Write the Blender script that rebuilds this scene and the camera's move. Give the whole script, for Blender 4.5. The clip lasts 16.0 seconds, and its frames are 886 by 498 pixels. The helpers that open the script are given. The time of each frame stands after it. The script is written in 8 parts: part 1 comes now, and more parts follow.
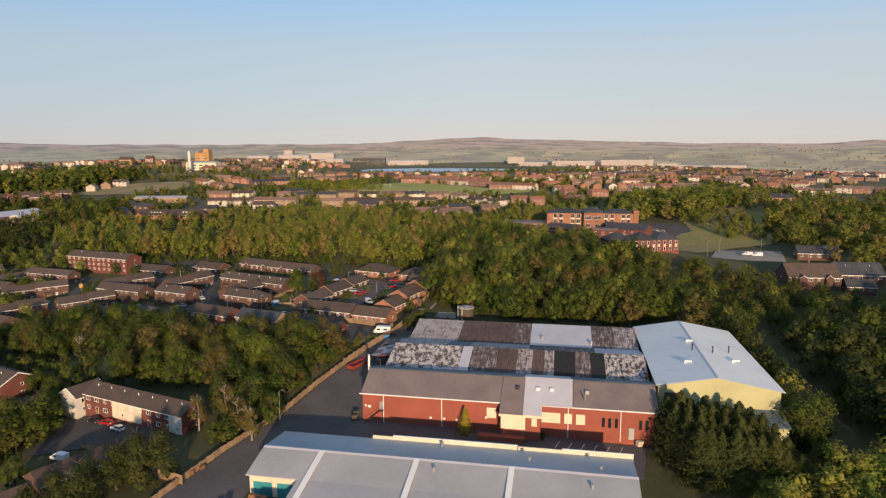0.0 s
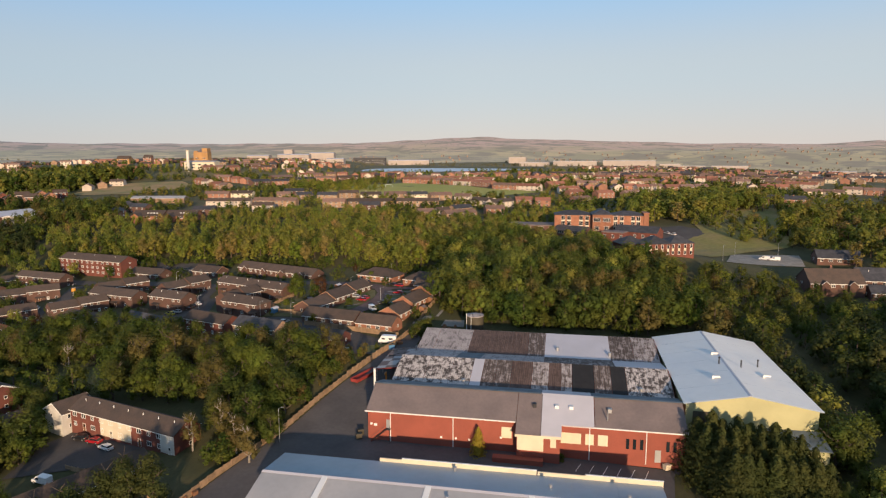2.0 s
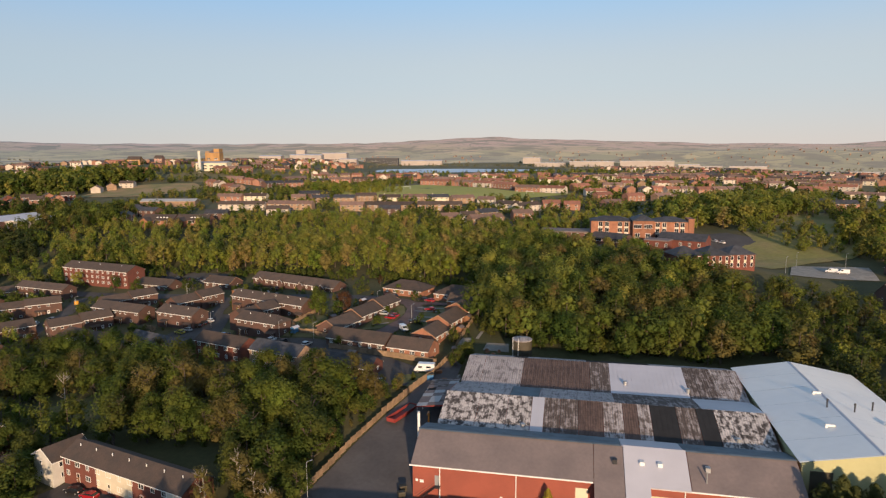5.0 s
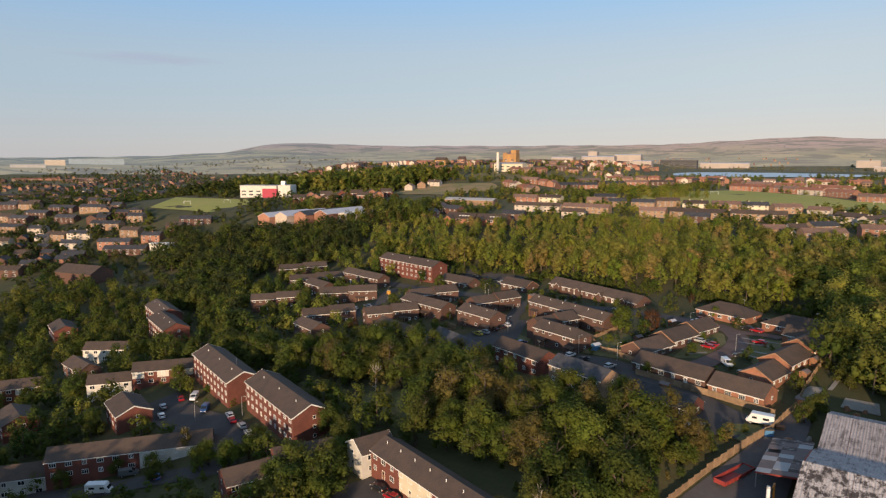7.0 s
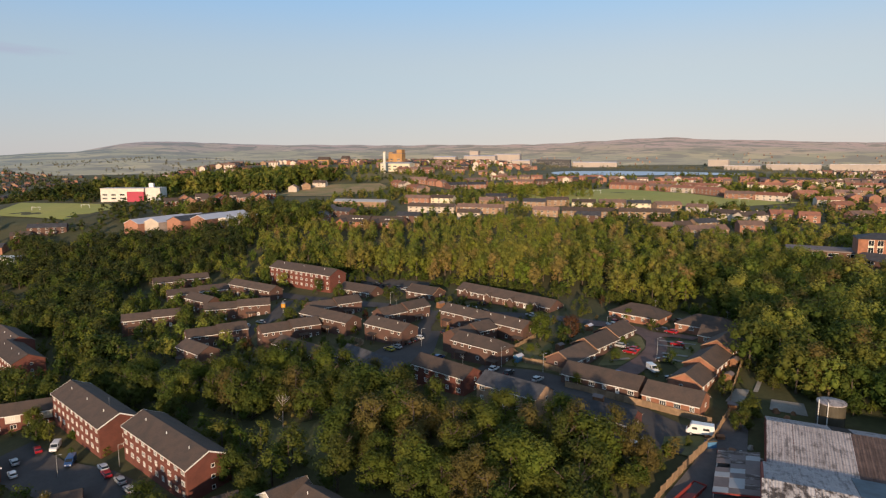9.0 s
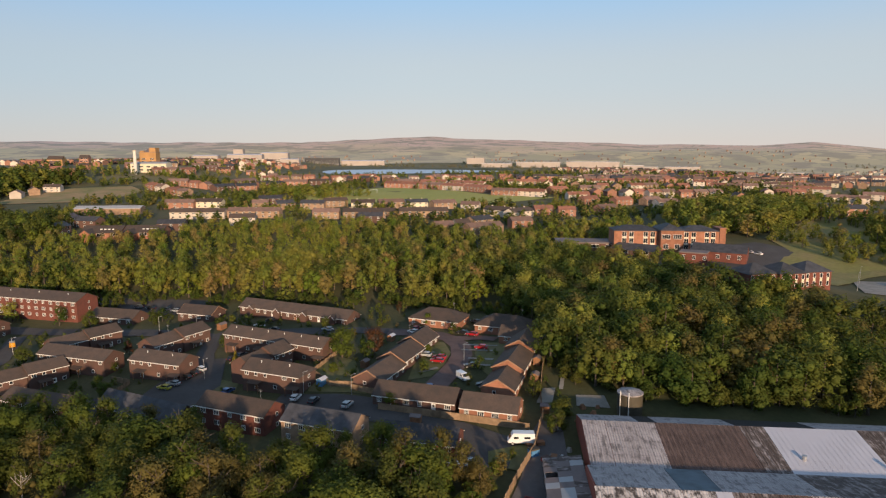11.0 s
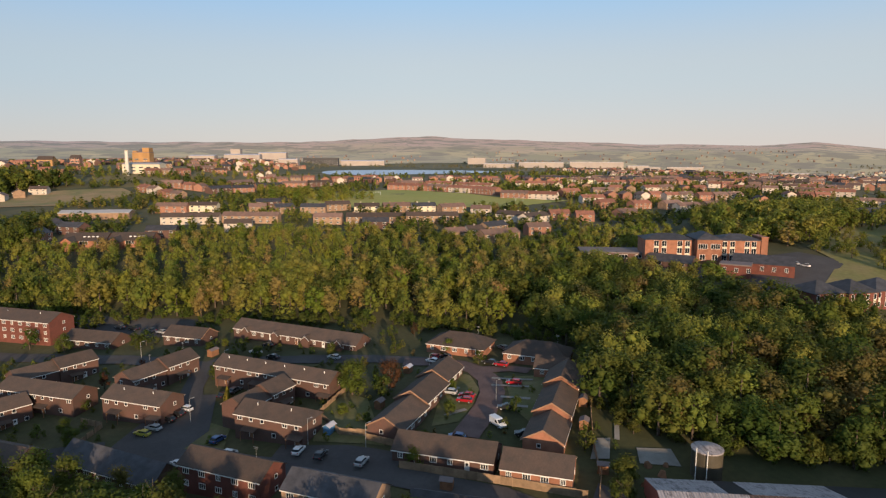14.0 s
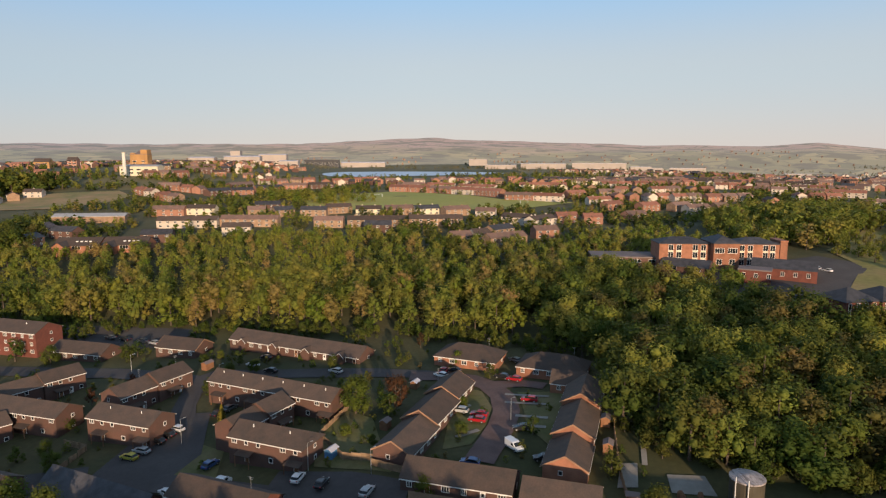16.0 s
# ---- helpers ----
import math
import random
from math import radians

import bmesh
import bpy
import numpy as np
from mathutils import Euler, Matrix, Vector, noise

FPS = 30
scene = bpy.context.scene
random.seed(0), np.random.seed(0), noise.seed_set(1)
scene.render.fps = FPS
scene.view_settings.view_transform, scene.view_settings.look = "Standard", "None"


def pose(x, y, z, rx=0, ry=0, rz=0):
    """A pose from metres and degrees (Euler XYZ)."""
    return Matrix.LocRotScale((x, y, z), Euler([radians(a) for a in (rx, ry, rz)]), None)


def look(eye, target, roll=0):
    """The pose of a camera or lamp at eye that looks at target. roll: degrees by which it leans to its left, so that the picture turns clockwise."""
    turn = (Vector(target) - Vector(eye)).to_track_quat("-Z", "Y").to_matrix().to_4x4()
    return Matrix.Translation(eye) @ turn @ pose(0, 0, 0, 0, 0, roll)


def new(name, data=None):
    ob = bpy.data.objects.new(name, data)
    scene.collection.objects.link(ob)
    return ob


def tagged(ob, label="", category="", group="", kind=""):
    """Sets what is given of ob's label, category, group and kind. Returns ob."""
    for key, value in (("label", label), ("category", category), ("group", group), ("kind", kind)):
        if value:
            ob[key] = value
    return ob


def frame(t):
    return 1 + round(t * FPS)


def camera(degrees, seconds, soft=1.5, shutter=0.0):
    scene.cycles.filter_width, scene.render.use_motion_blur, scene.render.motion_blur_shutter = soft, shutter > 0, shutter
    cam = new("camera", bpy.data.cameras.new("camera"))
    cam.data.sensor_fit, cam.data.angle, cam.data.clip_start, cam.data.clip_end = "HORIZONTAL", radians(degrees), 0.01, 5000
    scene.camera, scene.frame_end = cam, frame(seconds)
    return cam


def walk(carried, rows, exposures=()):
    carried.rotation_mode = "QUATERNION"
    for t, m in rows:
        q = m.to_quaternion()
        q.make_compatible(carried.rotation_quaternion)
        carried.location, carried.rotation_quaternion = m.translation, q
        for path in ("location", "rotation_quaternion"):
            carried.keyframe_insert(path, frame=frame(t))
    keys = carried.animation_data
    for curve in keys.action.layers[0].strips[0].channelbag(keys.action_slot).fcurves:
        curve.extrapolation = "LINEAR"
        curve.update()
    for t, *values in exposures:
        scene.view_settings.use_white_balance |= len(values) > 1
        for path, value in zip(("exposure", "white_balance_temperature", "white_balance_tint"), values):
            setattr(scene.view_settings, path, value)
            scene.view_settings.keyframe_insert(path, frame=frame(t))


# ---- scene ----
cam = camera(69.8, 16.0, soft=1.25, shutter=0.35)
# seconds, x, y, z, yaw, pitch, roll
PATH = [
    (0, -0.00, -0.00, 59.76, -0.03, -8.43, 0.21),
    (0.5, -0.42, 1.88, 59.88, -0.03, -8.43, 0.18),
    (1, -0.98, 4.47, 60.11, -0.00, -8.47, 0.17),
    (1.5, -1.91, 7.66, 60.12, -0.03, -8.50, 0.17),
    (2, -2.92, 11.24, 59.97, -0.05, -8.46, 0.09),
    (2.5, -4.05, 15.20, 59.87, -0.06, -8.41, 0.10),
    (2.6, -4.29, 16.01, 59.91, -0.18, -8.42, 0.10),
    (2.7, -4.55, 16.84, 59.94, -0.87, -8.43, 0.10),
    (2.8, -4.80, 17.68, 59.97, -1.64, -8.44, 0.11),
    (2.9, -5.07, 18.53, 60.03, -1.98, -8.45, 0.11),
    (3, -5.34, 19.38, 60.10, -2.01, -8.46, 0.11),
    (3.2, -5.92, 21.09, 60.23, -2.03, -8.46, 0.11),
    (3.6, -7.26, 24.48, 60.29, -1.89, -8.46, 0.11),
    (4, -8.75, 27.98, 60.43, -1.17, -8.46, 0.11),
    (4.5, -10.78, 32.58, 60.77, 0.07, -8.46, 0.10),
    (4.9, -12.65, 36.20, 60.81, 0.79, -8.46, 0.10),
    (5.3, -14.73, 39.71, 60.82, 0.89, -8.46, 0.10),
    (5.5, -15.83, 41.61, 60.71, 0.96, -8.46, 0.10),
    (5.6, -16.39, 42.65, 60.59, 0.96, -8.44, 0.08),
    (5.7, -16.97, 43.67, 60.48, 1.08, -8.41, 0.06),
    (5.8, -17.55, 44.66, 60.39, 3.97, -8.39, 0.04),
    (5.9, -18.16, 45.61, 60.32, 9.51, -8.36, 0.02),
    (6, -18.77, 46.54, 60.27, 15.60, -8.34, -0.01),
    (6.1, -19.40, 47.43, 60.24, 21.42, -8.32, -0.03),
    (6.2, -20.04, 48.29, 60.22, 25.16, -8.29, -0.05),
    (6.3, -20.70, 49.13, 60.22, 26.10, -8.27, -0.07),
    (6.4, -21.36, 49.94, 60.22, 26.32, -8.24, -0.09),
    (6.5, -22.04, 50.77, 60.20, 26.32, -8.22, -0.11),
    (7, -25.65, 54.27, 60.53, 26.16, -8.31, -0.09),
    (7.1, -26.44, 54.92, 60.56, 24.07, -8.33, -0.07),
    (7.2, -27.22, 55.56, 60.62, 19.16, -8.35, -0.06),
    (7.3, -28.00, 56.19, 60.67, 16.05, -8.37, -0.04),
    (7.4, -28.79, 56.83, 60.73, 15.33, -8.39, -0.03),
    (7.5, -29.60, 57.44, 60.76, 15.32, -8.41, -0.01),
    (8, -33.56, 60.69, 60.96, 15.34, -8.45, -0.05),
    (8.5, -37.57, 63.77, 60.99, 15.35, -8.40, -0.08),
    (9, -41.52, 67.25, 60.94, 15.31, -8.36, -0.10),
    (9.1, -42.31, 67.99, 60.92, 15.21, -8.37, -0.10),
    (9.2, -43.08, 68.76, 60.90, 14.80, -8.37, -0.10),
    (9.3, -43.85, 69.54, 60.88, 12.84, -8.38, -0.10),
    (9.4, -44.56, 70.33, 60.87, 8.20, -8.39, -0.10),
    (9.5, -45.17, 71.09, 60.90, 2.47, -8.39, -0.10),
    (9.6, -45.65, 71.80, 60.96, -2.56, -8.40, -0.10),
    (9.7, -46.13, 72.52, 61.02, -5.17, -8.40, -0.10),
    (10.5, -49.62, 78.97, 61.55, -5.38, -8.46, -0.10),
    (11.2, -51.70, 85.03, 62.09, -5.38, -8.50, -0.10),
    (11.8, -53.41, 90.48, 62.30, -5.38, -8.54, -0.10),
    (12, -53.80, 92.39, 62.36, -5.43, -8.55, -0.10),
    (12.5, -54.66, 97.24, 62.50, -5.44, -8.53, -0.07),
    (13, -55.36, 102.22, 62.62, -5.49, -8.53, -0.06),
    (13.5, -55.78, 107.36, 62.52, -5.52, -8.43, -0.14),
    (14, -56.01, 112.38, 62.74, -5.54, -8.51, -0.15),
    (14.5, -56.31, 116.78, 62.62, -5.54, -8.43, -0.10),
    (15, -56.56, 119.99, 62.66, -5.54, -8.42, -0.05),
    (15.5, -56.94, 122.33, 62.77, -5.56, -8.45, -0.05),
    (16, -57.13, 124.03, 62.52, -5.50, -8.38, -0.02),
]
walk(cam, [(t, pose(x, y, z, 90 + pitch, roll, yaw)) for t, x, y, z, yaw, pitch, roll in PATH], exposures=[(0, 0.12), (16, 0.12)])
import itertools


# ---- world, sun, exposure ----
SUN_EL, SUN_AZ = 8.6, 172.0  # degrees; azimuth clockwise from +y
S = Vector((math.sin(radians(SUN_AZ)) * math.cos(radians(SUN_EL)), math.cos(radians(SUN_AZ)) * math.cos(radians(SUN_EL)), math.sin(radians(SUN_EL))))
world = bpy.data.worlds.new("evening_sky")
scene.world = world
world.use_nodes = True
wn = world.node_tree.nodes
sky = wn.new("ShaderNodeTexSky")
sky.sky_type, sky.sun_disc = "NISHITA", False
sky.sun_elevation, sky.sun_rotation = radians(SUN_EL), radians(SUN_AZ)
sky.air_density, sky.dust_density, sky.ozone_density = 0.8, 0.2, 1.3
# clear evening haze: cream at the horizon, pale blue above
tc, sep, rise_ = wn.new("ShaderNodeTexCoord"), wn.new("ShaderNodeSeparateXYZ"), wn.new("ShaderNodeMapRange")
rise_.inputs["From Min"].default_value, rise_.inputs["From Max"].default_value = -0.1, 0.9
haze = wn.new("ShaderNodeValToRGB")
haze.color_ramp.interpolation = "EASE"
for z in (0.22, 0.37, 0.55):
    haze.color_ramp.elements.new(z)
for i, (z, c) in enumerate(((0.09, (0.68, 0.605, 0.60)), (0.22, (0.59, 0.65, 0.695)), (0.37, (0.36, 0.615, 0.91)), (0.55, (0.31, 0.43, 0.60)), (1.0, (0.24, 0.31, 0.42)))):
    haze.color_ramp.elements[i].position, haze.color_ramp.elements[i].color = z, (*c, 1)
full, veil = wn.new("ShaderNodeVectorMath"), wn.new("ShaderNodeMix")
full.operation = "SCALE"
full.inputs["Scale"].default_value = 5.0
veil.data_type = "RGBA"
veil.inputs["Factor"].default_value = 0.90
sl = world.node_tree.links
sl.new(tc.outputs["Generated"], sep.inputs[0]), sl.new(sep.outputs["Z"], rise_.inputs["Value"]), sl.new(rise_.outputs[0], haze.inputs[0])
cool, side_, cold = wn.new("ShaderNodeMix"), wn.new("ShaderNodeMapRange"), wn.new("ShaderNodeMix")
side_.inputs["From Min"].default_value, side_.inputs["From Max"].default_value = -0.85, 0.05
cool.data_type, cool.blend_type = "RGBA", "MULTIPLY"
cool.inputs["Factor"].default_value = 1.0
cold.data_type = "RGBA"
cold.inputs["A"].default_value, cold.inputs["B"].default_value = (0.76, 0.85, 0.94, 1), (1, 1, 1, 1)
sl.new(sep.outputs["X"], side_.inputs["Value"]), sl.new(side_.outputs[0], cold.inputs["Factor"]), sl.new(cold.outputs["Result"], cool.inputs["B"]), sl.new(haze.outputs["Color"], cool.inputs["A"])
sl.new(cool.outputs["Result"], full.inputs[0]), sl.new(full.outputs[0], veil.inputs["B"])
sl.new(sky.outputs[0], veil.inputs["A"]), sl.new(veil.outputs["Result"], wn["Background"].inputs[0])
# one thin grey cloud, low over the plain
CLOUD = Vector((-0.7598, 0.6365, 0.1318)).normalized()
across = CLOUD.cross(Vector((0, 0, 1))).normalized()
streaks = wn.new("ShaderNodeTexNoise")
streaks.inputs["Scale"].default_value, streaks.inputs["Detail"].default_value = 9.0, 6
squash = wn.new("ShaderNodeMapping")
squash.inputs["Scale"].default_value = (1.4, 1.4, 14)
sl.new(tc.outputs["Generated"], squash.inputs[0]), sl.new(squash.outputs[0], streaks.inputs["Vector"])


def sky_math(op, a, b=0.0, c=0.0):
    node = wn.new("ShaderNodeMath")
    node.operation = op
    for s, v in zip(node.inputs, (a, b, c)):
        if isinstance(v, (int, float)):
            s.default_value = v
        else:
            sl.new(v, s)
    return node.outputs[0]


def along(axis, centre, width):
    dot = wn.new("ShaderNodeVectorMath")
    dot.operation = "DOT_PRODUCT"
    dot.inputs[1].default_value = axis
    sl.new(tc.outputs["Generated"], dot.inputs[0])
    return sky_math("POWER", sky_math("DIVIDE", sky_math("SUBTRACT", dot.outputs["Value"], centre), width), 2)


tilt = (CLOUD.cross(across) * -1).normalized()
spread = sky_math("ADD", along(across, 0.0, 0.12), along(tilt, 0.0, 0.011))
front = sky_math("GREATER_THAN", sep.outputs["Y"], 0.3)
veiled = sky_math("MULTIPLY", sky_math("MAXIMUM", sky_math("SUBTRACT", sky_math("MULTIPLY", streaks.outputs["Fac"], 1.9), sky_math("ADD", spread, 0.25)), 0.0), front)
cloudy = wn.new("ShaderNodeMix")
cloudy.data_type, cloudy.clamp_factor = "RGBA", True
cloudy.inputs["B"].default_value = (2.3, 2.55, 3.25, 1)
sl.new(sky_math("MINIMUM", veiled, 0.7), cloudy.inputs["Factor"]), sl.new(veil.outputs["Result"], cloudy.inputs["A"]), sl.new(cloudy.outputs["Result"], wn["Background"].inputs[0])
wn["Background"].inputs[1].default_value = 0.172
lamp = bpy.data.lights.new("sun", "SUN")
lamp.energy, lamp.angle, lamp.color = 5.0, radians(1.2), (1.0, 0.715, 0.46)
sun = new("sun", lamp)
sun.matrix_basis = look(S * 300, (0, 0, 0))


# ---- materials ----
def mat(name, col, rough=0.85, var=0.18, scale=0.6, metal=0.0, alt=None, fine=6.0, bump=0.15, per_object=0.0, coat=0.0, stretch=(1, 1, 1)):
    """A surface with variation at two scales; alt is a second colour that shows in patches."""
    m = bpy.data.materials.new(name)
    m.use_nodes = True
    nt = m.node_tree
    n, l = nt.nodes, nt.links
    b = n["Principled BSDF"]
    b.inputs["Roughness"].default_value, b.inputs["Metallic"].default_value = rough, metal
    b.inputs["Coat Weight"].default_value = coat
    geo = n.new("ShaderNodeNewGeometry")
    mp = n.new("ShaderNodeMapping")
    mp.inputs["Scale"].default_value = stretch
    l.new(geo.outputs["Position"], mp.inputs[0])
    big, small = n.new("ShaderNodeTexNoise"), n.new("ShaderNodeTexNoise")
    big.inputs["Scale"].default_value, small.inputs["Scale"].default_value = scale, fine
    big.inputs["Detail"].default_value, small.inputs["Detail"].default_value = 4, 3
    for t in (big, small):
        l.new(mp.outputs[0], t.inputs["Vector"])
    mix = n.new("ShaderNodeMix")
    mix.data_type = "RGBA"
    a = alt or tuple(c * (1 - var * 1.6) for c in col)
    mix.inputs["A"].default_value, mix.inputs["B"].default_value = (*col, 1), (*a, 1)
    ramp = n.new("ShaderNodeMapRange")
    ramp.inputs["From Min"].default_value, ramp.inputs["From Max"].default_value = 0.38, 0.66
    l.new(big.outputs["Fac"], ramp.inputs["Value"])
    l.new(ramp.outputs[0], mix.inputs["Factor"])
    hsv = n.new("ShaderNodeHueSaturation")
    l.new(mix.outputs["Result"], hsv.inputs["Color"])
    v = n.new("ShaderNodeMapRange")
    v.inputs["To Min"].default_value, v.inputs["To Max"].default_value = 1 - var, 1 + var
    l.new(small.outputs["Fac"], v.inputs["Value"])
    last = v.outputs[0]
    if per_object:
        oi, mr, mul = n.new("ShaderNodeObjectInfo"), n.new("ShaderNodeMapRange"), n.new("ShaderNodeMath")
        mr.inputs["To Min"].default_value, mr.inputs["To Max"].default_value = 1 - per_object, 1 + per_object
        l.new(oi.outputs["Random"], mr.inputs["Value"])
        mul.operation = "MULTIPLY"
        l.new(last, mul.inputs[0]), l.new(mr.outputs[0], mul.inputs[1])
        last = mul.outputs[0]
    l.new(last, hsv.inputs["Value"])
    l.new(hsv.outputs[0], b.inputs["Base Color"])
    if bump:
        bp = n.new("ShaderNodeBump")
        bp.inputs["Strength"].default_value, bp.inputs["Distance"].default_value = bump, 0.1
        l.new(small.outputs["Fac"], bp.inputs["Height"])
        l.new(bp.outputs[0], b.inputs["Normal"])
    return m


def leaf_mat(name, col, alt, scale=0.11):
    """Foliage: colour drifts from tree to tree and from leaf clump to leaf clump; some light passes through."""
    m = mat(name, col, 0.75, 0.16, scale, alt=alt, fine=1.3, bump=0, per_object=0.18)
    n, l = m.node_tree.nodes, m.node_tree.links
    b, out = n["Principled BSDF"], n["Material Output"]
    b.inputs["Specular IOR Level"].default_value = 0.25
    hsv = b.inputs["Base Color"].links[0].from_node
    geo, mr, mul = n.new("ShaderNodeNewGeometry"), n.new("ShaderNodeMapRange"), n.new("ShaderNodeMath")
    mr.inputs["To Min"].default_value, mr.inputs["To Max"].default_value = 0.88, 1.14
    mul.operation = "MULTIPLY"
    l.new(geo.outputs["Random Per Island"], mr.inputs["Value"]), l.new(mr.outputs[0], mul.inputs[0]), l.new(hsv.inputs["Value"].links[0].from_socket, mul.inputs[1])
    # each tree of a wood has its own tint, kept in the face attribute "tint" (-1 to 1)
    at, lum, hue = n.new("ShaderNodeAttribute"), n.new("ShaderNodeMath"), n.new("ShaderNodeMath")
    at.attribute_name = "tint"
    lum.operation = hue.operation = "MULTIPLY_ADD"
    lum.inputs[1].default_value, lum.inputs[2].default_value = 0.16, 1.0
    hue.inputs[1].default_value, hue.inputs[2].default_value = -0.022, 0.5
    both = n.new("ShaderNodeMath")
    both.operation = "MULTIPLY"
    l.new(at.outputs["Fac"], lum.inputs[0]), l.new(at.outputs["Fac"], hue.inputs[0]), l.new(hue.outputs[0], hsv.inputs["Hue"])
    l.new(mul.outputs[0], both.inputs[0]), l.new(lum.outputs[0], both.inputs[1]), l.new(both.outputs[0], hsv.inputs["Value"])
    tr, mx = n.new("ShaderNodeBsdfTranslucent"), n.new("ShaderNodeMixShader")
    l.new(b.inputs["Base Color"].links[0].from_socket, tr.inputs["Color"])
    mx.inputs[0].default_value = 0.42
    l.new(b.outputs[0], mx.inputs[1]), l.new(tr.outputs[0], mx.inputs[2]), l.new(mx.outputs[0], out.inputs["Surface"])
    return m


def sheet_mat(name, light, dark, level, streak=0.5, lap=2.4):
    """Old corrugated sheet: paint flaking off in patches and streaks down the slope, laps across it."""
    m = bpy.data.materials.new(name)
    m.use_nodes = True
    n, l = m.node_tree.nodes, m.node_tree.links
    b = n["Principled BSDF"]
    b.inputs["Roughness"].default_value = 0.88
    tc = n.new("ShaderNodeTexCoord")

    def field(scale, detail, *stretch):
        mp, t = n.new("ShaderNodeMapping"), n.new("ShaderNodeTexNoise")
        mp.inputs["Scale"].default_value = stretch
        t.inputs["Scale"].default_value, t.inputs["Detail"].default_value, t.inputs["Roughness"].default_value = scale, detail, 0.7
        l.new(tc.outputs["Object"], mp.inputs[0]), l.new(mp.outputs[0], t.inputs["Vector"])
        return t.outputs["Fac"]

    def calc(op, a, c):
        k = n.new("ShaderNodeMath")
        k.operation = op
        for s, v in zip(k.inputs, (a, c)):
            if isinstance(v, (int, float)):
                s.default_value = v
            else:
                l.new(v, s)
        return k.outputs[0]

    def span(v, a, c, lo=0.0, hi=1.0):
        k = n.new("ShaderNodeMapRange")
        k.inputs["From Min"].default_value, k.inputs["From Max"].default_value, k.inputs["To Min"].default_value, k.inputs["To Max"].default_value = a, c, lo, hi
        l.new(v, k.inputs["Value"])
        return k.outputs[0]

    sep = n.new("ShaderNodeSeparateXYZ")
    l.new(tc.outputs["Object"], sep.inputs[0])
    mixed = calc("ADD", calc("MULTIPLY", field(0.75, 8, 1, 0.6, 1), 1 - streak * 0.5), calc("MULTIPLY", field(1.0, 5, 1.6, 0.16, 0.5), streak * 0.5))
    bare = span(mixed, level - 0.04, level + 0.05)
    mx = n.new("ShaderNodeMix")
    mx.data_type = "RGBA"
    mx.inputs["A"].default_value, mx.inputs["B"].default_value = (*light, 1), (*dark, 1)
    l.new(bare, mx.inputs["Factor"])
    lapline = span(calc("FRACT", calc("DIVIDE", sep.outputs["Y"], lap), 0), 0.0, 0.05, 0.55, 1.0)
    grain = span(field(3.5, 4, 1, 0.5, 1), 0.25, 0.75, 0.72, 1.22)
    val = calc("MULTIPLY", calc("MULTIPLY", lapline, grain), span(field(0.11, 2, 1, 1, 1), 0.3, 0.7, 0.85, 1.15))
    hsv = n.new("ShaderNodeHueSaturation")
    l.new(mx.outputs["Result"], hsv.inputs["Color"]), l.new(val, hsv.inputs["Value"]), l.new(hsv.outputs[0], b.inputs["Base Color"])
    ridge = calc("SINE", calc("MULTIPLY", sep.outputs["X"], 2 * math.pi / 0.55), 0)
    bp = n.new("ShaderNodeBump")
    bp.inputs["Strength"].default_value, bp.inputs["Distance"].default_value = 0.5, 0.06
    l.new(ridge, bp.inputs["Height"]), l.new(bp.outputs[0], b.inputs["Normal"])
    return m


def glass_mat(name, col=(0.02, 0.025, 0.03)):
    m = mat(name, col, 0.12, 0.1, 0.3, bump=0)
    return m


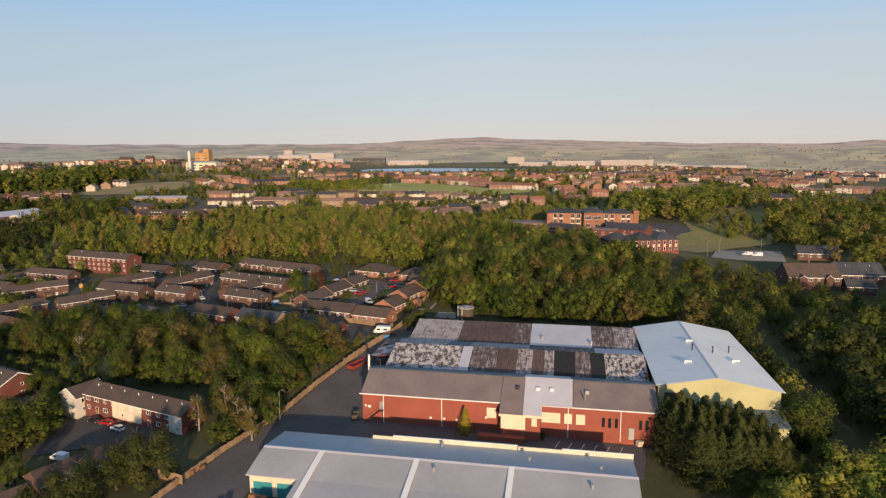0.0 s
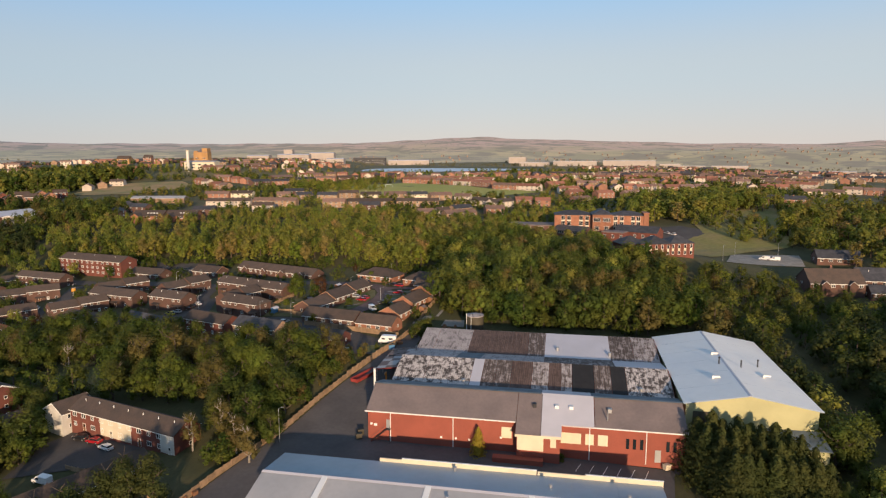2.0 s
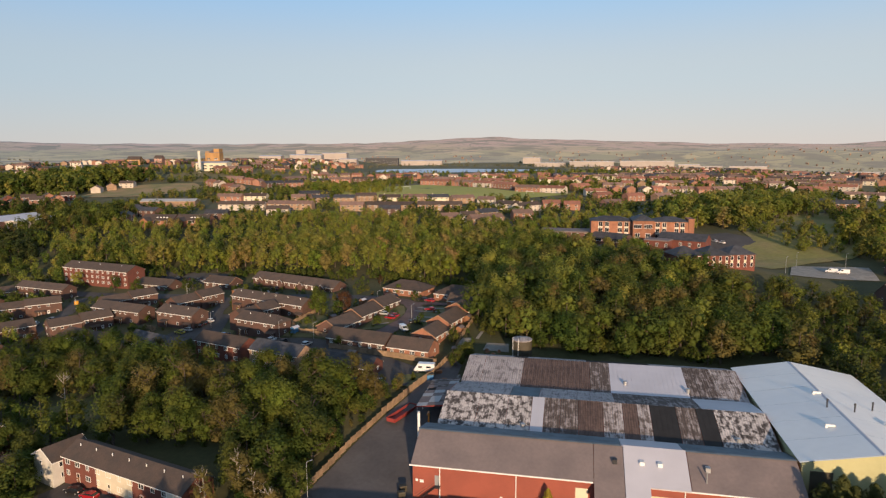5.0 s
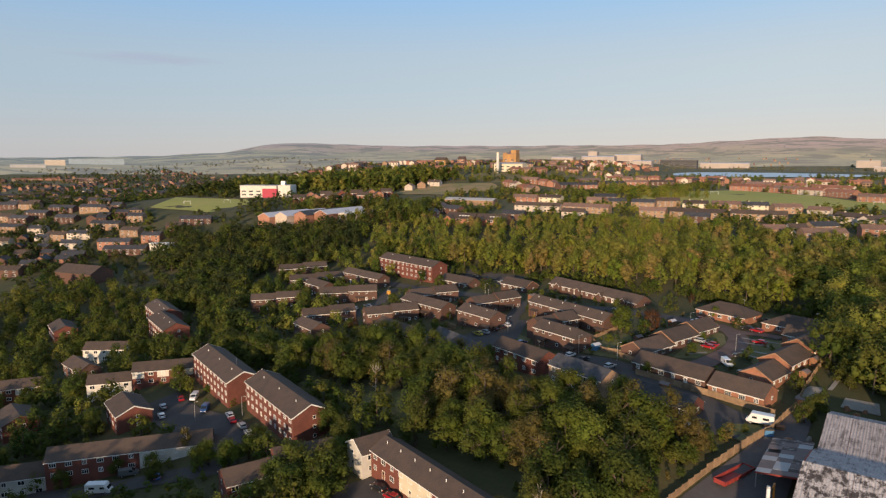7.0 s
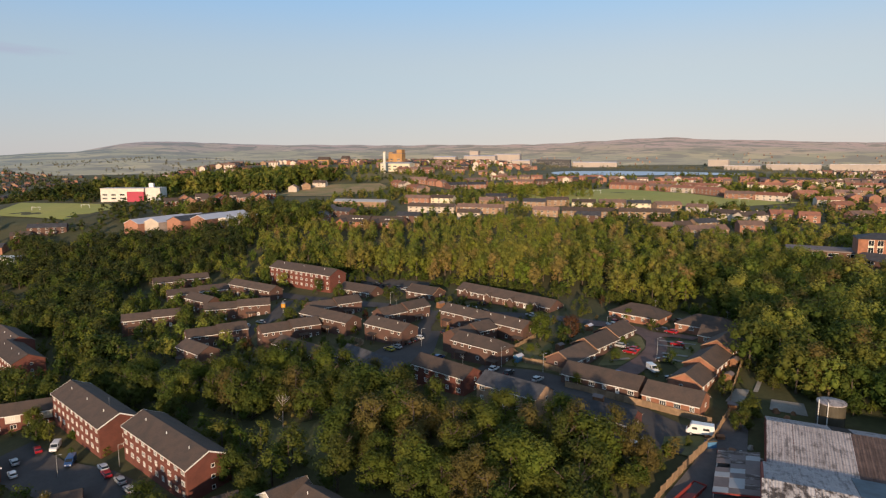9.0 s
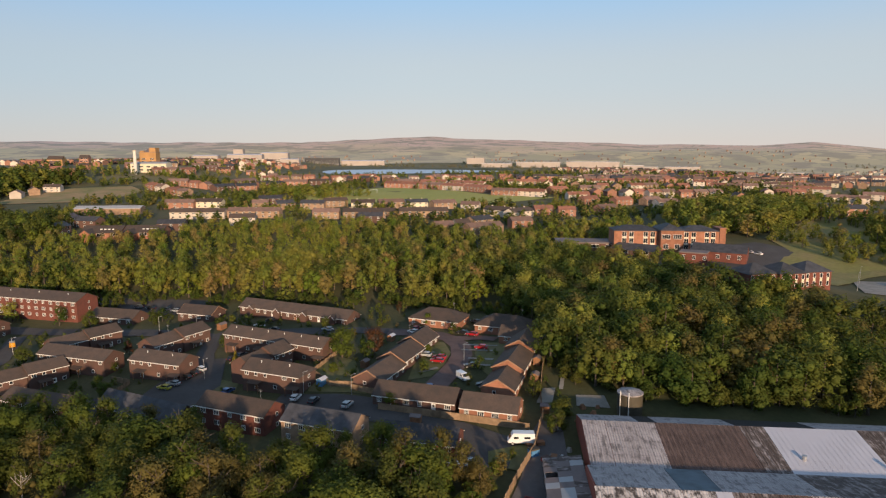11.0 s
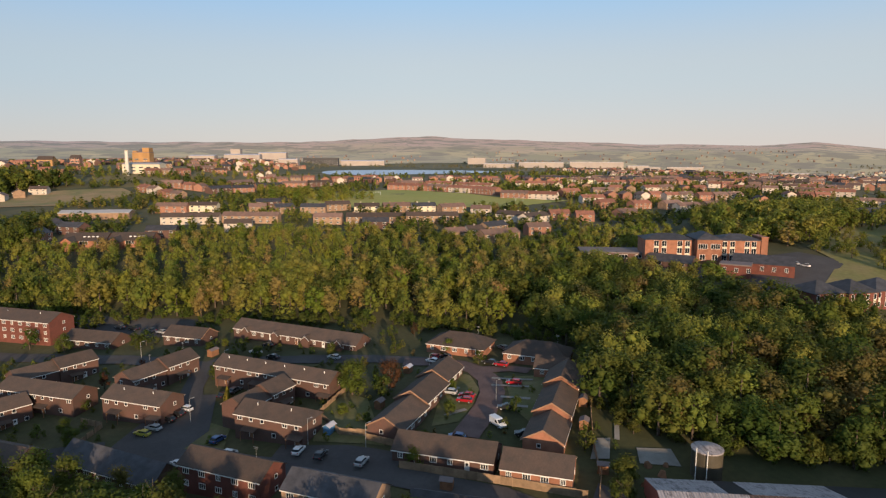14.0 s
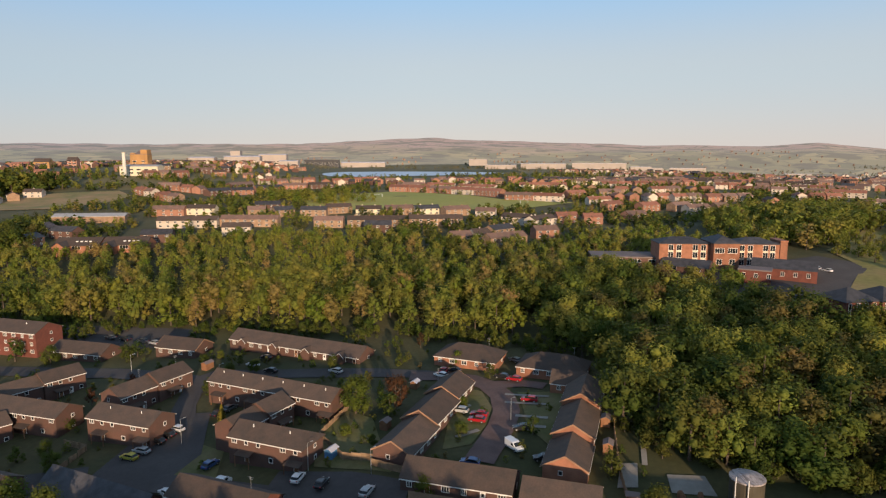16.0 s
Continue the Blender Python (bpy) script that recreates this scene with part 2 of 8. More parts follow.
M = dict(
    brick=mat("red_brick", (0.17, 0.056, 0.040), 0.9, 0.2, 0.5, alt=(0.13, 0.045, 0.033), per_object=0.1),
    brown_brick=mat("brown_brick", (0.105, 0.061, 0.047), 0.9, 0.22, 0.5, alt=(0.132, 0.066, 0.050), per_object=0.12),
    verge=mat("tan_brick_verge", (0.34, 0.20, 0.125), 0.9, 0.15, 0.6),
    buff_brick=mat("buff_brick", (0.35, 0.23, 0.15), 0.9, 0.2, 0.5, per_object=0.12),
    orange_brick=mat("orange_brick", (0.34, 0.15, 0.09), 0.9, 0.18, 0.5, per_object=0.15),
    painted_brick=mat("painted_red_brick", (0.30, 0.078, 0.05), 0.8, 0.14, 0.25, alt=(0.25, 0.066, 0.043)),
    townbrick=mat("red_brown_town_brick", (0.36, 0.175, 0.115), 0.9, 0.2, 0.4, alt=(0.29, 0.15, 0.105), per_object=0.2),
    # haze over the skyline sheds put into a duller, pinkish white
    worksclad=mat("dull_pale_cladding", (0.43, 0.37, 0.33), 0.8, 0.1, 0.05, alt=(0.36, 0.32, 0.30)),
    townrender=mat("pale_town_render", (0.58, 0.50, 0.42), 0.9, 0.12, 0.3, alt=(0.50, 0.43, 0.36), per_object=0.15),
    white=mat("white_render", (0.64, 0.61, 0.55), 0.85, 0.08, 0.4, per_object=0.06),
    cream=mat("cream_paint", (0.70, 0.61, 0.45), 0.8, 0.08, 0.3),
    yellow=mat("pale_yellow_cladding", (0.47, 0.45, 0.24), 0.7, 0.08, 0.2),
    paint=mat("white_paint", (0.8, 0.79, 0.76), 0.5, 0.05, 1.0, bump=0),
    tile=mat("brown_roof_tile", (0.098, 0.067, 0.051), 0.85, 0.3, 0.45, alt=(0.072, 0.054, 0.044), fine=3, per_object=0.15, bump=0.4),
    # the evening sun's pink is put into the town's tile colour
    towntile=mat("pinkish_brown_roof_tile", (0.25, 0.15, 0.115), 0.85, 0.25, 0.4, alt=(0.18, 0.12, 0.095), fine=3, per_object=0.25),
    redtile=mat("red_roof_tile", (0.34, 0.14, 0.088), 0.85, 0.25, 0.4, alt=(0.24, 0.115, 0.08), fine=3, per_object=0.25),
    slate=mat("grey_slate", (0.066, 0.066, 0.075), 0.7, 0.25, 0.5, fine=3, per_object=0.2),
    felt=mat("grey_brown_roof_felt", (0.22, 0.175, 0.165), 0.9, 0.16, 0.18, alt=(0.18, 0.145, 0.14), fine=1.5),
    bluefelt=mat("blue_grey_flashing", (0.13, 0.17, 0.20), 0.7, 0.2, 0.4),
    sheet=sheet_mat("weathered_cement_sheet", (0.46, 0.41, 0.40), (0.13, 0.10, 0.088), 0.50, 0.9),
    grime=sheet_mat("dark_weathered_cement_sheet", (0.36, 0.31, 0.30), (0.10, 0.075, 0.065), 0.46, 0.9),
    stained=sheet_mat("white_flaking_cement_sheet", (0.60, 0.545, 0.52), (0.075, 0.062, 0.058), 0.50, 0.3),
    rust=sheet_mat("rusty_brown_sheet", (0.135, 0.088, 0.073), (0.088, 0.057, 0.049), 0.5, 0.95),
    pale=sheet_mat("pale_weathered_sheet", (0.42, 0.375, 0.37), (0.19, 0.17, 0.168), 0.54, 0.95),
    orangesteel=mat("orange_painted_steel", (0.55, 0.22, 0.03), 0.5, 0.1, 0.5),
    black=mat("black_sheet", (0.022, 0.02, 0.02), 0.8, 0.2, 0.5),
    newmetal=mat("pale_metal_sheet", (0.60, 0.58, 0.62), 0.42, 0.05, 0.15, metal=0.1),
    whitemetal=mat("white_metal_roof", (0.90, 0.88, 0.84), 0.6, 0.05, 0.06, alt=(0.82, 0.82, 0.81), fine=0.5),
    bluemetal=mat("pale_blue_grey_metal_roof", (0.35, 0.42, 0.48), 0.42, 0.07, 0.12, metal=0.1, fine=0.8),
    greymetal=mat("light_grey_metal_roof", (0.43, 0.42, 0.42), 0.6, 0.12, 0.1, alt=(0.36, 0.36, 0.37), fine=0.8),
    steel=mat("galvanised_steel", (0.45, 0.46, 0.47), 0.45, 0.1, 0.5, metal=0.6),
    darkmetal=mat("dark_metal", (0.05, 0.05, 0.055), 0.5, 0.15, 0.5, metal=0.4),
    teal=mat("teal_roller_door", (0.03, 0.25, 0.28), 0.6, 0.08, 0.5),
    tarmac=mat("asphalt", (0.062, 0.056, 0.056), 0.92, 0.22, 0.12, alt=(0.08, 0.073, 0.071), fine=1.2),
    paving=mat("red_brown_block_paving", (0.155, 0.10, 0.09), 0.9, 0.2, 0.2, fine=2),
    path=mat("concrete_path", (0.3, 0.28, 0.25), 0.9, 0.15, 0.4),
    lawn=mat("mown_grass", (0.115, 0.118, 0.038), 0.95, 0.3, 0.15, alt=(0.155, 0.135, 0.06), fine=1.0),
    pitch=mat("playing_field_grass", (0.34, 0.34, 0.075), 0.95, 0.15, 0.02, alt=(0.40, 0.36, 0.09), fine=0.2, bump=0),
    meadow=mat("dry_meadow_grass", (0.20, 0.19, 0.055), 0.95, 0.3, 0.06, alt=(0.27, 0.21, 0.085), fine=0.5),
    soil=mat("bare_brown_earth", (0.36, 0.24, 0.12), 0.95, 0.3, 0.05, alt=(0.20, 0.19, 0.07), fine=0.4),
    fence=mat("weathered_wood_fence", (0.30, 0.20, 0.12), 0.9, 0.2, 0.8, per_object=0.15),
    wood=mat("brown_timber", (0.25, 0.12, 0.06), 0.85, 0.2, 0.8, per_object=0.2),
    skip=mat("red_painted_steel", (0.30, 0.045, 0.04), 0.6, 0.15, 0.5),
    bark=mat("grey_brown_bark", (0.11, 0.085, 0.065), 0.95, 0.25, 1.5),
    birch=mat("pale_bark", (0.34, 0.30, 0.25), 0.95, 0.25, 1.5),
    glass=glass_mat("window_glass"),
    # pale blue base colour stands in for the reflected sky
    water=mat("lake_water", (0.42, 0.52, 0.66), 0.3, 0.05, 0.01, bump=0),
    tyre=mat("tyre_rubber", (0.02, 0.02, 0.02), 0.9, 0.1, 2, bump=0),
    tank=mat("olive_tank_steel", (0.075, 0.062, 0.04), 0.7, 0.2, 0.4),
    redpanel=mat("crimson_cladding", (0.40, 0.02, 0.06), 0.6, 0.06, 0.3),
    yellowbrick=mat("ochre_brick", (0.48, 0.27, 0.11), 0.9, 0.15, 0.1),
    blueplastic=mat("blue_plastic", (0.08, 0.22, 0.42), 0.5, 0.08, 1),
    # light and shade put into leaf colour: far belts lighter, near woods darker
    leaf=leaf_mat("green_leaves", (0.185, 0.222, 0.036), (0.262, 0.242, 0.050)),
    nearleaf=leaf_mat("dimmed_green_leaves", (0.072, 0.105, 0.0165), (0.108, 0.117, 0.0225)),
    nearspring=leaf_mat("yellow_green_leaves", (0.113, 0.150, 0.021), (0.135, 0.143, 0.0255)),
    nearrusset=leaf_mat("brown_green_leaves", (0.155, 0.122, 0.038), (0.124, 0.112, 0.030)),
    yard=mat("worn_grey_asphalt", (0.115, 0.105, 0.105), 0.92, 0.2, 0.1, alt=(0.085, 0.078, 0.08), fine=1.0),
    spring=leaf_mat("fresh_green_leaves", (0.17, 0.225, 0.027), (0.205, 0.21, 0.033)),
    russet=leaf_mat("russet_leaves", (0.30, 0.23, 0.075), (0.24, 0.21, 0.056)),
    # distance haze put into a paler, greyer leaf colour
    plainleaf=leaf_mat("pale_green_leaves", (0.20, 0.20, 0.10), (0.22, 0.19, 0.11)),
    # leaf colour darkened further for woods that lie in shade
    darkleaf=leaf_mat("shaded_green_leaves", (0.048, 0.068, 0.018), (0.070, 0.079, 0.021)),
    copper=leaf_mat("copper_leaves", (0.10, 0.045, 0.022), (0.075, 0.04, 0.02)),
    needle=leaf_mat("conifer_needles", (0.062, 0.080, 0.021), (0.088, 0.091, 0.024)),
    goldleaf=leaf_mat("golden_conifer_needles", (0.36, 0.27, 0.035), (0.25, 0.22, 0.035)),
)
CAR = {k: mat(k + "_car_paint", c, 0.28, 0.03, 2, coat=0.6, bump=0) for k, c in dict(
    white=(0.78, 0.78, 0.78), black=(0.015, 0.015, 0.018), silver=(0.42, 0.43, 0.44), red=(0.36, 0.012, 0.02), blue=(0.02, 0.07, 0.22), grey=(0.12, 0.125, 0.13), yellow=(0.45, 0.40, 0.05), orange=(0.6, 0.3, 0.02)).items()}


# ---- mesh helpers ----
class Mesh:
    """Gathers boxes, prisms and faces into one mesh with several materials."""

    def __init__(self):
        self.v, self.f, self.m, self.mats = [], [], [], []

    def slot(self, material):
        if material not in self.mats:
            self.mats.append(material)
        return self.mats.index(material)

    def face(self, pts, material):
        n = len(self.v)
        self.v += [tuple(p) for p in pts]
        self.f.append(tuple(range(n, n + len(pts))))
        self.m.append(self.slot(material))
        return self

    def box(self, x0, x1, y0, y1, z0, z1, material):
        n, k = len(self.v), self.slot(material)
        self.v += [(x, y, z) for z in (z0, z1) for x, y in ((x0, y0), (x1, y0), (x1, y1), (x0, y1))]
        self.f += [tuple(n + i for i in q) for q in ((3, 2, 1, 0), (4, 5, 6, 7), (0, 1, 5, 4), (1, 2, 6, 5), (2, 3, 7, 6), (3, 0, 4, 7))]
        self.m += [k] * 6
        return self

    def prism(self, section, x0, x1, material, caps=True):
        """A section of (y, z), counter-clockwise seen from +x, drawn out along x."""
        n, k, c = len(self.v), self.slot(material), len(section)
        self.v += [(x0, y, z) for y, z in section] + [(x1, y, z) for y, z in section]
        self.f += [(n + i, n + (i + 1) % c, n + c + (i + 1) % c, n + c + i)[::-1] for i in range(c)]
        self.m += [k] * c
        if caps:
            self.f += [tuple(range(n, n + c))[::-1], tuple(range(n + c, n + 2 * c))]
            self.m += [k] * 2
        return self

    def tube(self, p0, p1, r0, r1, material, sides=7, caps=True):
        p0, p1 = Vector(p0), Vector(p1)
        q = (p1 - p0).to_track_quat("Z", "Y")
        n, k = len(self.v), self.slot(material)
        for p, r in ((p0, r0), (p1, r1)):
            self.v += [tuple(p + q @ Vector((r * math.cos(a), r * math.sin(a), 0))) for a in (2 * math.pi * i / sides for i in range(sides))]
        self.f += [(n + i, n + (i + 1) % sides, n + sides + (i + 1) % sides, n + sides + i) for i in range(sides)]
        self.m += [k] * sides
        if caps:
            self.f += [tuple(range(n, n + sides))[::-1], tuple(range(n + sides, n + 2 * sides))]
            self.m += [k] * 2
        return self

    def data(self, name):
        me = bpy.data.meshes.new(name)
        me.from_pydata(self.v, [], self.f)
        for material in self.mats:
            me.materials.append(material)
        me.polygons.foreach_set("material_index", self.m)
        me.update()
        return me


def part(name, shape, parent, label="", m=None):
    """Links a mesh as ONE object under a thing or a part."""
    ob = new(name, shape.data(name) if isinstance(shape, Mesh) else shape)
    ob.parent = parent
    if m is not None:
        ob.matrix_basis = m
    return tagged(ob, label)


def thing(name, label, category, x, y, z, yaw=0.0, group="", kind=""):
    ob = new(name)
    ob.empty_display_size = 0.5
    ob.matrix_basis = pose(x, y, z, 0, 0, yaw)
    return tagged(ob, label, category, group, kind)


def solo(name, shape, label, category, m=None, group="", kind=""):
    ob = new(name, shape.data(name) if isinstance(shape, Mesh) else shape)
    if m is not None:
        ob.matrix_basis = m
    return tagged(ob, label, category, group, kind)


# ---- the lie of the land ----
def ease(a, b, v):
    u = np.clip((v - a) / (b - a), 0, 1)
    return u * u * (3 - 2 * u)


PROFILE_Y = [-400, 0, 120, 160, 205, 250, 300, 335, 380, 450, 520, 700, 900, 1080, 1400, 2000, 9000]
PROFILE_Z = [-16, -14, -12.5, -9.5, -2.6, -0.5, 2, 3.5, 9, 14, 18, 26, 28.5, 29, 29, 30, 30]
SKY_B = [-70, -45, -40, -35, -31, -22, -16, -8, -4, 0, 5, 10, 15, 22, 30, 35, 39, 42, 45, 50, 60, 75]
SKY_H = [2, 4, 7, 19, 14, 17, 21, 25.5, 29.5, 27.5, 21, 18, 18, 17.5, 17, 18.5, 22.5, 17, 5, -1, -4, -4]


def height(x, y):
    x, y = np.asarray(x, float), np.asarray(y, float)
    z = np.interp(y, PROFILE_Y, PROFILE_Z)
    z = z - np.clip(-x - 60, 0, 270) * (0.11 - 0.04 * ease(200, 330, y)) * (1 - ease(340, 470, y))
    z = z + 0.06 * np.clip(x - 20, 0, 160) * ease(230, 300, y) * (1 - ease(450, 560, y))
    z = z + 5 * np.exp(-(((x - 40) / 60) ** 2 + ((y - 262) / 28) ** 2))
    z = z + 18 * ease(620, 900, y) * (1 - ease(-300, -180, x)) * ease(-1050, -650, x) * (1 - ease(1700, 2300, y))
    r, b = np.hypot(x + 25, y - 60), np.degrees(np.arctan2(-(x + 25), y - 60))
    top = 60 + np.interp(b, SKY_B, SKY_H) / 1123 * 4300
    z = z + 8.5 * np.exp(-(((x - 93) / 30) ** 2 + ((y - 303) / 24) ** 2))
    # the low plain on one side and the broad valley on the other
    z = z + (-9 - z) * 0.95 * ease(550, 740, -x) * ease(400, 560, y) * (1 - ease(1700, 2600, r)) * (1 - 0.6 * ease(620, 900, y) * (1 - ease(600, 800, -x)))
    z = z - 46 * ease(480, 880, x) * ease(780, 1350, y) * (1 - ease(2300, 3100, r))
    u = ease(1900, 4300, r)
    z = z + u ** 1.35 * (top - 30) + (np.sin(x / 210 + 1.7 * np.sin(y / 330)) + np.sin(y / 170 + x / 390)) * 5 * ease(1500, 2600, r) * (1 - ease(3700, 4250, r))
    z = z + (np.sin(x / 97 + 2 * np.sin(y / 260)) + np.sin(x / 41 + y / 130)) * 2.2 * ease(3300, 4200, r)
    return z


def ground(x, y):
    return float(height(x, y))


def land():
    """One sheet of ground, fine near the houses and coarse towards the hills."""
    rings = np.concatenate([np.arange(0, 460, 6.0), np.geomspace(462, 2100, 80)])
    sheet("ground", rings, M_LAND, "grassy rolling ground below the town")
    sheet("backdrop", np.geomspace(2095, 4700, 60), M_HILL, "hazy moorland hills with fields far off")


def sheet(name, rings, material, label):
    turns = np.radians(np.concatenate([np.arange(-78, 78.1, 0.8), np.arange(86, 280, 8.0)]))
    rr, aa = np.meshgrid(rings, turns, indexing="ij")
    x, y = -25 - rr * np.sin(aa), 60 + rr * np.cos(aa)
    z = height(x, y) + 0.25 * np.sin(x / 9) * np.sin(y / 7.3) * (rr > 60)
    v = np.stack([x, y, z], -1).reshape(-1, 3)
    c = len(turns)
    i, j = np.meshgrid(np.arange(len(rings) - 1), np.arange(c), indexing="ij")
    k = (j + 1) % c
    f = np.stack([i * c + j, i * c + k, (i + 1) * c + k, (i + 1) * c + j], -1).reshape(-1, 4)[:, ::-1]
    me = bpy.data.meshes.new(name)
    me.from_pydata(v.tolist(), [], f.tolist())
    me.polygons.foreach_set("use_smooth", [True] * len(f))
    me.materials.append(material)
    tagged(new(name, me), label, name, kind="structure")


def land_mat(dim=0.42):
    """Grass and fields; dim sets how dark the ground lies between the houses of the plain."""
    m = mat("grass_and_moor", (0.052, 0.056, 0.018), 0.95, 0.35, 0.06, alt=(0.085, 0.076, 0.030), fine=0.8, bump=0.2)
    n, l = m.node_tree.nodes, m.node_tree.links
    b = n["Principled BSDF"]
    near = b.inputs["Base Color"].links[0].from_socket
    geo = n.new("ShaderNodeNewGeometry")
    vor, nz = n.new("ShaderNodeTexVoronoi"), n.new("ShaderNodeTexNoise")
    vor.inputs["Scale"].default_value, nz.inputs["Scale"].default_value, nz.inputs["Detail"].default_value = 0.0075, 0.004, 7
    l.new(geo.outputs["Position"], vor.inputs["Vector"]), l.new(geo.outputs["Position"], nz.inputs["Vector"])
    ramp = n.new("ShaderNodeValToRGB")
    for e, (p, c) in zip([ramp.color_ramp.elements.new(0.5), *ramp.color_ramp.elements], ((0.5, (0.24, 0.26, 0.085)), (0.0, (0.11, 0.14, 0.05)), (1.0, (0.46, 0.38, 0.16)))):
        e.position, e.color = p, (*(k * dim for k in c), 1)
    l.new(vor.outputs["Color"], ramp.inputs[0])
    moor = n.new("ShaderNodeMix")
    moor.data_type = "RGBA"
    moor.inputs["B"].default_value = (0.40, 0.25, 0.19, 1)
    l.new(ramp.outputs[0], moor.inputs["A"])
    sep = n.new("ShaderNodeSeparateXYZ")
    l.new(geo.outputs["Position"], sep.inputs[0])
    up = n.new("ShaderNodeMapRange")
    up.inputs["From Min"].default_value, up.inputs["From Max"].default_value = 72, 122
    add = n.new("ShaderNodeMath")
    add.operation = "MULTIPLY_ADD"
    add.inputs[1].default_value = 110
    l.new(nz.outputs["Fac"], add.inputs[0]), l.new(sep.outputs["Z"], add.inputs[2])
    sub = n.new("ShaderNodeMath")
    sub.operation = "SUBTRACT"
    sub.inputs[1].default_value = 52
    l.new(add.outputs[0], sub.inputs[0]), l.new(sub.outputs[0], up.inputs["Value"]), l.new(up.outputs[0], moor.inputs["Factor"])
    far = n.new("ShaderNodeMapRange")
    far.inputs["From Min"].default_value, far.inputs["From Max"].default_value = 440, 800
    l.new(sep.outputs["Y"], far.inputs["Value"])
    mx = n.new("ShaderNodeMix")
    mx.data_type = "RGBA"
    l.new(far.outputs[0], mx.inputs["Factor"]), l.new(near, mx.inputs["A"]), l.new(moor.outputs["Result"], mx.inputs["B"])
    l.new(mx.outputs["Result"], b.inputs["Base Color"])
    return m


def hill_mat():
    """Far hills: fields parted by dark hedges, rosy moor on top, and evening haze put in as emission."""
    # field colours kept paler than the plain's, in place of distance haze
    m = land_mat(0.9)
    m.name = "hazy_far_hills"
    n, l = m.node_tree.nodes, m.node_tree.links
    b = n["Principled BSDF"]
    geo, edge, thin, mx = n.new("ShaderNodeNewGeometry"), n.new("ShaderNodeTexVoronoi"), n.new("ShaderNodeMapRange"), n.new("ShaderNodeMix")
    edge.feature = "DISTANCE_TO_EDGE"
    edge.inputs["Scale"].default_value = 0.0075
    wob, off = n.new("ShaderNodeTexNoise"), n.new("ShaderNodeVectorMath")
    wob.inputs["Scale"].default_value = 0.004
    off.operation = "MULTIPLY_ADD"
    off.inputs[1].default_value = (260, 260, 0)
    l.new(geo.outputs["Position"], wob.inputs["Vector"]), l.new(wob.outputs["Color"], off.inputs[0]), l.new(geo.outputs["Position"], off.inputs[2])
    l.new(off.outputs[0], edge.inputs["Vector"])
    for node in n:
        if node.type == "TEX_VORONOI" and node != edge:
            l.new(off.outputs[0], node.inputs["Vector"])
    thin.inputs["From Min"].default_value, thin.inputs["From Max"].default_value = 0.0, 0.04
    l.new(edge.outputs["Distance"], thin.inputs["Value"])
    mx.data_type = "RGBA"
    mx.inputs["A"].default_value = (0.09, 0.10, 0.05, 1)
    l.new(thin.outputs[0], mx.inputs["Factor"]), l.new(b.inputs["Base Color"].links[0].from_socket, mx.inputs["B"])
    l.new(mx.outputs["Result"], b.inputs["Base Color"])
    # copses and scrub in dark patches
    grove, dark, cover = n.new("ShaderNodeTexNoise"), n.new("ShaderNodeMapRange"), n.new("ShaderNodeMix")
    grove.inputs["Scale"].default_value, grove.inputs["Detail"].default_value = 0.0065, 6
    dark.inputs["From Min"].default_value, dark.inputs["From Max"].default_value = 0.51, 0.57
    dark.inputs["To Max"].default_value = 0.85
    cover.data_type = "RGBA"
    cover.inputs["B"].default_value = (0.07, 0.08, 0.035, 1)
    l.new(geo.outputs["Position"], grove.inputs["Vector"]), l.new(grove.outputs["Fac"], dark.inputs["Value"]), l.new(dark.outputs[0], cover.inputs["Factor"])
    l.new(mx.outputs["Result"], cover.inputs["A"]), l.new(cover.outputs["Result"], b.inputs["Base Color"])
    # the haze is painted as emission: rosy over the moor, blue over the far plain
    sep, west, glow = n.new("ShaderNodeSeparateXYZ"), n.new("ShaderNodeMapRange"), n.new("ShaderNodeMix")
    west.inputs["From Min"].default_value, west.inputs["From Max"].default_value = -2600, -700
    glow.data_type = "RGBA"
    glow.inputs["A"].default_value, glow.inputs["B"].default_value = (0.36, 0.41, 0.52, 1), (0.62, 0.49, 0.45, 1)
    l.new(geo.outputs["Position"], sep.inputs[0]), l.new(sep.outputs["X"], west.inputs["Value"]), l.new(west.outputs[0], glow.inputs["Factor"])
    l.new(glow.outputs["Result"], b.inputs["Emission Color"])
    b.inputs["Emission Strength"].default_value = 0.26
    return m


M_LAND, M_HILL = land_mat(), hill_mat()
land()


YARDS, ROADS = [], []


def draped(name, outline, material, label, category, lift=0.06, step=6.0, smooth_edge=True):
    """A flat cover (road, lawn, field) that follows the ground inside an outline."""
    if material in (M["tarmac"], M["paving"], M["path"], M["yard"]):
        YARDS.append(list(outline))
    bm = bmesh.new()
    bm.faces.new([bm.verts.new((x, y, 0)) for x, y in outline])
    xs, ys = [p[0] for p in outline], [p[1] for p in outline]
    for lo, hi, axis in ((min(xs), max(xs), 0), (min(ys), max(ys), 1)):
        for c in np.arange(lo + step, hi, step):
            co, no = [0, 0, 0], [0, 0, 0]
            co[axis], no[axis] = c, 1
            bmesh.ops.bisect_plane(bm, geom=bm.verts[:] + bm.edges[:] + bm.faces[:], plane_co=co, plane_no=no)
    for v in bm.verts:
        v.co.z = ground(v.co.x, v.co.y) + 0.25 * math.sin(v.co.x / 9) * math.sin(v.co.y / 7.3) + lift + 0.12
    bmesh.ops.recalc_face_normals(bm, faces=bm.faces)
    me = bpy.data.meshes.new(name)
    bm.to_mesh(me)
    bm.free()
    if me.polygons[0].normal.z < 0:
        me.flip_normals()
    me.materials.append(material)
    return tagged(new(name, me), label, category, kind="structure")


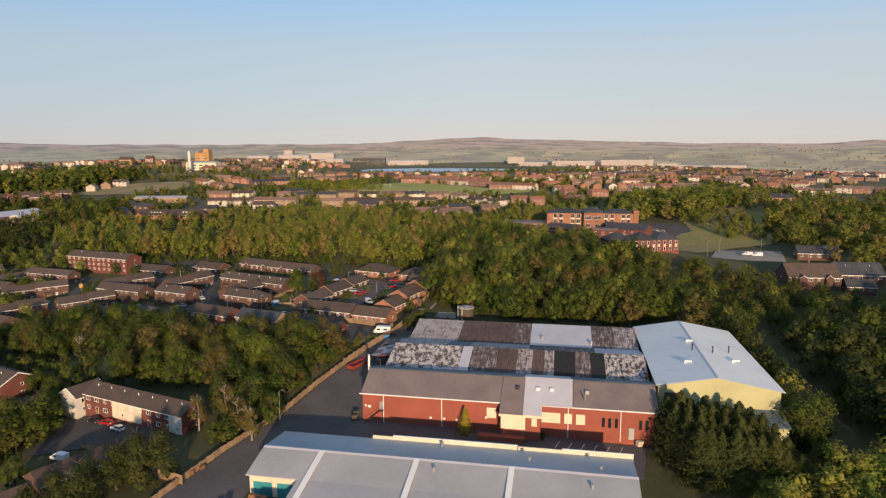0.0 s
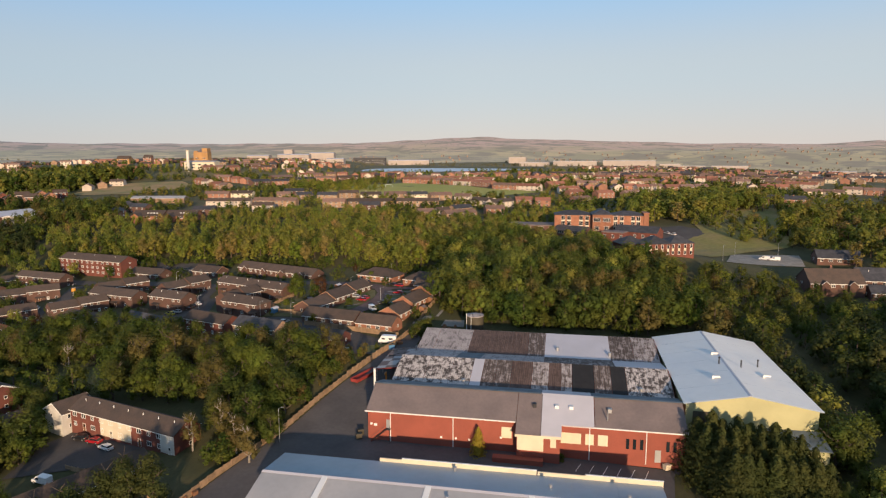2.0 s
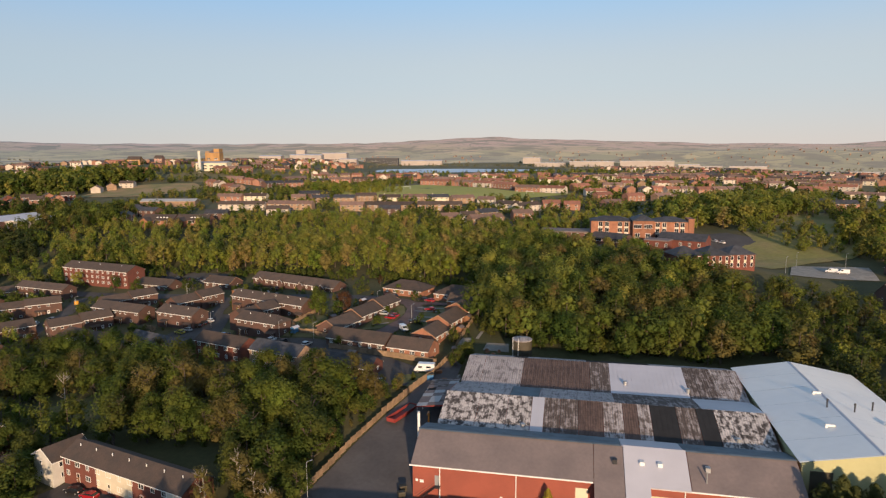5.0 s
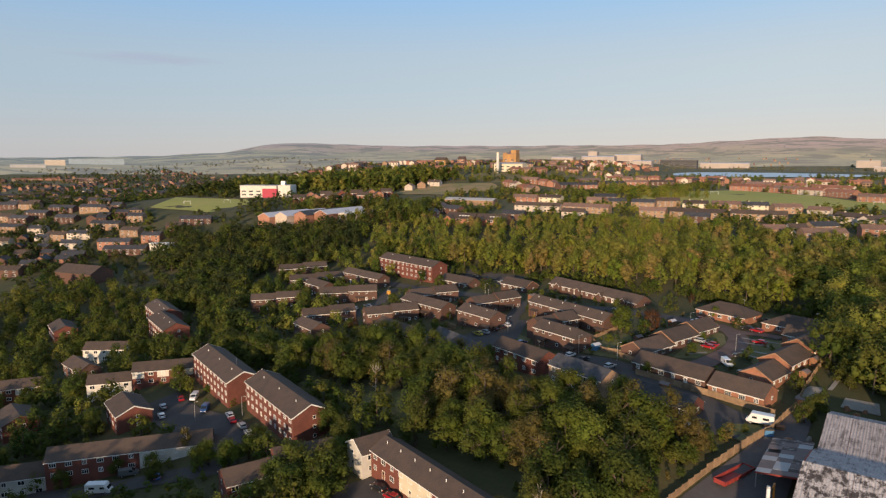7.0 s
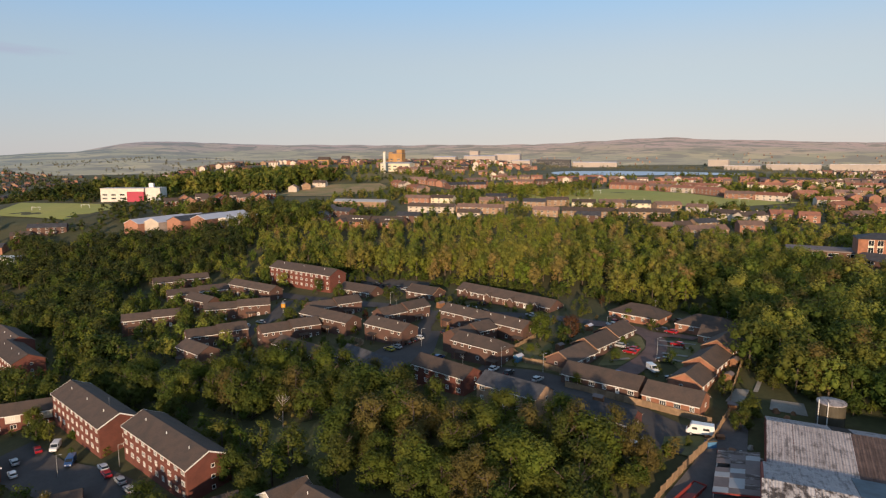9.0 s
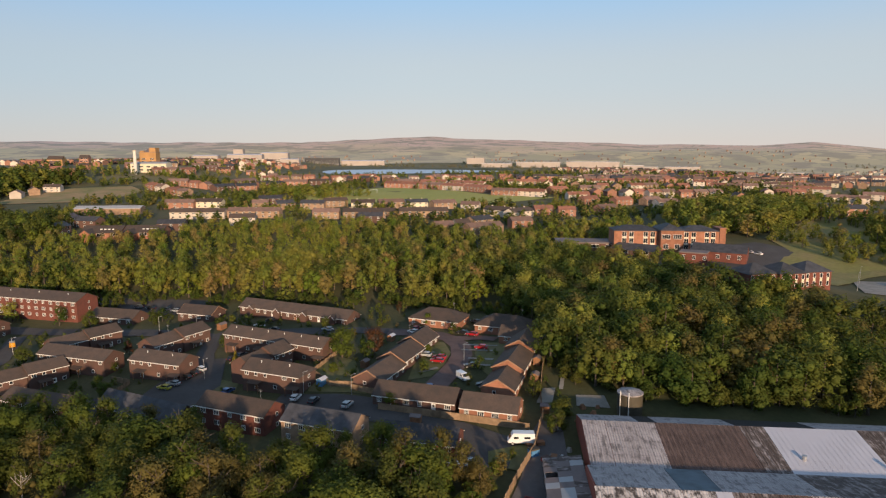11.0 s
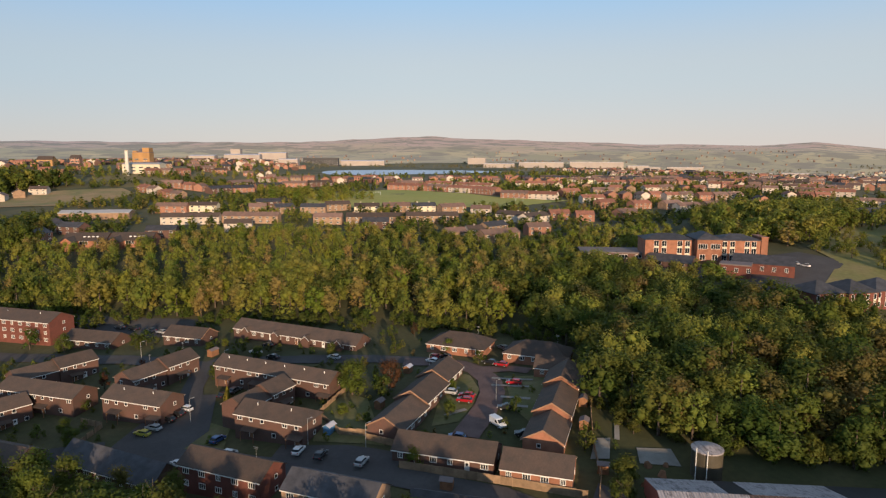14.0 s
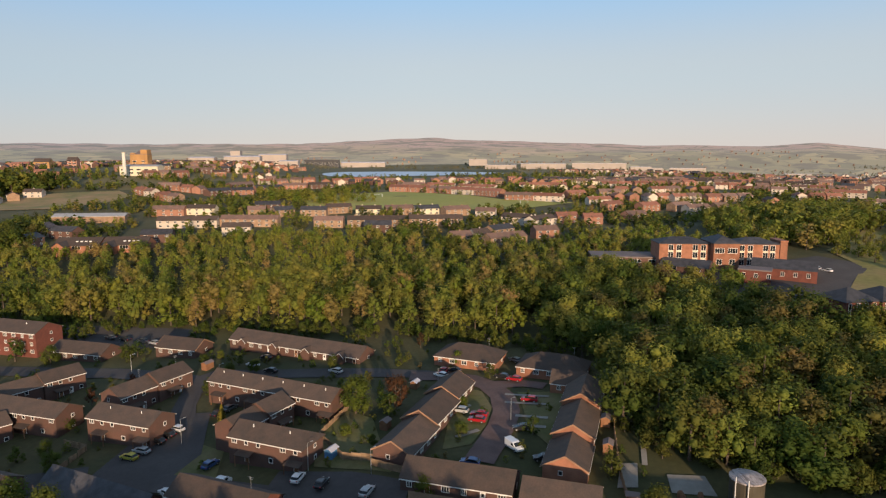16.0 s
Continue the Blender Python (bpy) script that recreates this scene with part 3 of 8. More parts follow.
def ribbon(name, pts, width, material, label, category, lift=0.1, step=3.0):
    """A road along a bent line."""
    pts = [Vector((x, y)) for x, y in pts]
    ROADS.append((pts, width))
    line = [pts[0]]
    for a, b in zip(pts, pts[1:]):
        n = max(1, int((b - a).length / step))
        line += [a.lerp(b, (i + 1) / n) for i in range(n)]
    mb, prev = Mesh(), None
    for i, p in enumerate(line):
        d = (line[min(i + 1, len(line) - 1)] - line[max(i - 1, 0)]).normalized()
        o = Vector((-d.y, d.x)) * width / 2
        row = [(q.x, q.y, ground(q.x, q.y) + 0.25 * math.sin(q.x / 9) * math.sin(q.y / 7.3) + lift + 0.12) for q in (p + o, p, p - o)]
        if prev:
            mb.face([prev[1], prev[0], row[0], row[1]][::-1], material)
            mb.face([prev[2], prev[1], row[1], row[2]][::-1], material)
        prev = row
    return tagged(new(name, mb.data(name)), label, category, kind="structure")


# ---- houses ----
FOOT = []  # footprints: x, y, yaw, half length, half width
WINS = {}


def window_mesh(w, h, bars=1):
    """One framed window: a proud frame whose panes are set back."""
    key = (w, h, bars)
    if key not in WINS:
        xs = [-w / 2 - 0.05]
        for i in range(bars + 1):
            x0, x1 = -w / 2 + w * i / (bars + 1), -w / 2 + w * (i + 1) / (bars + 1)
            xs += [x0 + 0.045, x1 - 0.045]
        xs.append(w / 2 + 0.05)
        zs = [-0.06, 0.06, h - 0.06, h + 0.05]
        b, fr, gl = Mesh(), M["paint"], M["glass"]
        nx, nz, y = len(xs), 4, -0.08
        b.v = [(x, y, z) for z in zs for x in xs]
        k0, k1 = b.slot(fr), b.slot(gl)
        def add(q, k):
            b.f.append(q), b.m.append(k)
        for j in range(nz - 1):
            for i in range(nx - 1):
                c = [j * nx + i, j * nx + i + 1, (j + 1) * nx + i + 1, (j + 1) * nx + i]
                if j == 1 and i % 2 == 1:
                    n = len(b.v)
                    b.v += [(b.v[q][0], -0.02, b.v[q][2]) for q in c]
                    for e in range(4):
                        add((c[e], c[(e + 1) % 4], n + (e + 1) % 4, n + e), k0)
                    add((n, n + 1, n + 2, n + 3), k1)
                else:
                    add(tuple(c), k0)
        rim = [0, nx - 1, 4 * nx - 1, 3 * nx]
        n = len(b.v)
        b.v += [(b.v[q][0], 0.03, b.v[q][2]) for q in rim]
        for e in range(4):
            add((rim[(e + 1) % 4], rim[e], n + e, n + (e + 1) % 4), k0)
        WINS[key] = b.data("window")
    return WINS[key]


def door_mesh(colour):
    key = ("door", colour)
    if key not in WINS:
        b = Mesh()
        b.box(-0.45, 0.45, -0.04, 0.03, 0, 2.0, M[colour])
        b.box(-0.53, -0.45, -0.07, 0.03, 0, 2.08, M["paint"]).box(0.45, 0.53, -0.07, 0.03, 0, 2.08, M["paint"]).box(-0.45, 0.45, -0.07, 0.03, 2.0, 2.08, M["paint"])
        b.box(-0.25, 0.25, -0.06, -0.04, 1.2, 1.8, M["glass"])
        WINS[key] = b.data("door")
    return WINS[key]


def roof_shape(L, W, eave, rise, hips, o=0.4, t=0.16):
    """Two slopes with thickness; hips gives how far each end slopes in (0: a gable)."""
    b, sl, m = Mesh(), rise / (W / 2), None
    ze, zr, xa, xb = eave - o * sl, eave + rise, -L / 2 + hips[0], L / 2 - hips[1]
    x0, x1 = -L / 2 - (o if hips[0] else 0.2), L / 2 + (o if hips[1] else 0.2)
    if not hips[0]:
        xa = x0
    if not hips[1]:
        xb = x1
    y = W / 2 + o
    lo = [(x0, -y, ze), (x1, -y, ze), (x1, y, ze), (x0, y, ze)]
    hi = [(p[0], p[1], p[2] + t) for p in lo]
    r0, r1 = (xa, 0, zr), (xb, 0, zr)
    R0, R1 = (xa, 0, zr + t), (xb, 0, zr + t)
    return b, lo, hi, r0, r1, R0, R1


def roof_mesh(L, W, eave, rise, hips, material, o=0.4, t=0.16):
    b, lo, hi, r0, r1, R0, R1 = roof_shape(L, W, eave, rise, hips, o, t)
    b.face([hi[0], hi[1], R1, R0], material).face([hi[2], hi[3], R0, R1], material)
    b.face([hi[1], hi[2], R1], material).face([hi[3], hi[0], R0], material) if hips[0] and hips[1] else None
    if hips[0] and not hips[1]:
        b.face([hi[3], hi[0], R0], material)
    if hips[1] and not hips[0]:
        b.face([hi[1], hi[2], R1], material)
    b.face([lo[0], r0, r1, lo[1]], material).face([lo[2], r1, r0, lo[3]], material)
    b.face([lo[0], lo[1], hi[1], hi[0]], material).face([lo[2], lo[3], hi[3], hi[2]], material)
    for i, j, q, Q, h in ((3, 0, r0, R0, hips[0]), (1, 2, r1, R1, hips[1])):
        if h:
            b.face([lo[i], lo[j], hi[j], hi[i]], material).face([lo[j], lo[i], q], material)
        else:
            b.face([lo[i], q, Q, hi[i]], material).face([q, lo[j], hi[j], Q], material)
    return b


def house(label, x, y, yaw, L, W=8.0, storeys=2, rise=2.2, wall="brown_brick", roof="tile", hips=(0, 0), z=None, windows=(1, 1), doors=0, chimneys=0, panels="", category="house", group="", ends=1, vents=0, upper="", porch=False, aerial=False, name="house", bars=1, barge=False, gablets=0, small=False):
    gz = (ground(x, y) if z is None else z)
    h = thing(name, label, category, x, y, gz, yaw, group)
    FOOT.append((x, y, yaw, L / 2 + 1.5, W / 2 + 1.5))
    eave = 2.55 * storeys + 0.1
    b = Mesh()
    if hips[0] or hips[1]:
        b.box(-L / 2, L / 2, -W / 2, W / 2, -4, eave, M[wall])
        for s, hp in ((-1, hips[0]), (1, hips[1])):
            if not hp:
                p = [(s * L / 2, -W / 2, eave), (s * L / 2, W / 2, eave), (s * L / 2, 0, eave + rise)]
                b.face(p if s > 0 else p[::-1], M[wall])
    else:
        b.prism([(-W / 2, -4), (W / 2, -4), (W / 2, eave), (0, eave + rise), (-W / 2, eave)], -L / 2, L / 2, M[wall])
    part("wall", b, h)
    part("roof", roof_mesh(L, W, eave, rise, hips, M[roof]), h)
    sl = rise / (W / 2)
    for s in (-1, 1):
        ze = eave - 0.4 * sl
        part("fascia", Mesh().box(-L / 2 - 0.15, L / 2 + 0.15, s * (W / 2 + 0.405) - 0.03, s * (W / 2 + 0.405) + 0.03, ze - 0.10, ze + 0.09, M["paint"]), h)
    if barge:
        for e in (-1, 1):
            for s in (-1, 1):
                q = Mesh().face([(e * (L / 2 + 0.23), s * (W / 2 + 0.4), eave - 0.4 * sl - 0.15), (e * (L / 2 + 0.23), 0, eave + rise - 0.15), (e * (L / 2 + 0.23), 0, eave + rise + 0.22), (e * (L / 2 + 0.23), s * (W / 2 + 0.4), eave - 0.4 * sl + 0.22)], M["verge" if storeys == 1 else "paint"])
                part("bargeboard", q, h)
    n = max(1, int(L / 3.4))
    if small:
        # small upper windows close under the eaves; lean-to timber porches over the doors
        k = max(3, int(L / 2.7))
        for side, turn in ((-1, 0), (1, 180)):
            for i in range(k):
                wx = -L / 2 + L * (i + 0.5) / k
                if i % 4 != 3:
                    part("window", window_mesh(1.25 if i % 4 == 0 else 0.85, 0.95, 1 if i % 4 == 0 else 0), h, m=pose(wx, side * W / 2, eave - 1.35, 0, 0, turn))
                if i % 4 == 1 and side < 0:
                    part("door", door_mesh("wood"), h, m=pose(wx, -W / 2, 0))
                    p = part("porch", Mesh().prism([(-W / 2 - 1.9, 2.05), (-W / 2, 2.5), (-W / 2, 2.62), (-W / 2 - 1.95, 2.17)], wx - 1.9, wx + 1.9, M[roof]), h, "lean-to tiled porch roof")
                    for px in (-1.75, 1.75):
                        part("post", Mesh().box(wx + px - 0.07, wx + px + 0.07, -W / 2 - 1.8, -W / 2 - 1.66, -0.5, 2.1, M["wood"]), p)
                elif i % 4 == 3 or side > 0:
                    part("window", window_mesh(0.95, 1.0, 0), h, m=pose(wx, side * W / 2, 0.95, 0, 0, turn))
                elif i % 4 == 2 and not porch:
                    part("door", door_mesh("paint"), h, m=pose(wx, -W / 2, 0))
    for side, on in ((-1, windows[0]), (1, windows[1])):
        if not on or small:
            continue
        turn = 0 if side < 0 else 180
        for k in range(storeys):
            for i in range(n):
                wx = -L / 2 + L * (i + 0.5) / n
                if k == 0 and doors and side == -1 and i % 3 == 1:
                    part("door", door_mesh("wood" if i % 2 else "paint"), h, m=pose(wx, -W / 2, 0, 0, 0, 0))
                    if porch:
                        part("porch", Mesh().prism([(-W / 2 - 1.3, 2.2), (-W / 2, 2.2), (-W / 2, 2.9), (-W / 2 - 1.35, 2.35)], wx - 1.2, wx + 1.2, M[roof]), h)
                    continue
                ww = 1.5 if (i + k) % 3 else 1.0
                part("window", window_mesh(ww, 1.15, bars), h, m=pose(wx, side * W / 2, 0.95 + 2.55 * k, 0, 0, turn))
    if ends and W > 6:
        for e, hp in ((-1, hips[0]), (1, hips[1])):
            for k in range(storeys):
                part("window", window_mesh(0.8, 0.9, 0), h, m=pose(e * L / 2, 0.8, 1.1 + 2.55 * k, 0, 0, 90 * e))
    if upper:
        for i in range(0, n, 2):
            wx = -L / 2 + L * (i + 0.5) / n
            part("cladding", Mesh().box(wx - L / n * 0.48, wx + L / n * 0.48, -W / 2 - 0.04, -W / 2, 2.65, eave - 0.1, M[upper]), h)
    for i in range(chimneys):
        cx = -L / 2 + L * (i + 0.5) / chimneys
        part("chimney", Mesh().box(cx - 0.45, cx + 0.45, 0.1, 0.8, eave + rise * 0.6, eave + rise + 1.0, M[wall]).box(cx - 0.3, cx - 0.05, 0.3, 0.55, eave + rise + 1.0, eave + rise + 1.35, M["redtile"]).box(cx + 0.08, cx + 0.33, 0.3, 0.55, eave + rise + 1.0, eave + rise + 1.35, M["redtile"]), h)
    for i in range(gablets):
        cx = -L / 2 + L * (i + 0.5) / gablets
        g = part("porch", Mesh().prism([(-1.3, -0.5), (1.3, -0.5), (1.3, eave - 0.2), (0, eave + 1.0), (-1.3, eave - 0.2)], 0, 2.4, M[wall]), h, m=pose(cx, -W / 2 + 0.9, 0, 0, 0, -90))
        part("porch_roof", roof_mesh(3.2, 2.6, eave - 0.2, 1.2, (0, 0), M[roof], 0.2, 0.1), g, m=pose(0.9, 0, 0.06))
        part("bargeboard", Mesh().prism([(-1.6, eave - 0.5), (0, eave + 0.9), (1.6, eave - 0.5), (1.6, eave - 0.2), (0, eave + 1.2), (-1.6, eave - 0.2)][::-1], 2.5, 2.6, M["paint"]), g)
    for i in range(vents):
        cx = -L / 2 + L * (i + 0.5) / vents
        part("roof_vent", Mesh().tube((cx, -W * 0.16, eave + rise * 0.6), (cx, -W * 0.16, eave + rise * 0.68 + 0.75), 0.11, 0.11, M["paint"], 6), h)
    if aerial:
        part("aerial", Mesh().tube((L * 0.3, 0.2, eave + rise), (L * 0.3, 0.2, eave + rise + 2.4), 0.03, 0.03, M["steel"], 5).box(L * 0.3 - 0.6, L * 0.3 + 0.6, 0.18, 0.22, eave + rise + 2.2, eave + rise + 2.26, M["steel"]).box(L * 0.3 - 0.4, L * 0.3 + 0.4, 0.18, 0.22, eave + rise + 1.9, eave + rise + 1.96, M["steel"]), h)
    return h


def row(items, **common):
    for it in items:
        kw = dict(common)
        kw.update(it[5] if len(it) > 5 else {})
        if kw.get("small") and it[3] > 30:
            # rows up the slope are built in two steps
            c, s, q = math.cos(radians(it[3])), math.sin(radians(it[3])), it[4] / 4 - 0.05
            for sg in (-1, 1):
                x, y = it[1] + sg * (q + 0.1) * c + sg * 0.3 * s, it[2] + sg * (q + 0.1) * s - sg * 0.3 * c
                house(it[0], x, y, it[3], q * 2, z=ground(it[1], it[2]) + sg * 0.35, **kw)
            continue
        house(it[0], it[1], it[2], it[3], it[4], **kw)


EST = "houses of the brick estate"
BR = "two-storey brown brick terrace with brown tiled roof"
# the estate beyond the wood
row([
    (BR + " and white fascia", -84.6, 282.7, -29, 38.0, dict(vents=6, doors=1, porch=True, W=7.5)),
    (BR + " set across the slope", -87.0, 268.2, 57, 17.0, dict(W=7.6, ends=0)),
    (BR + " with sunlit end wall", -80.5, 256.0, -27, 18.5, dict(W=8.0, doors=1, porch=True, vents=2, hips=(0, 2.5))),
    (BR + " with white gutters", -117.6, 275.0, -24, 18.5, dict(W=8.2, doors=1, porch=True, vents=2)),
    (BR + " running up the slope", -120.3, 294.8, 57, 22.0, dict(W=7.5, aerial=True)),
    (BR + " beside the parking court", -153.0, 303.0, 50, 22.0, dict(W=7.5)),
    (BR + " with lean-to porches", -147.0, 287.0, -22, 26.0, dict(W=8.0, doors=1, porch=True)),
    (BR + " half hidden by trees", -158.4, 275.5, 46, 22.0, dict(W=7.5)),
    (BR + " above the wood", -142.5, 254.8, -24, 21.0, dict(W=8.0)),
    (BR + " near the yellow van", -197.7, 301.9, 34, 27.0, dict(W=7.5)),
    (BR + " at the estate edge", -231.0, 289.0, 40, 23.0, dict(W=7.5)),
    (BR + " with gabled end", -187.0, 271.5, 46, 22.0, dict(W=7.5)),
    (BR + " by the side road", -183.0, 254.5, -24, 15.0, dict(W=8.0)),
    (BR + " by the upper road", -208.8, 334.1, -20, 31.0, dict(W=7.5)),
    (BR + " with low eaves", -235.5, 326.2, 44, 27.0, dict(W=7.5)),
    (BR + " below the woodland", -261.4, 347.9, 46, 27.0, dict(W=7.5)),
    (BR + " behind garden trees", -222.0, 312.0, -22, 18.0, dict(W=7.5)),
], group=EST, wall="brown_brick", rise=2.1, small=True)
row([
    ("red brick two-storey house with grey-brown roof", -86.5, 235.4, -27, 20.0, dict(wall="brick", aerial=True)),
    ("buff brick two-storey house with slate-grey roof", -64.8, 221.6, -25, 18.0, dict(wall="buff_brick", roof="slate")),
    ("brown brick house with long dark slate roof", -112.5, 246.1, -30, 28.0, dict(wall="brown_brick", roof="slate", storeys=1, rise=3.2)),
    ("low brick house with dark slate roof beside trees", -43.1, 216.6, -20, 17.0, dict(wall="brick", roof="slate", storeys=1)),
], group=EST, W=8.0, bars=2)
BU = "single-storey brick bungalow with brown tiled roof"
row([
    ("long low terrace of brick bungalows with white gabled porches", -83.4, 320.5, -30, 49.0, dict(doors=1, gablets=4, W=8.5)),
    (BU + " and garage gable", -154.6, 336.0, -20, 20.0, dict(W=9)),
    (BU + " and white end gable", -121.6, 330.9, -22, 15.0, dict(W=9, barge=True)),
    ("hipped orange brick bungalow with brown tiled roof", -31.7, 302.9, -27, 18.5, dict(W=11.5, hips=(5.5, 5.5), rise=2.9, wall="orange_brick", aerial=True)),
    ("hipped orange brick bungalow beside the wood", -9.9, 291.1, -27, 18.5, dict(W=11.5, hips=(5.5, 5), rise=2.9, wall="orange_brick", aerial=True)),
    (BU + " at the row end", -20.4, 241.5, 66, 11.5, dict(wall="orange_brick", barge=True)),
    (BU + " in a stepped row", -14.8, 254.0, 66, 15.5, dict(wall="orange_brick", barge=True)),
    (BU + " stepping up the row", -9.0, 267.5, 66, 14.0, dict(wall="orange_brick", barge=True)),
    (BU + " with a cross gable", -9.6, 277.0, -24, 9.0, dict(wall="orange_brick", W=7.0)),
    (BU + " in the lower row", -52.5, 253.0, 63, 15.0, dict(barge=True)),
    (BU + " in the middle row", -46.2, 266.0, 63, 14.5, dict(barge=True)),
    (BU + " in the upper row", -40.5, 278.0, 63, 12.0, dict(barge=True)),
    (BU + " facing the small gardens", -42.8, 237.6, -22, 21.5, dict(doors=1)),
    (BU + " with pale window frames", -25.4, 228.8, -22, 14.0, dict(wall="orange_brick", z=-0.7)),
], group="bungalows round the close", storeys=1, rise=2.4, W=8.6, category="bungalow", bars=2)

# dark brick houses on the hillside
row([
    ("large dark brick house with brown roof and gabled porch", 155.5, 266.0, -6, 21.0, dict(W=13, storeys=1, rise=4.8, gablets=2, chimneys=1, z=6.2)),
    ("dark brick house with slate roof and roof windows", 178.5, 271.0, -10, 19.0, dict(W=12, storeys=1, roof="slate", rise=4.4, vents=2, z=6.0)),
    ("low outbuilding with dark slate roof", 172.0, 258.0, -12, 11.0, dict(W=7, storeys=1, roof="slate")),
    ("brick house with slate roof beside the road", 176.0, 296.0, -14, 18.0, dict(W=9, storeys=1, roof="slate", rise=3.0)),
], group="hillside houses", wall="brown_brick", rise=2.6)

# the blocks and terraces below the wood
row([
    ("three-storey red brick flats with brown gabled roof", -180.3, 205.0, -27, 36.0, dict(barge=True, aerial=True)),
    ("three-storey red brick flats with white window frames", -141.5, 189.0, -27, 34.0, dict(barge=True)),
    ("three-storey red brick flats below the woodland belt", -190.0, 351.5, -21, 44.0, dict(wall="brick")),
    ("red brick flats with brown roof among trees", -277.0, 262.0, -27, 26.0, {}),
    ("red brick flats with brown roof beyond the lawn", -255.0, 246.0, -27, 28.0, {}),
], group="blocks of flats", storeys=3, rise=2.5, W=10.5, wall="brick", category="flats", bars=2, vents=3)
TE = "two-storey brick terrace with white painted end"
row([
    ("two-storey red brick terrace with cream painted middle", -82.0, 165.5, -26, 38.0, dict(wall="brick", vents=7, doors=1, W=8)),
    ("white rendered house end beside the terrace", -103.5, 174.5, 60, 9.0, dict(wall="white", barge=True)),
    (TE, -170.7, 161.9, 43, 40.0, dict(wall="brick", bars=2)),
    ("white rendered terrace house with brown roof", -193.0, 142.5, 43, 19.0, dict(wall="white")),
    ("red brick house with gabled brown roof", -196.0, 180.0, -25, 15.0, dict(wall="brick", W=10, barge=True)),
    ("white rendered terrace with brown roof", -224.4, 195.0, 44, 14.0, dict(wall="white")),
    ("brick terrace continuing the white one", -211.5, 206.8, 42, 20.0, dict(wall="brick", upper="white")),
    ("white rendered two-storey house", -264.0, 222.9, 30, 17.0, dict(wall="white")),
    ("red brick gabled house by the lawn", -325.0, 243.0, -25, 18.0, dict(wall="brick", W=10)),
    ("brick house with long brown roof", -253.0, 203.6, -15, 16.0, dict(wall="brown_brick")),
    ("brick house with white panel", -264.3, 186.0, 48, 16.0, dict(wall="brick", upper="white")),
    ("red brick house with large brown roof", -234.0, 168.0, -20, 14.0, dict(wall="brick", W=10)),
    ("small red brick house with porch window", -127.0, 158.0, 58, 11.0, dict(wall="brick")),
    ("brick terrace behind the leafy trees", -119.0, 168.5, 50, 14.0, dict(wall="brick")),
    ("low brick house with white gabled dormers", -82.0, 141.5, 54, 28.0, dict(wall="brown_brick", storeys=1, gablets=2)),
    ("low brick house end with cream gable", -93.5, 126.5, 54, 8.0, dict(wall="cream", storeys=1)),
], group="houses of the lower estate", rise=2.2, W=8.0)

tn = [o for o in bpy.data.objects if o.get("label", "").startswith("two-storey red brick terrace with cream")][0]
part("cladding", Mesh().box(-7.5, 4.0, -4.05, -4.0, 0.2, 5.1, M["cream"]), tn, "cream painted house front")
te = [o for o in bpy.data.objects if o.get("label", "").startswith(TE)][0]
part("cladding", Mesh().box(2.0, 19.9, -4.05, -4.0, 0.2, 5.1, M["white"]), te, "white painted house fronts")
part("cladding", Mesh().box(14.2, 18.9, -4.05, -4.0, 0.2, 5.1, M["white"]), tn, "white painted house front")

# ---- the factory ----
FX, FY, FYAW = -21.6, 159.5, -10.7
FM = pose(FX, FY, 0, 0, 0, FYAW)
FOOT.append((FX + 44, FY + 20, FYAW, 62, 46))
FOOT.append((FX + 20, FY - 32, FYAW, 52, 30))


def fworld(u, v):
    p = FM @ Vector((u, v, 0))
    return p.x, p.y


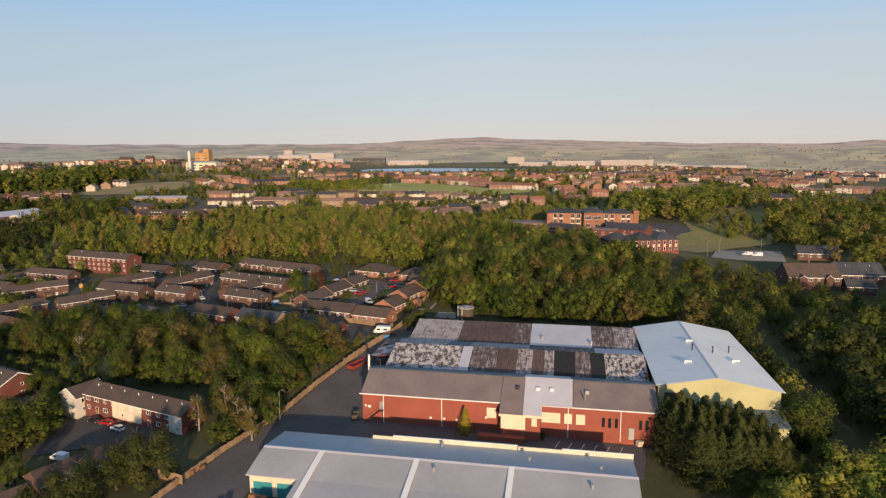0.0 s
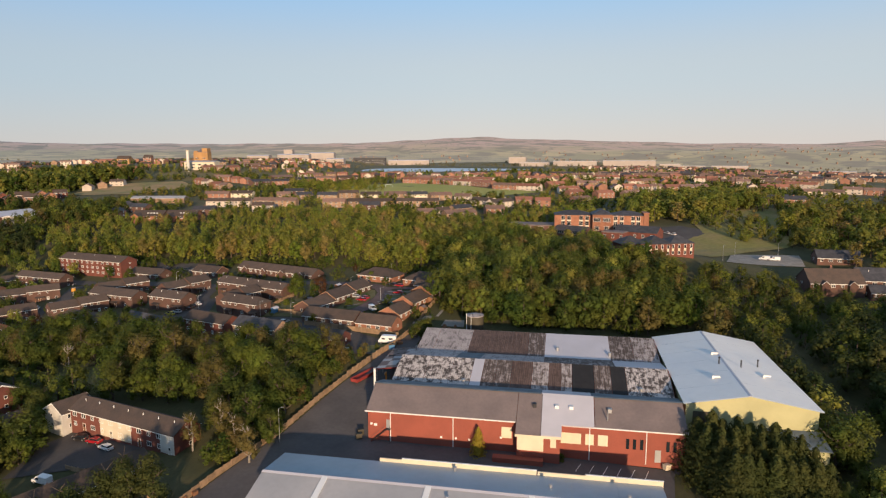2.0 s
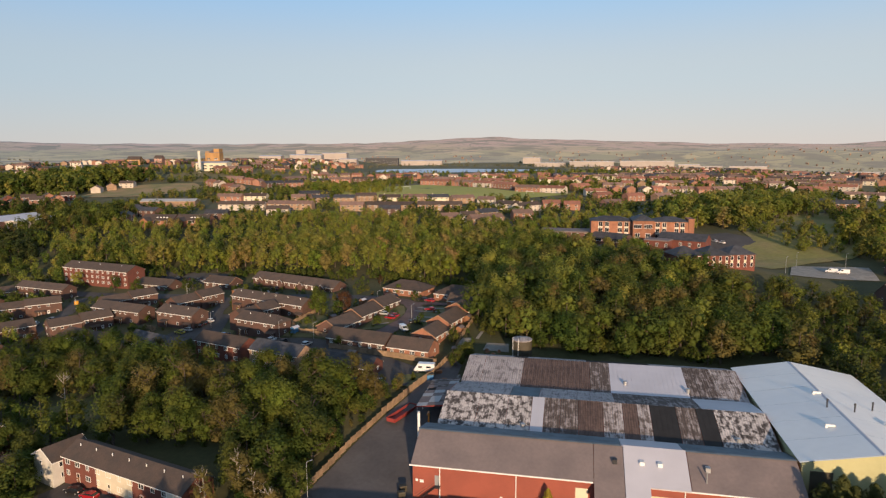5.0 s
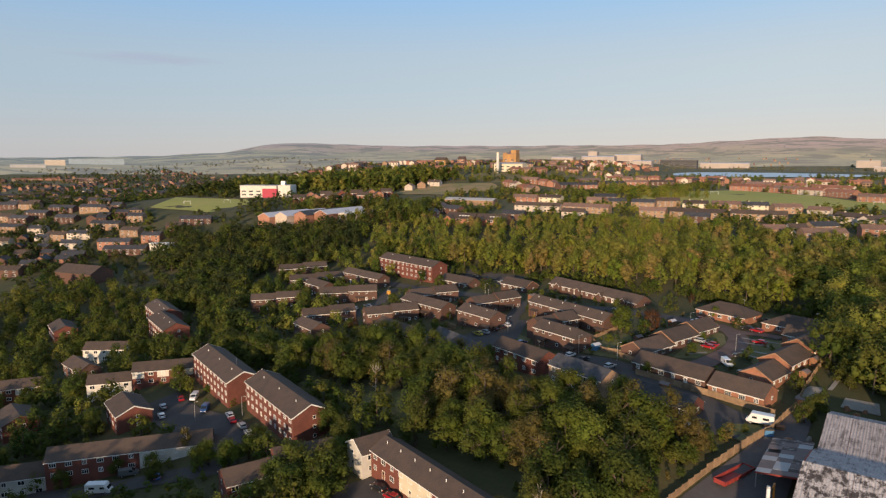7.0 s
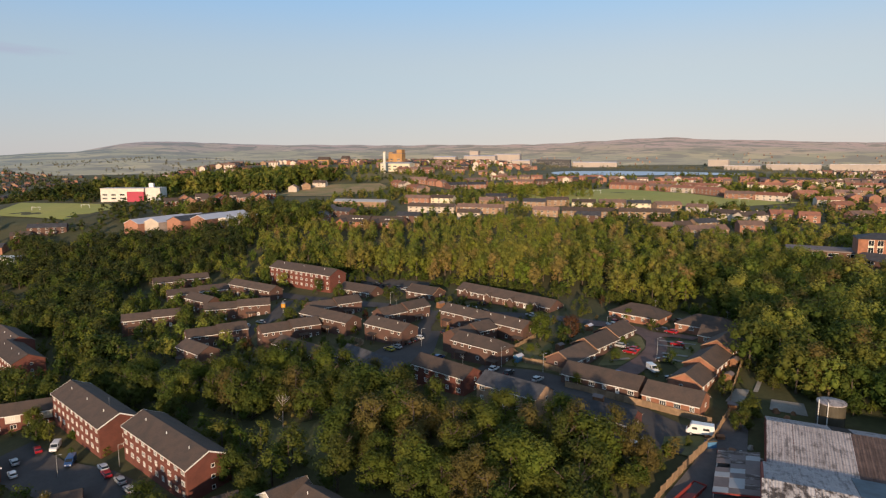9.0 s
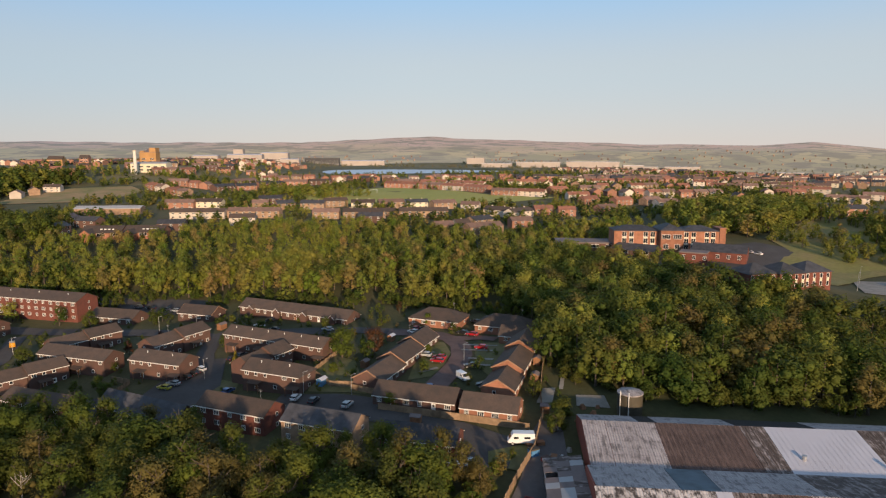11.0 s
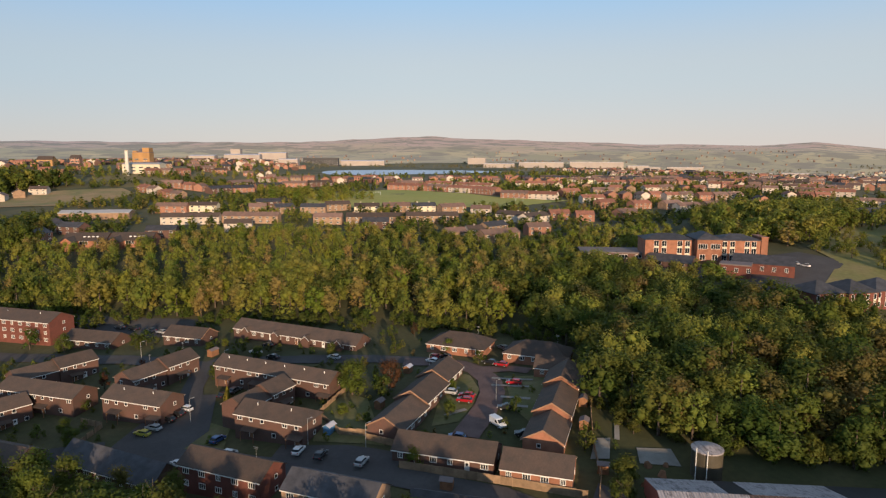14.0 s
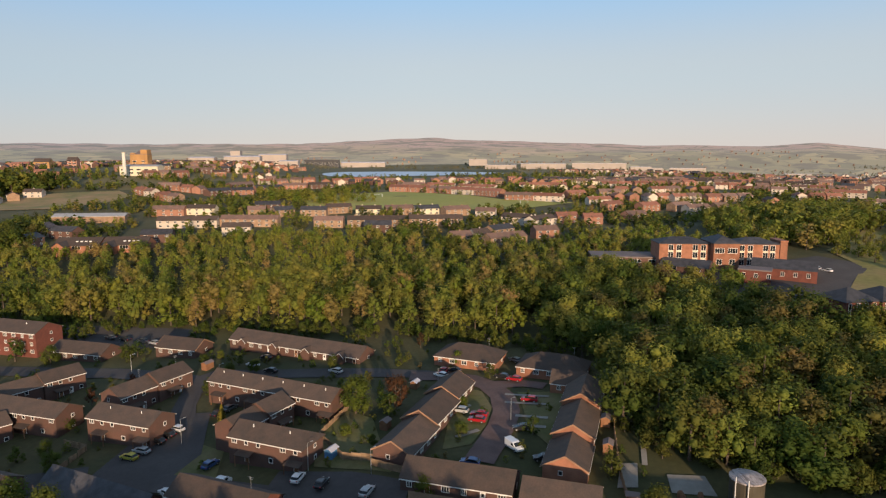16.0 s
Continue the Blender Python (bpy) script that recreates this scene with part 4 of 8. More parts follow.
def factory():
    f = thing("factory", "long red painted brick factory with patched sheet roofs", "factory", FX, FY, 0, FYAW)
    # body below the three roofs
    for u, section in ((0.3, [(0, -14), (15, -14), (15, 0.3), (8, 2.0), (0, -1.95)]),
                       (2.3, [(15.01, -14), (39.5, -14), (39.5, 1.2), (27.2, 3.5), (15.01, 0.3)]),
                       (3.3, [(39.51, -14), (64, -14), (64, 1.4), (55, 3.85), (39.51, 1.2)])):
        part("wall", Mesh().prism(section, u, 74.5, M["painted_brick"]), f, "red painted brick wall")
    # front slope in three pieces of felt and one pale sheet
    def slope(name, u0, u1, v0, z0, v1, z1, m, lift=0.12, label=""):
        q = Mesh()
        d = Vector((0, v1 - v0, z1 - z0)).normalized()
        nrm = Vector((0, -d.z, d.y)) * lift
        lo = [(u0, v0, z0), (u1, v0, z0), (u1, v1, z1), (u0, v1, z1)]
        hi = [(p[0], p[1] + nrm.y, p[2] + nrm.z) for p in lo]
        q.face(hi, m)
        for i in range(4):
            j = (i + 1) % 4
            q.face([lo[i], lo[j], hi[j], hi[i]], m)
        return part(name, q, f, label)
    slope("roof_felt", 0, 36.5, -0.4, -1.9, 8, 2.05, M["felt"])
    slope("roof_felt", 36.6, 42.4, -3.8, -3.5, 8, 2.05, M["felt"], 0.16)
    slope("roof_sheet", 42.4, 47.0, -3.8, -3.45, 8, 2.1, M["newmetal"], 0.3, "new pale metal roof sheet")
    slope("roof_sheet", 47.0, 54.4, -0.7, -2.0, 8, 2.1, M["newmetal"], 0.3, "new pale metal roof sheet")
    slope("roof_felt", 54.6, 74.8, -0.4, -1.9, 8, 2.05, M["felt"])
    # back slope of the front roof; its unlit blue tint is put into colour
    part("flashing", Mesh().prism([(8, 2.0), (15, 0.35), (15, 0.5), (8.05, 2.3), (7.6, 2.2)], -0.2, 42, M["bluefelt"]), f)
    part("flashing", Mesh().prism([(8, 2.0), (15, 0.35), (15, 0.5), (8.05, 2.3), (7.6, 2.2)], 42.1, 54, M["newmetal"]), f)
    part("flashing", Mesh().prism([(8, 2.0), (15, 0.35), (15, 0.5), (8.05, 2.3), (7.6, 2.2)], 54.1, 75, M["bluefelt"]), f)
    part("verge", Mesh().box(74.7, 75.0, -0.5, 8, -2.2, -1.75, M["paint"]), f)
    for u, m in ((45.8, "paint"), (49.2, "paint"), (40.6, "darkmetal"), (58.0, "steel")):
        z = -1.9 + (4.3 + 0.4) * 0.47
        part("skylight", Mesh().box(u - 0.45, u + 0.45, 3.6, 4.6, z - 0.2, z + 0.75, M[m]), f)
    part("flue", Mesh().tube((57.4, 1.5, -2.5), (57.4, 1.5, 1.2), 0.14, 0.14, M["steel"]), f)
    # corrugated bays: each one has its own weathering
    rng = random.Random(5)
    def bays(v0, z0, v1, z1, plan, u0, lift=0.1):
        u = u0
        for width, m in plan:
            s = slope("roof_panel", u + 0.05, u + width - 0.05, v0, z0, v1, z1, M[m], lift)
            k = int(width / 1.1)
            ribs = Mesh()
            for i in range(1, k):
                uu = u + width * i / k
                d = Vector((0, v1 - v0, z1 - z0)).normalized()
                o = Vector((0, -d.z, d.y)) * (lift + 0.05)
                ribs.face([(uu - 0.09, v0 + o.y, z0 + o.z), (uu + 0.09, v0 + o.y, z0 + o.z), (uu + 0.09, v1 + o.y, z1 + o.z), (uu - 0.09, v1 + o.y, z1 + o.z)], M[m])
            if k > 1:
                part("ribs", ribs, s)
            u += width
    bays(15, 0.35, 27.2, 3.6, [(8.4, "stained"), (6.8, "stained"), (5.6, "stained"), (2.9, "newmetal"), (3.6, "grime"), (4.2, "grime"), (5.4, "rust"), (4.4, "sheet"), (3.2, "rust"), (2.8, "sheet"), (5.7, "black"), (4.3, "grime"), (3.8, "black"), (11.1, "stained")], 2.2)
    bays(39.5, 1.25, 55, 3.95, [(5.0, "pale"), (10.7, "pale"), (17.7, "rust"), (5.1, "grime"), (19.0, "newmetal"), (6.6, "grime"), (7.0, "sheet")], 3.3)
    bays(39.5, 1.25, 27.2, 3.6, [(14.8, "pale"), (7.0, "bluefelt"), (17.6, "pale"), (19.0, "grime"), (13.4, "newmetal")], 2.6, -0.1)
    bays(64.3, 1.35, 55, 3.95, [(12.4, "pale"), (3.9, "black"), (16.4, "pale"), (17.0, "black"), (21.0, "pale")], 3.3, -0.1)
    for u, v, z in ((66.5, 17, 1.1), (45.5, 44, 2.4), (60.5, 42, 2.2), (21.5, 16.3, 0.8)):
        part("roof_cowl", Mesh().tube((u, v, z - 0.6), (u, v, z + 0.7), 0.4, 0.5, M["steel"], 9), f)
    # front wall: gutter, pipes, doors, windows
    for u0, u1 in ((-0.3, 36.4), (47.2, 74.8)):
        part("gutter", Mesh().box(u0, u1, -0.62, -0.38, -2.1, -1.85, M["paint"]), f)
    for u in (6.0, 21.5, 53.4, 66.0):
        part("downpipe", Mesh().tube((u, -0.12, -10), (u, -0.12, -2.0), 0.11, 0.11, M["paint"], 6), f)
    def on_front(name, u, w, z0, z1, m, v=0.0, depth=0.1, label=""):
        part(name, Mesh().box(u - w / 2, u + w / 2, v - depth, v + 0.05, z0, z1, M[m]), f, label)
    for u, w, z0, z1 in ((34.3, 2.4, -6.3, -3.6), (49.2, 4.6, -6.4, -3.8), (53.4, 1.9, -6.4, -3.8), (56.4, 2.2, -6.4, -3.8)):
        on_front("shutter", u, w, z0, z1, "cream", label="closed cream roller shutter")
    part("entrance_block", Mesh().prism([(-3.2, -14), (-0.05, -14), (-0.05, -2.0), (-3.2, -3.4)], 36.9, 46.7, M["painted_brick"]), f, "projecting brick entrance")
    part("fascia", Mesh().box(36.5, 47.1, -3.95, -3.7, -3.95, -3.4, M["cream"]), f, "cream fascia board")
    on_front("shutter", 40.0, 6.0, -7.4, -4.1, "cream", -3.2)
    on_front("window_board", 45.2, 1.3, -6.3, -4.3, "cream", -3.2)
    part("loading_dock", Mesh().box(31.5, 43.0, -5.2, -3.25, -14, -8.9, M["painted_brick"]), f)
    for u in (61.9, 63.4, 65.0, 70.7, 72.2):
        on_front("window", u, 0.7, -6.6, -4.2, "glass")
    on_front("door", 68.6, 1.3, -9.3, -6.4, "steel")
    for u, z in ((1.2, -5.5), (18.6, -7.6), (22.2, -7.6), (25.4, -7.7), (33.0, -6.5)):
        on_front("wall_lamp", u, 0.5, z, z + 0.45, "paint", depth=0.25)
    on_front("sign_board", 2.2, 0.8, -5.8, -5.2, "paint")
    st = Mesh()
    for i in range(9):
        st.box(1.2 + i * 0.42, 1.65 + i * 0.42, -1.3, -0.15, -9.4 + i * 0.36, -9.3 + i * 0.36, M["darkmetal"])
    st.box(5.0, 6.2, -1.3, -0.1, -6.2, -6.1, M["darkmetal"]).tube((1.2, -1.3, -8.3), (5.0, -1.3, -5.1), 0.05, 0.05, M["darkmetal"], 5).tube((6.1, -1.3, -9.6), (6.1, -1.3, -5.1), 0.06, 0.06, M["darkmetal"], 5)
    part("fire_escape", st, f, "dark steel outside stair")
    on_front("door", 5.5, 1.1, -6.1, -4.0, "steel")


def white_hall():
    f = thing("white_roofed_hall", "pale yellow hall with white metal gable roof", "warehouse", FX, FY, 0, FYAW)
    part("wall", Mesh().face([(75.4, 7, -14), (104, 7, -14), (104, 7, 2.6), (89.2, 7, 5.2), (75.4, 7, 2.6)], M["yellow"]).face([(104, 61, -14), (75.4, 61, -14), (75.4, 61, 2.6), (89.2, 61, 5.2), (104, 61, 2.6)], M["yellow"])
         .face([(104, 7, -14), (104, 61, -14), (104, 61, 2.6), (104, 7, 2.6)], M["yellow"]).face([(75.4, 61, -14), (75.4, 7, -14), (75.4, 7, 2.6), (75.4, 61, 2.6)], M["yellow"]), f)
    for u0, z0, u1, z1 in ((74.8, 2.6, 89.2, 5.3), (104.8, 2.55, 89.2, 5.3)):
        for i in range(6):
            v0, v1 = 6.4 + i * 9.2, 6.4 + (i + 1) * 9.2 - 0.06
            q = Mesh().face([(u0, v0, z0 + 0.15), (u1, v0, z1 + 0.15), (u1, v1, z1 + 0.15), (u0, v1, z0 + 0.15)][::1 if u0 > u1 else -1], M["whitemetal"])
            q.face([(u0, v0, z0), (u0, v1, z0), (u0, v1, z0 + 0.15), (u0, v0, z0 + 0.15)], M["whitemetal"]).face([(u0, v0, z0 - 0.05), (u0, v0, z0 + 0.15), (u1, v0, z1 + 0.15), (u1, v0, z1 - 0.05)], M["bluemetal"])
            part("roof_panel", q, f)
    part("ridge_cap", Mesh().prism([(-0.5, 5.34), (0.5, 5.34), (0, 5.56)], 0, 55, M["newmetal"]), f, m=pose(89.2, 6.4, 0, 0, 0, 90))
    for u, v, s in ((84, 20, 1), (87.5, 38, 1), (97, 24, 1)):
        z = 5.2 - abs(u - 89.2) * 0.17
        part("roof_cowl", Mesh().tube((u, v, z - 0.2), (u, v, z + 0.6), 0.35, 0.35, M["paint"], 9).box(u - 0.2, u + 1.6, v - 0.3, v + 0.3, z + 0.5, z + 0.95, M["paint"]), f)
    for u, v in ((87.6, 30), (92.8, 29), (98, 33)):
        z = 5.2 - abs(u - 89.2) * 0.17
        part("flue", Mesh().tube((u, v, z - 0.2), (u, v, z + 1.9), 0.17, 0.17, M["darkmetal"], 7).tube((u, v, z + 1.9), (u, v, z + 2.2), 0.28, 0.2, M["darkmetal"], 7), f)
    part("shutter", Mesh().box(77.0, 81.0, 6.85, 7.05, -5.0, 0.8, M["tank"]), f, "closed grey-green roller door")
    part("lean_to", Mesh().prism([(-1, -14), (6, -14), (6, -2.4), (-1, -3.6)], 92, 104, M["yellow"]), f, m=pose(0, 0.9, 0))
    part("lean_to_roof", Mesh().prism([(-1.5, -3.6), (6, -2.3), (6, -2.15), (-1.5, -3.45)], 91.6, 104.4, M["bluefelt"]), f, "blue-grey felt roof", m=pose(0, 0.9, 0))


def near_warehouse():
    f = thing("warehouse", "long cream warehouse with pale blue-grey metal roof", "warehouse", FX, FY, 0, FYAW)
    part("wall", Mesh().prism([(-35.5, -18), (-16.4, -18), (-16.4, -6.6), (-27, -5.3), (-35.5, -7.4)], -13.6, 67, M["cream"]).prism([(-75, -18), (-35.5, -18), (-35.5, -7.5), (-47, -9.2), (-60, -6.2), (-75, -9)], -2, 67, M["cream"]), f)
    def sheet(u0, u1, v0, z0, v1, z1, m, name="roof_panel"):
        q = Mesh().face([(u0, v0, z0 + 0.12), (u1, v0, z0 + 0.12), (u1, v1, z1 + 0.12), (u0, v1, z1 + 0.12)], M[m])
        q.face([(u0, v0, z0 - 0.12), (u1, v0, z0 - 0.12), (u1, v0, z0 + 0.12), (u0, v0, z0 + 0.12)], M[m]).face([(u0, v1, z1 - 0.12), (u0, v0, z0 - 0.12), (u0, v0, z0 + 0.12), (u0, v1, z1 + 0.12)], M[m]).face([(u1, v0, z0 - 0.12), (u1, v1, z1 - 0.12), (u1, v1, z1 + 0.12), (u1, v0, z0 + 0.12)], M[m])
        part(name, q, f)
    # slopes turned from the sun get bluer sheets: sky tint put into colour
    for i in range(9):
        u0 = -14.2 + i * 9.05
        sheet(u0, u0 + 9.03, -27, -5.3, -16.2, -6.6, "bluemetal")
    for u0, u1 in ((-14.2, -1.0), (-0.4, 20.6), (21.8, 41), (42.2, 67.3)):
        sheet(u0, u1, -36, -7.5, -27, -5.3, "greymetal")
    for u0, u1 in ((-2.5, 20.6), (21.8, 41), (42.2, 67.3)):
        sheet(u0, u1, -47, -9.3, -36, -7.5, "greymetal")
        sheet(u0, u1, -60, -6.2, -47.6, -9.2, "bluemetal")
        sheet(u0, u1, -75.4, -9.1, -60, -6.2, "greymetal")
    for u0 in (-1.0, 20.6, 41.0):
        sheet(u0, u0 + 1.2, -46.9, -9.1, -27, -5.15, "whitemetal", "rooflight_strip")
    part("ridge_cap", Mesh().prism([(-27.6, -5.25), (-26.4, -5.25), (-27, -5.0)], -14.2, 67.3, M["newmetal"]), f)
    part("gutter", Mesh().box(-2.5, 67.3, -47.7, -46.9, -9.5, -9.05, M["black"]), f)
    part("parapet", Mesh().box(8.0, 13.0, -16.2, -15.9, -8, -5.75, M["cream"]).box(13.0, 42, -16.2, -15.9, -8, -5.5, M["cream"]).box(13.0, 42.1, -16.25, -15.85, -5.5, -5.4, M["paint"]), f, "cream parapet board")
    part("parapet", Mesh().box(42.2, 52, -16.2, -15.9, -8, -5.7, M["cream"]).box(52, 67.4, -16.2, -15.9, -8, -5.5, M["cream"]).box(52, 67.5, -16.25, -15.85, -5.5, -5.4, M["paint"]), f, "cream parapet board")
    for u, v, z in ((25, -18, -6.2), (25.5, -30, -6.0), (22.5, -43, -8.4), (45, -22, -5.9), (60, -24, -5.6), (58, -31, -6.2)):
        part("roof_cowl", Mesh().tube((u, v, z - 0.4), (u, v, z + 0.9), 0.28, 0.4, M["steel"], 9), f)
    for u in (-10.6, -5.2):
        part("roller_door", Mesh().box(u - 2.1, u + 2.1, -35.62, -35.45, -14, -9.0, M["teal"]), f, "teal roller door")
    return f


factory(), white_hall(), near_warehouse()
draped("yard", [fworld(*p) for p in ((92, -10), (105, -10), (105, 0.5), (92, 0.5))], M["yard"], "grey concrete yard beside the hall", "yard", lift=0.12)

tk = thing("storage_tank", "round olive steel tank with pale conical lid and ladder", "tank", 8.3, 226.3, -3.0)
part("shell", Mesh().tube((0, 0, -3), (0, 0, 7.8), 3.0, 3.0, M["tank"], 28), tk)
part("lid", Mesh().tube((0, 0, 7.82), (0, 0, 8.3), 3.1, 0.3, M["pale"], 28), tk, "pale metal lid")
part("rim", Mesh().tube((0, 0, 7.55), (0, 0, 7.8), 3.1, 3.1, M["pale"], 28), tk)
part("ladder", Mesh().tube((-1.5, -2.95, -3), (-1.5, -2.95, 8.6), 0.09, 0.09, M["paint"], 5).tube((-2.95, -1.3, -3), (-2.95, -1.3, 8.6), 0.09, 0.09, M["paint"], 5), tk)

mx, my = fworld(-0.45, 8.6)
ms = thing("chimney_flue", "tall white boiler flue beside the factory wall", "flue", mx, my, ground(mx, my))
part("pipe", Mesh().tube((0, 0, -1), (0, 0, 5.4 - ground(mx, my)), 0.3, 0.3, M["paint"], 12).tube((0, 0, 5.4 - ground(mx, my)), (0, 0, 5.75 - ground(mx, my)), 0.38, 0.3, M["steel"], 12), ms)
sk = thing("skip", "long open red steel waste skip", "skip", -25.75, 190.85, ground(-26, 190) + 0.25, 61.1)
part("body", Mesh().prism([(-1.2, 0), (1.2, 0), (1.35, 1.0), (1.2, 1.0), (1.05, 0.2), (-1.05, 0.2), (-1.2, 1.0), (-1.35, 1.0)], -5.5, 5.5, M["skip"], caps=False).box(-5.5, -5.35, -1.2, 1.2, 0, 0.95, M["skip"]).box(5.35, 5.5, -1.2, 1.2, 0, 0.95, M["skip"]), sk)
for i in range(9):
    for s in (-1, 1):
        part("rib", Mesh().box(-5 + i * 1.25 - 0.06, -5 + i * 1.25 + 0.06, s * 1.33 - 0.08, s * 1.33 + 0.08, 0.1, 1.0, M["skip"]), sk)

# yard, roads and lawns
draped("yard", [(-121, 254), (-104, 249), (-98, 262), (-101, 282), (-112, 284), (-117, 268)], M["tarmac"], "asphalt parking court of the estate", "car park", lift=0.08)
draped("yard", [(-82, 240), (-55, 229), (-52, 240), (-64, 246), (-79, 250)], M["tarmac"], "asphalt parking strip before the terrace", "car park", lift=0.08)
draped("yard", [(-142, 244), (-118, 250), (-122, 262), (-146, 262)], M["tarmac"], "asphalt court behind the dark roof", "car park", lift=0.08)
draped("yard", [fworld(*p) for p in ((-36, -62), (-14.4, -62), (-14.4, -16), (70, -16), (73, 5), (75, 8), (75, -1), (0, 3), (0, 62), (-5, 66), (-7, 60), (-10, 42), (-14.2, 28), (-18, 15), (-21.6, -1), (-27.4, -22))], M["yard"], "dark asphalt factory yard", "yard", lift=0.05)
ribbon("road", [(-199, 193), (-179, 184.6), (-160, 181), (-146, 176)], 13, M["tarmac"], "asphalt parking court beside the flats", "road")
ribbon("road", [(-146, 242), (-115, 256.5), (-80, 241.5), (-55, 232), (-34, 223), (-24, 214)], 6.5, M["tarmac"], "asphalt estate road between the houses", "road")
ribbon("road", [(-115, 257), (-107, 263), (-106, 275), (-109, 287), (-110, 304), (-106, 309), (-85, 303), (-63, 297.5), (-46, 294), (-37, 290)], 6.0, M["tarmac"], "curved asphalt estate road", "road")
ribbon("road", [(-50, 293), (-40, 291.5), (-33.5, 288.5), (-29.5, 283.5), (-27.3, 276), (-28, 267), (-30.5, 260), (-33.5, 254), (-36.5, 248.5), (-38, 245.5)], 6.5, M["paving"], "red-brown block paved close", "road", lift=0.14)
ribbon("road", [(-30, 284), (-20, 284), (-15, 281)], 5.0, M["paving"], "red-brown block paved drive", "road", lift=0.13)
ribbon("road", [(-110, 304), (-138, 317), (-160, 323), (-187, 333), (-231, 347), (-283, 360)], 7.0, M["tarmac"], "asphalt road along the wood", "road")
ribbon("road", [(-187, 326), (-179, 300), (-182, 286), (-176, 270)], 6.0, M["tarmac"], "asphalt side road", "road")
draped("yard", [(-150, 338), (-128, 338), (-122, 350), (-160, 362), (-178, 366), (-180, 354)], M["tarmac"], "asphalt parking area below the wood", "car park", lift=0.1)
draped("patio", [(-13.1, 233.7), (-9.1, 233.3), (-6.2, 240.9), (-9.6, 241.3)], M["path"], "pale concrete garden patio", "patio", lift=0.2)
draped("yard", [(-3.5, 231), (4.5, 229), (5.0, 235), (-2.0, 236.5)], M["path"], "cracked concrete slab behind the sheds", "yard", lift=0.12)
draped("lawn", [(-30, 206), (-24, 204), (-19, 211), (-21, 214), (-29, 212)], M["lawn"], "rough grass beside the parking bay", "lawn", lift=0.16)
draped("yard", [(-46, 206), (-26, 205), (-21, 217), (-36, 224)], M["tarmac"], "asphalt parking bay beside the fence", "car park", lift=0.12)
ribbon("road", [(-190, 140), (-170, 147), (-155, 158), (-140, 168)], 7.0, M["tarmac"], "asphalt lane between terraces", "road")
draped("yard", [(-106, 150), (-78, 152), (-76, 160), (-98, 172), (-106, 165)], M["tarmac"], "asphalt parking court before the terrace", "car park", lift=0.1)
for pts in (((-25, 258), (-21, 247), (-15.5, 262), (-11.5, 276), (-23, 278), (-24, 266)), ((-45, 251.5), (-38.5, 253), (-34, 261), (-31, 270), (-32, 280), (-37, 284), (-38, 275), (-42, 266)), ((-72, 250), (-56, 244), (-60, 268), (-72, 280)), ((-103, 254), (-92, 250), (-93, 262), (-101, 268)), ((-130, 205), (-106, 190), (-96, 196), (-112, 214))):
    draped("lawn", pts, M["lawn"], "mown garden grass", "lawn", lift=0.03)
draped("playing_field", [(-130, 640), (-105, 606), (-45, 597), (47, 604), (104, 642), (80, 648), (46, 668), (28, 694), (-12, 735), (-50, 754), (-118, 700)], M["pitch"], "open green playing field", "field", lift=0.3, step=30)
draped("sports_pitch", [(-520, 455), (-440, 450), (-440, 500), (-470, 525), (-560, 520)], M["pitch"], "green sports pitch with posts", "field", lift=0.3, step=30)
draped("cleared_ground", [(-360, 612), (-302, 622), (-276, 655), (-270, 690), (-290, 716), (-330, 704), (-362, 688)], M["soil"], "bare brown cleared ground", "field", lift=0.3, step=30)
draped("school_yard", [(50, 345), (118, 345), (150, 372), (140, 392), (60, 380)], M["tarmac"], "asphalt school yard", "yard", lift=0.15)
draped("yard", [(128, 300), (160, 292), (168, 312), (140, 322)], M["path"], "grey gravel parking area", "car park", lift=0.15)
draped("meadow", [(112, 326), (126, 312), (150, 326), (172, 330), (200, 352), (246, 440), (206, 446), (176, 416), (150, 400), (146, 372), (122, 348)], M["meadow"], "sunny rough meadow beside the school", "field", lift=0.2, step=12)
shore = [(-140, 1107), (-33, 1150), (150, 1235), (190, 1340), (60, 1440), (-97, 1452), (-175, 1369)]
for _ in range(3):
    shore = [((a[0] * w + b[0] * (4 - w)) / 4, (a[1] * w + b[1] * (4 - w)) / 4) for a, b in zip(shore, shore[1:] + shore[:1]) for w in (3, 1)]
lk = Mesh().face([(x, y, 29.7) for x, y in shore], M["water"])
tagged(new("lake", lk.data("lake")), "calm pale blue reservoir", "lake", kind="structure")


# ---- the school and larger buildings further off ----
def block(parent, name, x0, x1, y0, y1, z1, wall, roof, rise=0.0, z0=-5.0):
    """A rectangular wing with a hipped roof."""
    part(name, Mesh().box(x0, x1, y0, y1, z0, z1, M[wall]), parent)
    L, W = x1 - x0, y1 - y0
    if rise:
        turn, l, w = (0, L, W) if L >= W else (90, W, L)
        hp = min(w / 2, l / 2 - 0.5)
        part("roof", roof_mesh(l, w, z1, rise, (hp, hp), M[roof]), parent, m=pose((x0 + x1) / 2, (y0 + y1) / 2, 0, 0, 0, turn))
    else:
        part("parapet", Mesh().box(x0 - 0.2, x1 + 0.2, y0 - 0.2, y1 + 0.2, z1, z1 + 0.5, M[roof]), parent)


